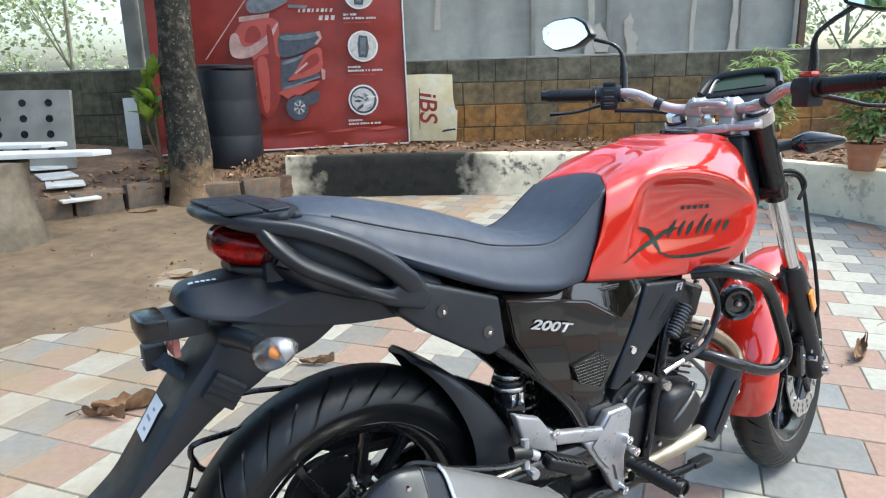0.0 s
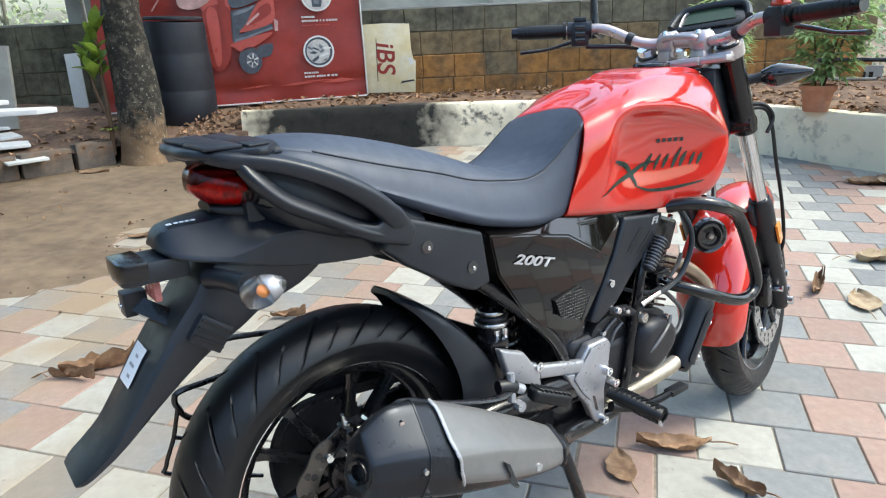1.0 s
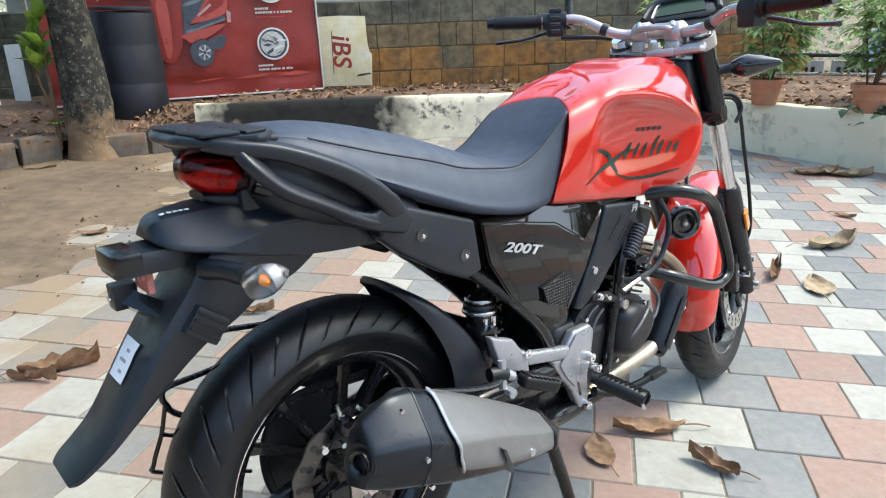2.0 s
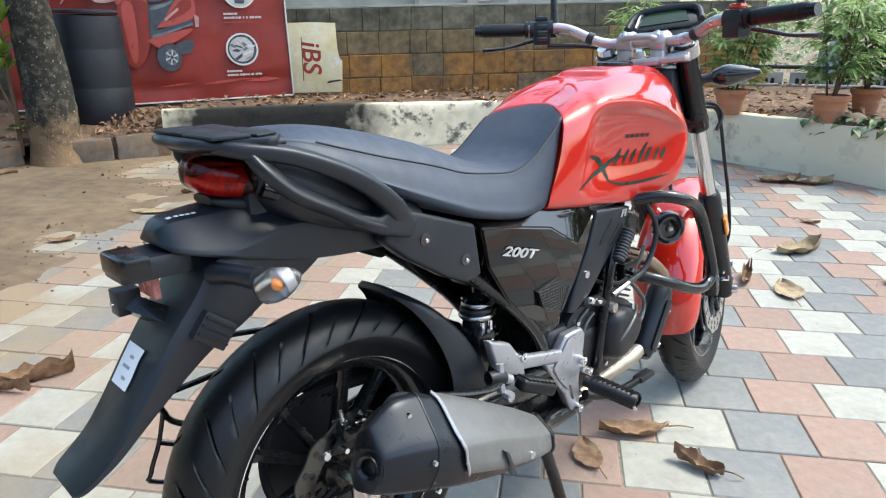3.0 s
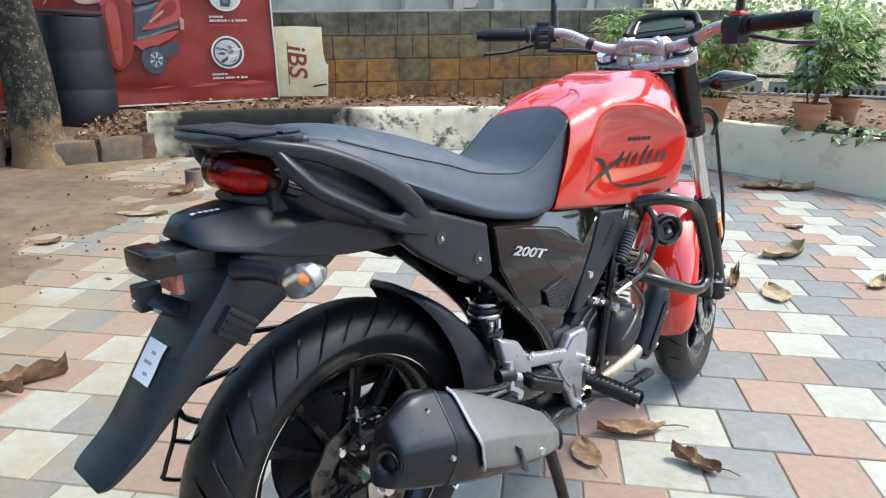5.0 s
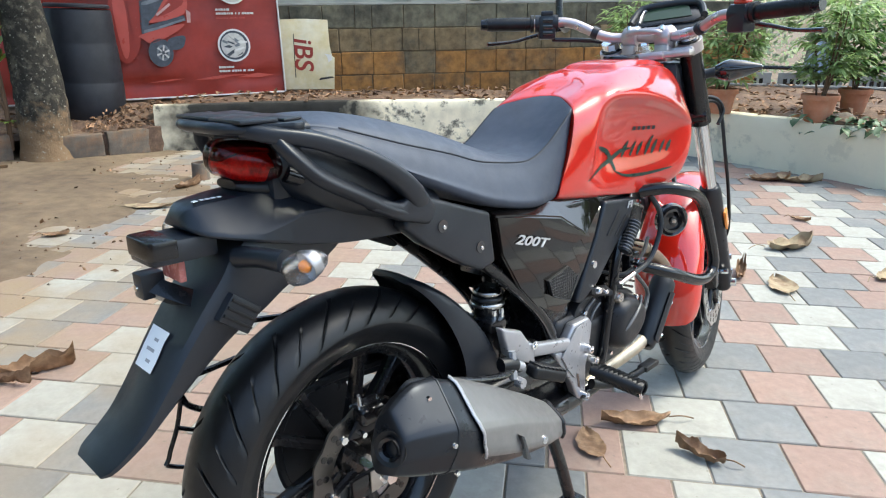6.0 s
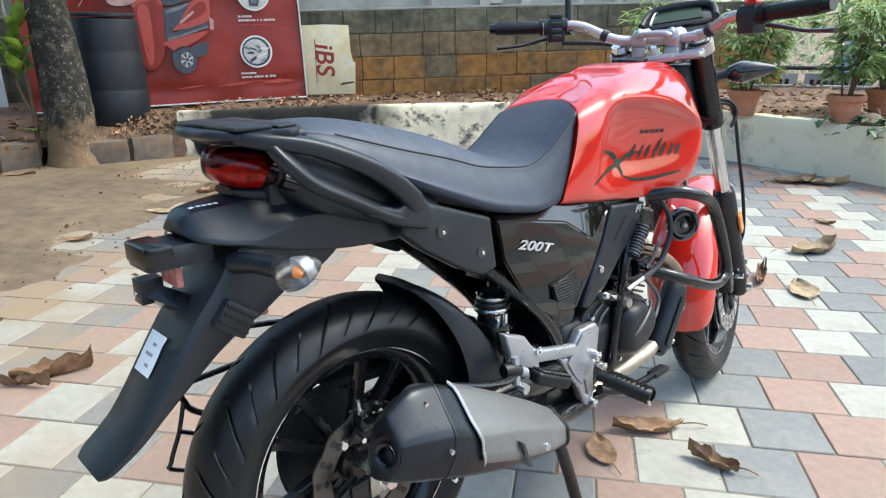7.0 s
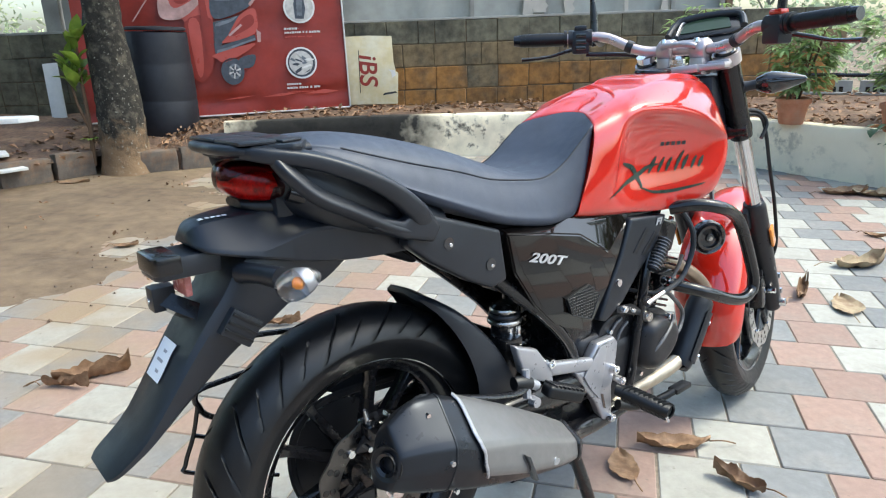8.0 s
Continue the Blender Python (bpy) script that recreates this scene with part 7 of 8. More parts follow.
PRINT = (
    ("print_crease", POSTER_BLUSH, 0.045, 0, [(-1.57, 1.47), (-1.558, 1.47), (-1.985, 0.91), (-2.0, 0.91)]),
    ("print_apron", POSTER_PALE, 0.046, 1, [(-1.61, 1.26), (-1.45, 1.3), (-1.29, 1.28), (-1.26, 1.15), (-1.31, 0.51), (-1.42, 0.44), (-1.53, 0.89), (-1.62, 0.92), (-1.74, 1.0), (-1.69, 1.16)]),
    ("print_leg", POSTER_RED, 0.048, 1, [(-1.53, 0.89), (-1.28, 0.91), (-1.31, 0.49), (-1.45, 0.32), (-1.55, 0.5)]),
    ("print_leg", POSTER_PALE, 0.05, 1, [(-1.5, 0.87), (-1.4, 0.88), (-1.41, 0.45), (-1.47, 0.4)]),
    ("print_screen", POSTER_GREY, 0.048, 1, [(-1.52, 1.47), (-1.15, 1.47), (-1.34, 1.36), (-1.53, 1.35)]),
    ("print_band", POSTER_BLUSH, 0.05, 0, [(-1.64, 1.31), (-1.34, 1.34), (-1.35, 1.30), (-1.64, 1.26)]),
    ("print_fender", POSTER_BLUSH, 0.05, 1, [(-1.74, 1.12), (-1.67, 1.15), (-1.61, 1.02), (-1.41, 1.11), (-1.27, 1.25), (-1.29, 1.18), (-1.39, 1.04), (-1.57, 0.92), (-1.74, 0.94)]),
    ("print_strip", POSTER_BLUSH, 0.05, 0, [(-1.59, 0.72), (-1.52, 0.67), (-1.56, 0.42), (-1.59, 0.5)]),
    ("print_seat", POSTER_DARK, 0.048, 1, [(-1.26, 1.13), (-1.06, 1.14), (-0.89, 1.16), (-0.87, 1.1), (-0.94, 1.0), (-1.25, 0.91)]),
    ("print_seat", POSTER_GREY, 0.05, 1, [(-1.24, 1.12), (-1.06, 1.13), (-0.9, 1.15), (-0.9, 1.11), (-1.05, 1.08), (-1.22, 1.08)]),
    ("print_rail", POSTER_BLUSH, 0.052, 0, [(-0.9, 1.15), (-0.86, 1.16), (-0.84, 1.09), (-0.9, 1.02), (-0.92, 1.04), (-0.87, 1.09)]),
    ("print_board", POSTER_DARK, 0.048, 0, [(-1.27, 0.88), (-1.01, 0.94), (-1.14, 0.76), (-1.22, 0.66), (-0.89, 0.75), (-0.88, 0.7), (-1.15, 0.62), (-1.28, 0.57), (-1.29, 0.64)]),
    ("print_board", POSTER_GREY, 0.05, 0, [(-1.26, 0.62), (-1.16, 0.64), (-0.89, 0.72), (-0.89, 0.70), (-1.15, 0.62), (-1.27, 0.59)]),
    ("print_side", POSTER_PALE, 0.05, 1, [(-1.01, 0.94), (-0.88, 1.0), (-0.85, 0.93), (-0.89, 0.76), (-1.2, 0.68), (-1.14, 0.76)]),
    ("print_side", POSTER_RED, 0.052, 1, [(-1.0, 0.9), (-0.9, 0.94), (-0.9, 0.84), (-1.12, 0.74)]),
    ("print_glint", POSTER_BLUSH, 0.054, 0, [(-1.13, 0.74), (-1.0, 0.84), (-1.01, 0.86), (-1.14, 0.76)]),
    ("print_belly", POSTER_PALE, 0.05, 1, [(-1.29, 0.58), (-0.92, 0.67), (-0.96, 0.61), (-1.19, 0.5), (-1.28, 0.54)]),
    ("print_silencer", POSTER_DARK, 0.052, 1, [(-1.06, 0.53), (-0.91, 0.56), (-0.94, 0.45), (-1.05, 0.44)]),
    ("print_tail", POSTER_BLUSH, 0.052, 0, [(-0.87, 0.8), (-0.83, 0.77), (-0.84, 0.68), (-0.87, 0.68)]),
    ("print_grip", POSTER_GREY, 0.05, 0, [(-1.15, 1.42), (-0.96, 1.41), (-0.98, 1.38), (-1.15, 1.39)]),
)
for nm, mt, lift, soft_, line in PRINT:
    on_poster(nm, blob(line) if soft_ else line, mt, lift)
on_poster("print_wheel", disc_outline(-1.14, 0.41, 0.13, 28, 0.85), POSTER_DARK, 0.05)
on_poster("print_wheel", disc_outline(-1.12, 0.41, 0.075, 24, 0.8), POSTER_GREY, 0.052)
on_poster("print_wheel", disc_outline(-1.12, 0.41, 0.05, 24, 0.8), POSTER_DARK, 0.054)
for k in range(6):
    a = 1.05 * k + 0.3
    on_poster("print_spoke", [(-1.12 + 0.06 * math.cos(a + b) * r, 0.41 + 0.07 * math.sin(a + b) * r) for r, b in ((0.25, -0.4), (1.0, -0.14), (1.0, 0.14), (0.25, 0.4))], POSTER_PAPER, 0.056)
on_poster("print_side", blob([(-1.24, 0.84), (-1.1, 0.88), (-1.04, 0.93), (-1.12, 0.9), (-1.24, 0.87)]), POSTER_GREY, 0.05)
on_poster("print_leg", blob([(-1.38, 1.2), (-1.33, 1.18), (-1.31, 0.8), (-1.35, 0.5), (-1.37, 0.8)]), POSTER_RED, 0.052)
on_poster("print_leg", blob([(-1.56, 1.2), (-1.48, 1.22), (-1.44, 1.12), (-1.52, 1.06), (-1.6, 1.08)]), POSTER_RED, 0.0485)
# glints on the bottom fold, painted as paler red slivers
for k in range(3):
    on_poster("fold_glint", [(-1.3 + 0.42 * k, 0.135 + 0.01 * k), (-1.1 + 0.42 * k, 0.16 + 0.015 * k), (-0.95 + 0.42 * k, 0.165), (-1.1 + 0.42 * k, 0.145)], POSTER_PALE, 0.05)

# ---- cream board with three letters ----
board = thing("small_board", "torn cream-yellow printed board leaning against the wall", "signboard", Matrix.Translation((-2.83, 5.5, 0.42)) @ Matrix.Rotation(radians(20), 4, "Z") @ Matrix.Rotation(radians(-5), 4, "X"))
part("sheet", plate([(-0.56, 0.0), (0.0, 0.0), (0.015, 0.32), (-0.01, 0.34), (-0.03, 0.44), (-0.04, 0.70), (-0.3, 0.71), (-0.55, 0.7)], 0, 0.012, 0.002), BOARD_YELLOW, board)
part("letters", moved(text_bm("iBS", 0.265, 0.0006, 0.15, 0.004), Matrix.Translation((-0.31, -0.002, 0.36)) @ Matrix.Rotation(radians(90), 4, "X") @ Matrix.Rotation(radians(-90), 4, "Z")), POSTER_RED, board, "red letters with a dark outline")
part("text_bar", plate([(-0.40, 0.12), (-0.392, 0.12), (-0.392, 0.56), (-0.40, 0.56)], -0.002, -0.0005, 0), PRINT_BLACK, board)
part("tear", plate([(-0.16, 0.09), (0.0, 0.115), (-0.02, 0.13), (-0.14, 0.115)], -0.002, -0.0005, 0), PRINT_BLACK, board)
part("tear", plate([(-0.09, 0.36), (-0.02, 0.35), (-0.01, 0.30), (-0.05, 0.27), (-0.06, 0.33)], -0.002, -0.0005, 0), POSTER_WHITE, board)

# ---- sheet fence above the wall, column and posts ----
fence = thing("sheet_fence", "weathered grey sheet screen with torn pale patches above the wall", "fence", WALL @ Matrix.Translation((0, 0.1, 0.5)))
verts, faces = [], []
FX, FZ = 150, 24
for j in range(FZ + 1):
    for i in range(FX + 1):
        x, z = -3.95 + 7.1 * i / FX, 2.2 * j / FZ
        verts.append((x, 0.02 * noise.fractal(Vector((x * 2.2, 0.3, z * 0.7)), 1.0, 2.0, 4) + 0.012 * math.sin(x * 9 + noise.noise(Vector((x, 0, 0))) * 3), z))
for j in range(FZ):
    for i in range(FX):
        a = j * (FX + 1) + i
        faces.append((a, a + 1, a + FX + 2, a + FX + 1))
me = bpy.data.meshes.new("panel")
me.from_pydata(verts, [], faces)
me.shade_smooth()
me.materials.append(TARP)
ob = new("panel", me)
ob.parent = fence
rnd = random.Random(11)
for x, z, w, h in ((0.9, 0.0, 0.1, 1.7), (1.0, 0.02, 0.16, 0.3), (1.32, 0.0, 0.13, 0.42), (2.0, 0.0, 0.05, 1.9), (2.42, 0.0, 0.07, 1.2), (-0.7, 0.3, 0.06, 1.5), (-3.4, 0.1, 0.1, 1.2)):
    steps = 9
    edge_l = [(x + w * rnd.uniform(-0.25, 0.25) + 0.05 * h * (j / steps), z + h * j / steps) for j in range(steps)]
    edge_r = [(x + w * rnd.uniform(0.7, 1.2) * (1 - 0.75 * (j / steps) ** 2) + 0.05 * h * (j / steps), z + h * j / steps) for j in range(steps)]
    pts = edge_l + [(x + w * 0.3 + 0.05 * h, z + h)] + edge_r[::-1]
    part("torn_patch", plate(pts, -0.065, -0.06, 0), TARP_TORN, fence, "torn pale patch")
for x in (-2.2, -1.15, 0.35, 1.15, 2.55, 3.1):
    part("batten", rough(block(x - 0.025, x + 0.025, -0.06, -0.04, 0.0, 2.2, 0.003), 0.004, 0.3, x), CONCRETE, fence)
part("fence_post", block(-4.12, -3.96, -0.05, 0.1, -0.2, 2.3, 0.006), CONCRETE, fence, "grey post")
part("fence_post", block(3.15, 3.22, -0.05, 0.03, 0, 2.3, 0.006), KERB, fence)
part("rust_pole", tube([(-3.02, -0.35, -0.9), (-3.05, -0.3, 0.4), (-3.1, -0.25, 2.0)], 0.03, 10, 3), STEM, fence, "rusty brown pole")
part("rust_pole", tube([(-2.92, -0.4, -0.9), (-2.94, -0.35, 0.4), (-2.95, -0.3, 2.0)], 0.035, 10, 3), BARK, fence)

# ---- stone table with two slabs ----
table = thing("stone_table", "white stone slabs laid on a rough concrete pedestal", "table", Matrix.Translation((-4.98, 1.62, 0)) @ Matrix.Rotation(radians(22), 4, "Z"))
part("pedestal", rough(lathe([(0.0001, -0.02), (0.42, -0.02), (0.36, 0.2), (0.33, 0.45), (0.34, 0.58), (0.0001, 0.585)], 32, "z"), 0.02, 0.25), EARTHY, table, "round rough concrete pedestal")
part("slab", rough(plate([(-0.9, -0.3), (0.78, 0.1), (0.86, 0.22), (0.8, 0.27), (-0.9, 0.16)], 0.60, 0.635, 0.006, axis="z"), 0.003, 0.2), WHITE_STONE, table, "white stone slab")
part("slab", rough(plate([(-0.9, 0.12), (0.30, 0.36), (0.42, 0.50), (0.36, 0.56), (-0.9, 0.5)], 0.638, 0.668, 0.006, axis="z"), 0.003, 0.2, 4), WHITE_STONE, table, "white stone slab")

# ---- perforated concrete slab leaning on the wall ----
SL = Matrix.Translation((-6.33, 3.15, 0.29)) @ Matrix.Rotation(radians(22), 4, "Z") @ Matrix.Rotation(radians(-8), 4, "X")
slab = thing("perforated_slab", "grey concrete slab with round holes leaning upright", "slab", SL)
part("plate", rough(block(-0.75, 0.42, 0, 0.05, 0, 0.74, 0.008), 0.003, 0.2), CONCRETE, slab)
for ix in range(4):
    for iz in range(4):
        part("hole", lathe([(0.0001, -0.004), (0.035, -0.004), (0.036, 0.004), (0.0001, 0.004)], 20, centre=(0.215 - 0.245 * ix, 0, 0.18 + 0.147 * iz)), BLACK_METAL, slab)

# ---- white stepping slabs and plank ----
for k in range(5):
    q = k / 4
    o = solid("stepping_slab", rough(block(-0.2, 0.2, -0.15, 0.15, 0, 0.022, 0.005), 0.006, 0.12, k), WHITE_STONE, "white stone stepping slab set in the soil", "slab", "stepping slabs")
    x, y_ = -5.22 - 1.3 * q, 2.63 + 0.8 * q
    o.matrix_world = Matrix.Translation((x, y_, bed_z(x, y_) + 0.001)) @ Matrix.Rotation(radians(146 + (6, -5, 3, -4, 5)[k]), 4, "Z")
plank = solid("plank", rough(block(-0.07, 0.07, 0, 0.02, 0, 0.66, 0.003), 0.004, 0.2), WHITE_STONE, "narrow white board leaning against the wall", "board")
plank.matrix_world = Matrix.Translation((-5.99, 4.15, 0.27)) @ Matrix.Rotation(radians(25), 4, "Z") @ Matrix.Rotation(radians(-10), 4, "X") @ Matrix.Rotation(radians(-4), 4, "Y")

# ---- plants ----


def leaf_blade(base, direction, length, width, droop, up=Vector((0, 0, 1)), seg=5):
    d = direction.normalized()
    side = d.cross(up).normalized()
    verts, faces = [], []
    for k in range(seg + 1):
        t = k / seg
        p = base + d * length * t + Vector((0, 0, -droop * length * t * t))
        w = width * math.sin(math.pi * min(t * 0.93 + 0.06, 1)) * (1 - 0.25 * t)
        lift = Vector((0, 0, w * 0.35))
        verts += [p - side * w + lift, p, p + side * w + lift]
    for k in range(seg):
        a = 3 * k
        faces += [(a, a + 1, a + 4, a + 3), (a + 1, a + 2, a + 5, a + 4)]
    return verts, faces


def leafy(name, leaves, mat, parent):
    V, F = [], []
    for v, f in leaves:
        b = len(V)
        V += v
        F += [tuple(i + b for i in q) for q in f]
    ob = cloud_object(name, (V, F), mat, parent)
    ob.data.shade_smooth()
    return ob


croton = thing("shrub", "young shrub with broad lime-green leaves by the tree", "shrub", Matrix.Translation((-4.86, 3.245, 0.09)))
part("stem", tube([(0, 0, 0), (0.01, 0.01, 0.35), (-0.02, 0.03, 0.75), (0.02, 0.0, 1.05)], (0.022, 0.018, 0.014, 0.008), 8, 5), STEM, croton)
part("stem", tube([(0.01, 0.01, 0.3), (-0.06, -0.02, 0.55), (-0.1, -0.02, 0.85)], (0.014, 0.011, 0.007), 8, 5), STEM, croton)
rnd = random.Random(3)
lv = []
for k in range(44):
    t = rnd.random()
    stem2 = rnd.random() < 0.4
    b = Vector((-0.06 * t - 0.04, -0.02, 0.62 + 0.28 * t)) if stem2 else Vector((-0.01, 0.02, 0.66 + 0.42 * t))
    a = rnd.uniform(0, 6.28)
    lv.append(leaf_blade(b, Vector((math.cos(a), math.sin(a), rnd.uniform(0.5, 1.9))), rnd.uniform(0.16, 0.25), rnd.uniform(0.045, 0.06), rnd.uniform(0, 0.4)))
for k in range(9):
    a = rnd.uniform(0, 6.28)
    lv.append(leaf_blade(Vector((0.0, 0, 0.22)), Vector((math.cos(a), math.sin(a), 0.5)), 0.1, 0.02, 0.4))
leafy("leaves", lv, LEAF_LIME, croton)


def potted(x, y, z, r, h, plant_h, seed, mat, label, spread=1.0):
    p = thing("potted_plant", label, "potted plant", Matrix.Translation((x, y, z)), "potted plants")
    pot = part("pot", lathe([(0.0001, 0), (r * 0.68, 0), (r * 0.72, 0.01), (r * 0.82, h * 0.45), (r * 0.84, h * 0.46), (r * 0.83, h * 0.48), (r * 0.93, h * 0.8), (r * 1.04, h * 0.81), (r * 1.06, h * 0.97), (r * 1.02, h), (r * 0.92, h), (r * 0.9, h * 0.9), (0.0001, h * 0.88)], 40, "z"), TERRACOTTA, p, "terracotta pot with a thick rim")
    part("soil", lathe([(0.0001, h * 0.885), (r * 0.9, h * 0.885), (r * 0.9, h * 0.9), (0.0001, h * 0.92)], 24, "z"), SOIL, pot)
    rr = random.Random(seed)
    leaves = []
    for k in range(5):
        a = rr.uniform(0, 6.28)
        top = Vector((0.13 * spread * math.cos(a), 0.13 * spread * math.sin(a), h + plant_h * rr.uniform(0.75, 1.0)))
        base = Vector((0.03 * math.cos(a), 0.03 * math.sin(a), h * 0.88))
        part("stem", tube([base, base.lerp(top, 0.5) + Vector((0.01, 0, 0)), top], (0.008, 0.006, 0.003), 6, 4), STEM, p)
        for j in range(38):
            t = rr.uniform(0.1, 1.0)
            c = base.lerp(top, t)
            b = rr.uniform(0, 6.28)
            ray = Vector((math.cos(b), math.sin(b), rr.uniform(0.0, 0.7)))
            stalk = c + ray * rr.uniform(0.05, 0.14) * spread
            for q in range(5):
                e = b + (q - 2) * 0.55
                leaves.append(leaf_blade(stalk, Vector((math.cos(e), math.sin(e), rr.uniform(-0.2, 0.45))), rr.uniform(0.09, 0.15) * (1 - 0.12 * abs(q - 2)), 0.0165, rr.uniform(0.1, 0.6), seg=3))
    leafy("leaves", leaves, mat, p)
    return p


POT = "bushy green narrow-leaved plant in a terracotta pot on the raised bed"
potted(1.42, 3.83, 0.392, 0.125, 0.20, 0.72, 1, LEAF_PALE, POT, 1.25)
potted(0.82, 4.28, 0.39, 0.125, 0.20, 0.62, 2, LEAF_PALE, POT, 1.4)
potted(1.9, 4.45, 0.39, 0.12, 0.2, 0.66, 3, LEAF, POT, 1.4)
potted(0.2, 5.3, 0.39, 0.13, 0.2, 0.72, 4, LEAF_PALE, POT, 1.5)
potted(2.75, 4.1, 0.39, 0.16, 0.26, 0.6, 6, LEAF, POT, 1.4)

# creeping ivy over the wall top
rnd = random.Random(8)
lv = []
ivy = thing("ivy", "creeping ivy trailing over the retaining wall edge", "creeper", Matrix.Translation((1.75, 3.45, 0.38)))
for k in range(240):
    t = rnd.random()
    b = Vector((-0.42 + 1.0 * t + rnd.uniform(-0.1, 0.1), 0.42 - 1.05 * t + rnd.uniform(-0.1, 0.14), rnd.uniform(0.0, 0.08) - (0.10 * rnd.random() if rnd.random() < 0.35 else 0)))
    a = rnd.uniform(0, 6.28)
    lv.append(leaf_blade(b, Vector((math.cos(a), math.sin(a), rnd.uniform(-0.3, 0.3))), rnd.uniform(0.06, 0.1), 0.032, 0.4, seg=3))
leafy("leaves", lv, LEAF_IVY, ivy)
part("vine", tube([(-0.45, 0.45, 0.01), (-0.1, 0.1, 0.03), (0.3, -0.35, 0.02), (0.6, -0.7, 0.02)], 0.005, 6, 5), STEM, ivy)
stone = solid("stone", rough(lathe([(0.0001, -0.03), (0.09, -0.02), (0.11, 0.02), (0.07, 0.055), (0.0001, 0.06)], 16, "z"), 0.03, 0.1), KERB, "pale brown stone on the bed edge", "stone")
stone.matrix_world = Matrix.Translation((1.56, 3.72, 0.405))

# ---- leaf litter on the bed ----
rnd = random.Random(21)
spots = []
while len(spots) < 900:
    v = rnd.choice(BED)
    if -5.6 < v.x < 2.8:
        spots.append((v.x + rnd.uniform(-0.12, 0.12), v.y + rnd.uniform(-0.08, 0.08), v.z + 0.02))
verts, faces = [], []
for c in spots:
    for _ in range(2):
        d1 = Vector((rnd.gauss(0, 1), rnd.gauss(0, 1), rnd.gauss(0, 0.25))).normalized()
        s = rnd.uniform(0.03, 0.09)
        u = d1.cross(Vector((0, 0, 1))).normalized() * s * 0.3
        c0 = Vector(c) + Vector((rnd.uniform(-0.06, 0.06), rnd.uniform(-0.06, 0.06), 0))
        b = len(verts)
        lift = Vector((0, 0, s * rnd.uniform(0.05, 0.35)))
        verts += [c0, c0 + d1 * s * 0.5 + u + lift, c0 + d1 * s, c0 + d1 * s * 0.5 - u + lift, c0 + d1 * s * 0.5]
        faces += [(b, b + 1, b + 4), (b + 1, b + 2, b + 4), (b + 2, b + 3, b + 4), (b + 3, b, b + 4)]
litter = tagged(cloud_object("leaf_litter", (verts, faces), LITTER), "scattered dry brown leaf litter on the soil", "leaf litter", kind="stuff")

# ---- dry leaves on the paving ----


def dry_leaf(x, y, length, width, turn, curl, mat, label, seed):
    rr = random.Random(seed)
    nl, nw = 20, 8
    verts, faces = [], []
    for i in range(nl + 1):
        t = i / nl
        w = width * math.sin(math.pi * min(t * 0.96 + 0.03, 1)) ** 0.7 * (1 - 0.25 * t)
        for k in range(nw + 1):
            s = -1 + 2 * k / nw
            ragged = 1 + 0.16 * noise.noise(Vector((t * 9, math.copysign(3, s), seed * 1.3))) * abs(s)
            bow = 0.1 * length * math.sin(2.2 * t + seed)
            z = curl * length * (0.2 * s * s * (0.4 + t) + 0.12 * (2 * t - 1) ** 2 + 0.15 * noise.noise(Vector((t * 4, s * 2, seed))) + 0.07 * noise.noise(Vector((t * 11, s * 5, seed + 4))))
            verts.append((length * (t - 0.5), bow + w * s * ragged * (1 - 0.45 * curl * abs(s)), max(z, 0.0) + 0.003 + 0.004 * (0.5 + noise.noise(Vector((t * 13, s * 6, seed + 9))))))
    for i in range(nl):
        for k in range(nw):
            a = i * (nw + 1) + k
            faces.append((a, a + 1, a + nw + 2, a + nw + 1))
    leaf = thing("dry_leaf", label, "fallen leaf", Matrix.Translation((x, y, 0)) @ Matrix.Rotation(radians(turn), 4, "Z"), "fallen leaves")
    me = bpy.data.meshes.new("blade")
    me.from_pydata(verts, [], faces)
    me.shade_smooth()
    me.materials.append(mat)
    blade = new("blade", me)
    blade.parent = leaf
    part("stalk", tube([(-length * 0.5, 0, 0.012), (-length * 0.66, 0.01, 0.02), (-length * 0.85, 0.0, 0.006)], 0.0022, 5, 3), mat, leaf)
    return leaf


BROWN = "curled dry brown leaf fallen on the pavers"
for k, (x, y_, ln, wd, tn, cu, pale) in enumerate(((-0.27, 0.05, 0.20, 0.045, 190, 0.5, 0), (-0.39, -0.09, 0.13, 0.05, 110, 0.25, 0), (-0.12, -0.1, 0.13, 0.045, 160, 0.9, 0), (0.46, 1.23, 0.2, 0.08, 95, 0.3, 1), (0.68, 1.84, 0.26, 0.1, 20, 0.75, 2), (0.33, 1.36, 0.2, 0.045, 60, 1.0, 0), (-2.14, 0.02, 0.24, 0.055, 30, 0.9, 0), (-2.18, -0.06, 0.17, 0.02, 10, 0.9, 0), (-1.72, 0.58, 0.14, 0.03, 30, 0.9, 0), (1.06, 3.54, 0.3, 0.12, 20, 0.5, 0), (1.25, 3.5, 0.3, 0.1, -10, 0.6, 2), (0.97, 1.44, 0.16, 0.05, 40, 0.5, 2), (-4.78, 2.9, 0.24, 0.1, 10, 0.3, 0), (0.91, 2.38, 0.11, 0.04, -40, 0.6, 0), (-2.98, 2.58, 0.2, 0.05, 70, 0.9, 0), (-2.95, 2.05, 0.3, 0.07, 20, 0.2, 2), (-3.11, 1.42, 0.13, 0.05, 30, 0.5, 0), (-2.5, 3.4, 0.2, 0.08, 0, 0.4, 0))):
    dry_leaf(x, y_, ln, wd, tn, cu, (DRY_LEAF, DRY_PALE, DRY_PALE)[pale], "flat pale yellow dry leaf on the pavers" if pale == 1 else BROWN, k)
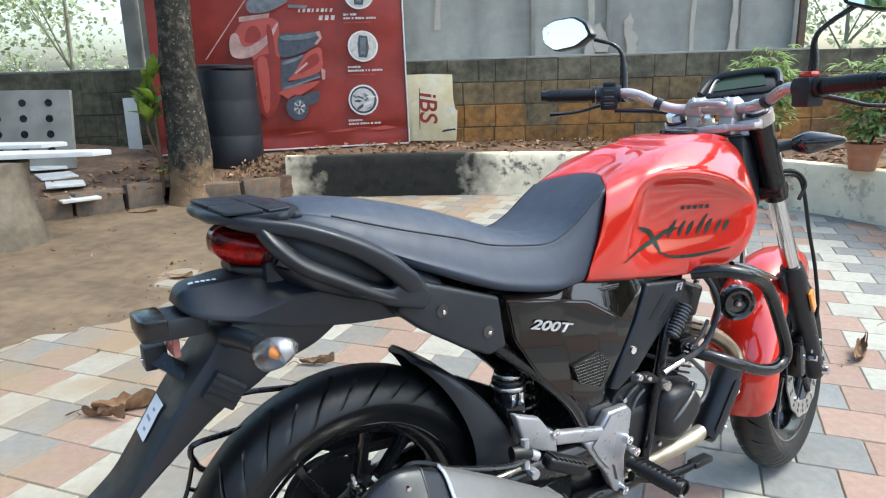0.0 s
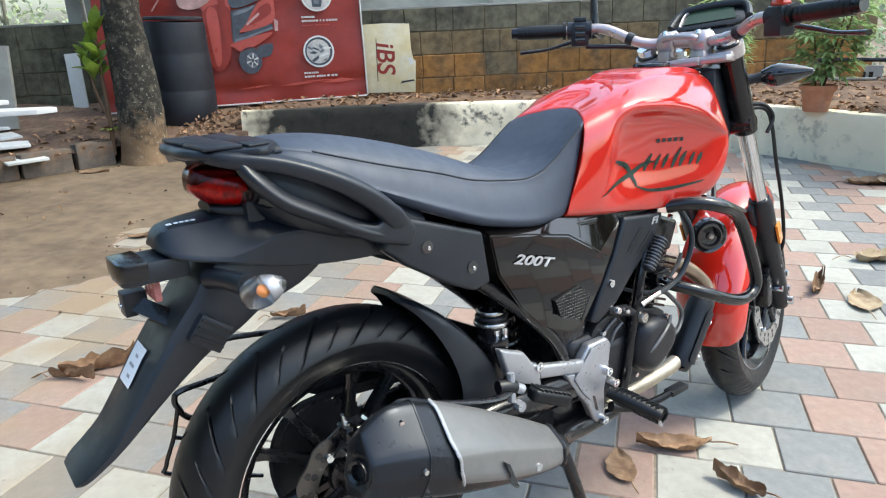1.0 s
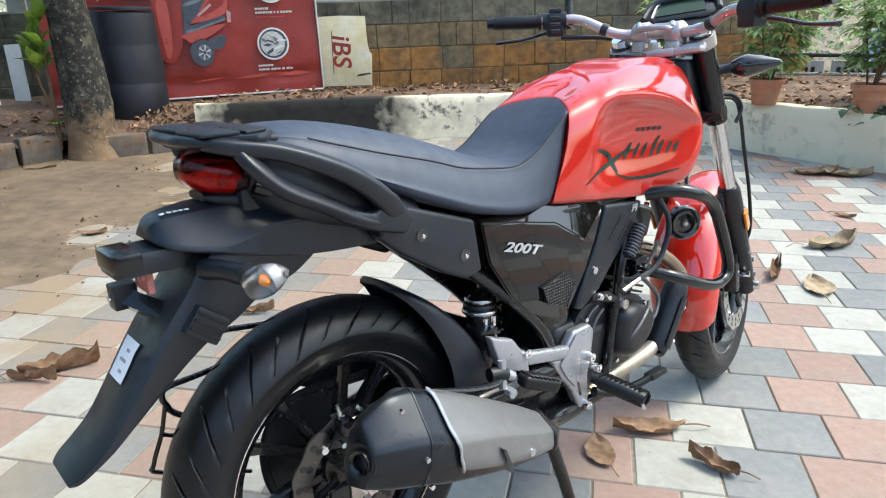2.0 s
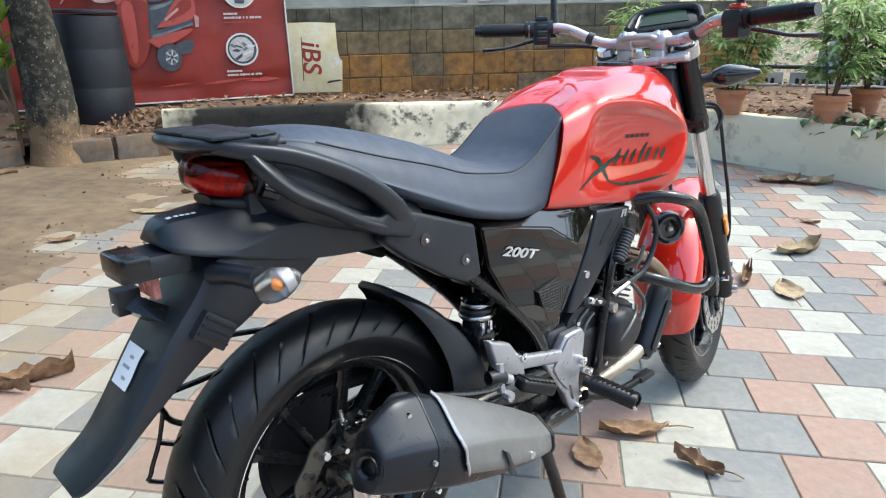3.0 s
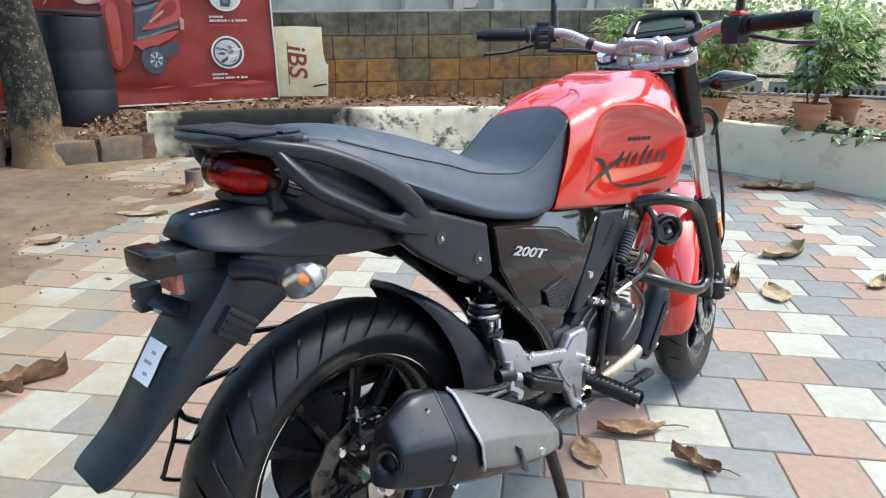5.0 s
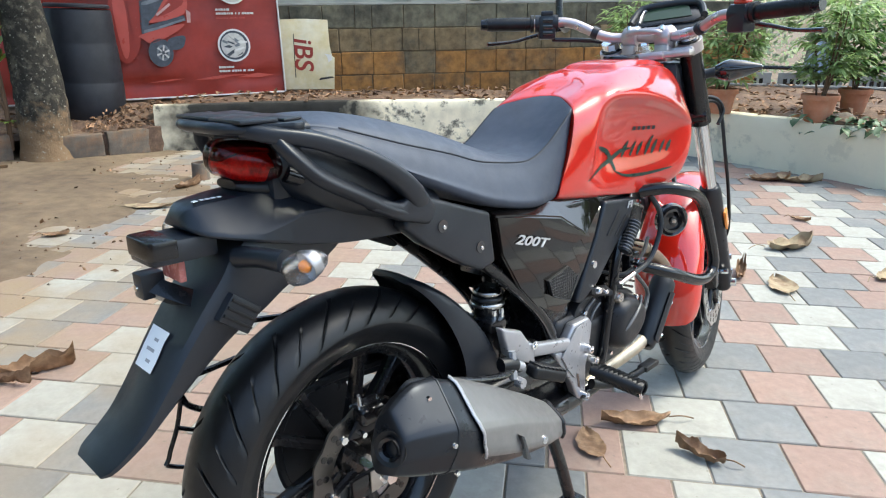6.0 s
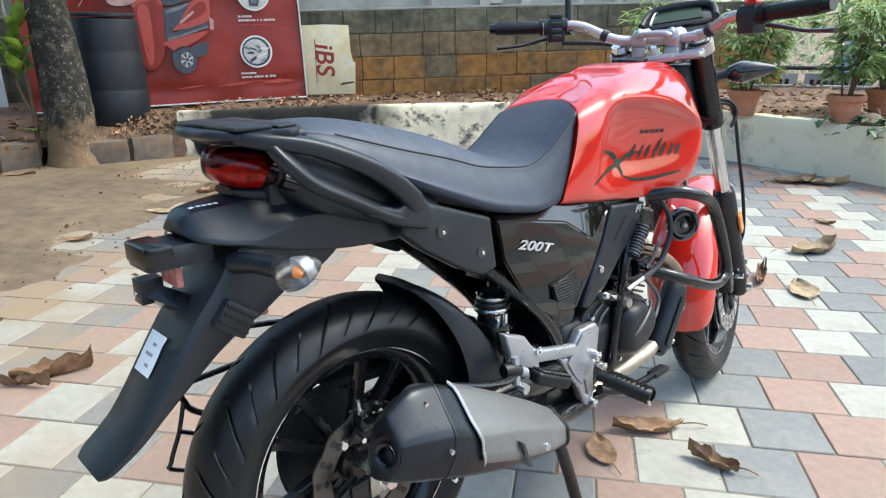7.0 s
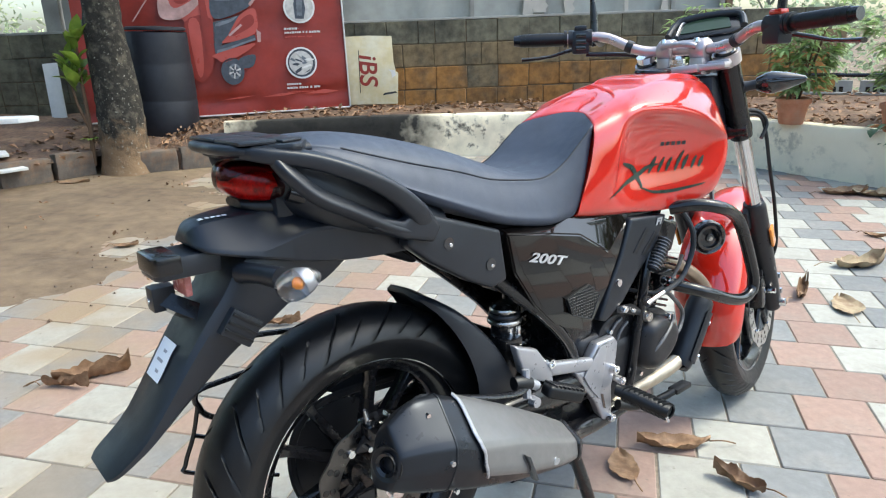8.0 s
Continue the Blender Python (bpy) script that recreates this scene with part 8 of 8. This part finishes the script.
stub = solid("pipe_stub", rough(lathe([(0.0001, 0), (0.065, 0), (0.06, 0.03), (0.058, 0.12), (0.05, 0.125), (0.045, 0.06), (0.0001, 0.06)], 20, "z"), 0.006, 0.05), KERB, "short brown pipe stub standing in the dirt", "pipe")
stub.matrix_world = Matrix.Translation((-3.03, 2.86, 0))

# ---- beyond the wall on the open side ----
panel_wall = thing("screen_wall", "grey pierced concrete screen with a dark rail", "screen", Matrix.Translation((1.2, 7.3, 0)) @ Matrix.Rotation(radians(-12), 4, "Z"))
for k in range(7):
    part("screen_panel", block(0.15 + 0.75 * k, 0.83 + 0.75 * k, 0, 0.05, -0.02, 0.55, 0.01), CONCRETE, panel_wall, "pierced panel")
    for j in range(8):
        part("slit", block(0.21 + 0.75 * k + 0.07 * j, 0.25 + 0.75 * k + 0.07 * j, -0.006, 0.0, 0.3, 0.48, 0), BLACK_METAL, panel_wall)
part("rail", tube([(0, -0.25, 0.62), (5.5, -0.25, 0.62)], 0.022, 8, 1, smooth=False), BLACK_METAL, panel_wall, "dark horizontal rail")
part("rail", tube([(0, -0.25, 0.42), (5.5, -0.25, 0.42)], 0.018, 8, 1, smooth=False), CONCRETE, panel_wall)
BLUE = material("pale_blue_sheet", (0.30, 0.36, 0.50), 0.6, vary=0.2, scale=4, alt=(0.6, 0.62, 0.66), alt_scale=2)
cover = thing("covered_stall", "pale blue and white sheet draped over a sloping frame", "cover", Matrix.Translation((3.0, 8.6, 0)) @ Matrix.Diagonal((0.5, 0.6, 0.85, 1)))
part("drape", rough(plate([(-0.6, 0), (0.6, 0), (0.5, 0.7), (0.2, 1.15), (-0.3, 0.6)], -0.3, 0.3, 0.02), 0.05, 0.4), BLUE, cover)
part("strut", tube([(-0.9, -0.32, 0.3), (0.25, -0.34, 1.25)], 0.035, 8, 1, smooth=False), CONCRETE, cover)

# far foliage behind the walls, its haze put into pale leaf and bark colours
rnd = random.Random(31)


def far_bush(x, y, z0, z1, w, count, mat, seed, label, size=0.26, thick=1.0):
    rr = random.Random(seed)
    t = thing("far_tree", label, "tree", Matrix.Translation((x, y, 0)), "background trees")
    cs = []
    for k in range(16):
        cs.append((rr.uniform(-w, w), rr.uniform(-w * 0.5, w * 0.5), rr.uniform(z0, z1)))
    # thinned trees take the bark with haze in its colour
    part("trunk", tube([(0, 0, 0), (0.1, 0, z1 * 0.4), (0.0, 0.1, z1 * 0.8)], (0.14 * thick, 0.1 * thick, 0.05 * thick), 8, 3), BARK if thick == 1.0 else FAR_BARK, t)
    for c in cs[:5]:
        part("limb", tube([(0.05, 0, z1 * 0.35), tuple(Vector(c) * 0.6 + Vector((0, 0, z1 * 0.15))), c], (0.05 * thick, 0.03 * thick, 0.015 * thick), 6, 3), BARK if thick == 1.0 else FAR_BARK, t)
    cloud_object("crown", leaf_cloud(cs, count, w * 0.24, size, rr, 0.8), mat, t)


FAR = "leafy tree in haze-paled colours standing beyond the boundary wall"
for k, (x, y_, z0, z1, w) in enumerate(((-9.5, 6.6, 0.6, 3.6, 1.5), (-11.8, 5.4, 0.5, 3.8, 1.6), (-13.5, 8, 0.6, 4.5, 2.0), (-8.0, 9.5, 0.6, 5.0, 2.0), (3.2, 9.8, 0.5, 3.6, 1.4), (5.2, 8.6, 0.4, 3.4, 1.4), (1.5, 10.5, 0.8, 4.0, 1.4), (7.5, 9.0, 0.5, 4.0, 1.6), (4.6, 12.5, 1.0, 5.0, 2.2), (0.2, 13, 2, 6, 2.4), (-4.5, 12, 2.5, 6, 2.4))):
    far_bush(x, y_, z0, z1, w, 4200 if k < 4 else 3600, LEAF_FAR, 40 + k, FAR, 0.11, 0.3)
# Trees out of view, added for reflections; the last one mirrors in the tank side
NEAR_TREE = "dense leafy tree added out of view for the bike to reflect"
for k, (x, y_, z0, z1, w) in enumerate(((-6.5, -7.5, 0.6, 4.6, 1.7), (-2.5, -13.5, 0.6, 3.6, 1.9), (2.0, -14.5, 0.6, 3.4, 1.7), (8.5, -11.0, 0.6, 3.6, 1.8), (-9.0, -3.0, 0.6, 4.6, 1.9), (7.4, 2.9, 1.2, 4.6, 1.3))):
    far_bush(x, y_, z0, z1, w, 2600, LEAF, 60 + k, NEAR_TREE)

SHOP_WALL = material("plain_wall_paint", (0.2, 0.18, 0.16), 0.85, alt=(0.15, 0.135, 0.12), alt_scale=0.8, vary=0.1, scale=3, bump=0.002, bump_scale=40)
# Unseen wall behind the viewpoint, added to close the yard
solid("wall_south", block(-9.0, 12.0, -6.6, -6.35, -0.03, 2.3, 0.01), SHOP_WALL, "plain beige plastered wall added out of view to close the courtyard", "wall", kind="structure")

# Unseen wall added as a dark reflection low on the side cover
solid("wall_east", block(9.6, 9.85, -6.3, 6.5, -0.03, 1.0, 0.01), SHOP_WALL, "plain beige plastered wall added out of view to close the courtyard", "wall", kind="structure")

# Unseen tree added to the west to darken reflections and shade the dirt
UNSEEN_TREE = "tall spreading tree added out of view to darken reflections and shade the dirt"
for k, (x, y_, z0, z1, w) in enumerate(((-9.0, -2.0, 1.4, 7.0, 3.0),)):
    rr = random.Random(90 + k)
    t = thing("unseen_tree", UNSEEN_TREE, "tree", Matrix.Translation((x, y_, 0)), "shade trees")
    part("trunk", tube([(0, 0, -0.1), (0.1, 0, 1.5), (0.0, 0.1, 3.4), (0.1, 0.1, 5.0)], (0.3, 0.22, 0.18, 0.1), 14, 4), BARK, t)
    cs = []
    for j in range(34):
        a, q = rr.uniform(0, 6.283), w * math.sqrt(rr.random())
        cs.append((q * math.cos(a), q * math.sin(a), z0 + (z1 - z0) * (0.25 + 0.6 * rr.random()) - 0.12 * q))
    for c in cs[:9]:
        part("limb", tube([(0.05, 0.05, 2.8), tuple(Vector(c) * 0.5 + Vector((0, 0, 1.9))), c], (0.1, 0.06, 0.02), 7, 4), BARK, t)
    cloud_object("crown", leaf_cloud(cs, 12000, 0.6, 0.32, rr, 0.7), LEAF, t)

# twigs, leaf scraps and pebbles on the bare earth
rnd = random.Random(17)
scraps = cloud_object("leaf_scraps", leaf_cloud([(rnd.uniform(-4.9, -1.9), rnd.uniform(0.4, 3.7), 0.012) for _ in range(130)], 120, 0.03, 0.034, rnd, 0.1), LITTER)
tagged(scraps, "small dry leaf scraps and twigs scattered over the earth", "leaf litter", kind="stuff")
grit_v, grit_f = [], []
for _ in range(260):
    x, y_, s = rnd.uniform(-5.0, -2.5), rnd.uniform(0.4, 3.7), rnd.uniform(0.004, 0.01)
    b = len(grit_v)
    grit_v += [(x - s, y_ - s * 0.7, 0.004), (x + s, y_ - s * 0.6, 0.004), (x + s * 0.8, y_ + s, 0.004), (x - s * 0.7, y_ + s * 0.8, 0.004), (x + s * 0.1, y_, 0.006 + s * 0.9)]
    grit_f += [(b, b + 1, b + 4), (b + 1, b + 2, b + 4), (b + 2, b + 3, b + 4), (b + 3, b, b + 4)]
tagged(cloud_object("pebbles", (grit_v, grit_f), KERB), "small brown pebbles scattered over the earth", "pebbles", kind="stuff")

# ---- wall blocks, each its own piece ----
rnd = random.Random(77)
shapes = []
for k in range(5):
    bm = rough(block(-0.1682, 0.1682, -0.006, 0.02, -0.1185, 0.1185, 0.006, 1), 0.006, 0.06, k * 2.0)
    shapes.append({m_.name: finish("block", bm.copy(), m_, 30) for m_ in (LATERITE, LATERITE_PALE, CEMENT)})
    bm.free()
for row in range(5):
    zc = -0.72 + 0.24 * row
    x = -7.4 + (0.17 if row % 2 else 0.0)
    while x < 4.2:
        kind_ = CEMENT if row >= 4 or x < -2.6 + 0.25 * (row % 2) or (row == 3 and rnd.random() < 0.06) else LATERITE_PALE if row == 3 or rnd.random() < 0.1 else LATERITE
        half_block = rnd.random() < 0.13
        pitch = 0.175 if half_block else 0.34
        w = (0.505 if half_block else 1.0) * rnd.uniform(0.97, 1.012)
        ob = new("block", shapes[rnd.randrange(5)][kind_.name])
        ob.parent = block_wall
        ob.matrix_local = Matrix.Translation((x + pitch / 2, rnd.uniform(-0.006, 0.004), zc + 0.12 + rnd.uniform(-0.003, 0.003))) @ Matrix.Rotation(radians(rnd.uniform(-0.9, 0.9)), 4, "Y") @ Matrix.Diagonal((w, 1, rnd.uniform(0.97, 1.0), 1))
        x += pitch

# ---- pavers: zigzag columns of cream, grey and pink ----
bed_me = finish("paver_bed", plate([(-4.2, -8.4), (6.6, -8.4), (6.6, -1.8), (4.2, 0.7), (2.7, 2.3), (1.03, 4.2), (-0.8, 5.0), (-2.3, 4.7), (-4.1, 3.95)], -0.02, -0.0045, 0, axis="z"), SAND_JOINT)
pavement = tagged(new("pavement", bed_me), "courtyard paving of cream, grey and pink concrete pavers in staggered rows", "paving", kind="structure")


def paver_x(u):
    return S * u if u > -2 else S * (-2 + 0.945 * (u + 2))


def paver_bm(w, seed, amount=0.0008):
    h = S / 2 - 0.0022
    bm = block(-w / 2 + 0.0022, w / 2 - 0.0022, -h, h, -0.03, 0, 0.003, 1)
    return rough(bm, amount, 0.05, seed)


tiles = {}
for mat in (CREAM, GREY, PINK):
    for wide in (0, 1):
        for k in range(3):
            tiles[mat.name, wide, k] = finish("paver", paver_bm(S if wide else S * 0.945, k * 5.0), mat, 30)
rnd = random.Random(9)
rest_v, rest_f, rest_m = [], [], []
for row in range(-40, 24):
    half = row % 2
    for c in range(-22, 34):
        left = c + (0.5 if half else 0.0)
        x0, x1 = paver_x(left), paver_x(left + 1)
        xc, yc = (x0 + x1) / 2, S * (row + 0.5)
        idx = int(round(left + (1.5 if half else 1.0))) % 3
        if rnd.random() < 0.05:
            idx = rnd.randrange(3)
        mat = (CREAM, GREY, PINK)[idx]
        lim = float(np.interp(xc, [-4, -3.9, -2.3, -1.1, -0.2, 0.5, 1.03, 1.42, 1.8, 2.7, 4], [3.7, 3.85, 4.55, 4.9, 4.88, 4.55, 4.1, 3.7, 3.25, 2.2, 0.8]))
        if yc > lim + 0.05 or xc < -4.1 or xc > 6.5:
            continue
        near = -4 <= row <= 9 and -3.0 < xc < 1.7 and not (xc < -1.4 and row > 5)
        tz = rnd.uniform(-0.0015, 0.001)
        tilt = (radians(rnd.uniform(-0.25, 0.25)), radians(rnd.uniform(-0.25, 0.25)))
        m = Matrix.Translation((xc, yc, tz)) @ Matrix.Rotation(tilt[0], 4, "X") @ Matrix.Rotation(tilt[1], 4, "Y")
        if near:
            ob = new("paver", tiles[mat.name, int(left >= -2), rnd.randrange(3)])
            ob.parent = pavement
            ob.matrix_local = m
        else:
            h, w, e = S / 2 - 0.0022, (x1 - x0) / 2 - 0.0022, 0.003
            b = len(rest_v)
            rest_v += [m @ Vector(p) for p in ((-w, -h, -0.03), (w, -h, -0.03), (w, h, -0.03), (-w, h, -0.03), (-w, -h, -e), (w, -h, -e), (w, h, -e), (-w, h, -e), (-w + e, -h + e, 0), (w - e, -h + e, 0), (w - e, h - e, 0), (-w + e, h - e, 0))]
            for q in (4, 0):
                for k in range(4):
                    k2 = (k + 1) % 4
                    rest_f.append((b + q + k, b + q + k2, b + q + 4 + k2, b + q + 4 + k))
                    rest_m.append(idx)
            rest_f.append((b + 8, b + 9, b + 10, b + 11))
            rest_m.append(idx)
me = bpy.data.meshes.new("far_pavers")
me.from_pydata([tuple(v) for v in rest_v], [], rest_f)
for mat in (CREAM, GREY, PINK):
    me.materials.append(mat)
me.polygons.foreach_set("material_index", rest_m)
far_pavers = tagged(new("far_pavers", me), "pavers farther off in the same zigzag pattern", kind="stuff")
far_pavers.parent = pavement
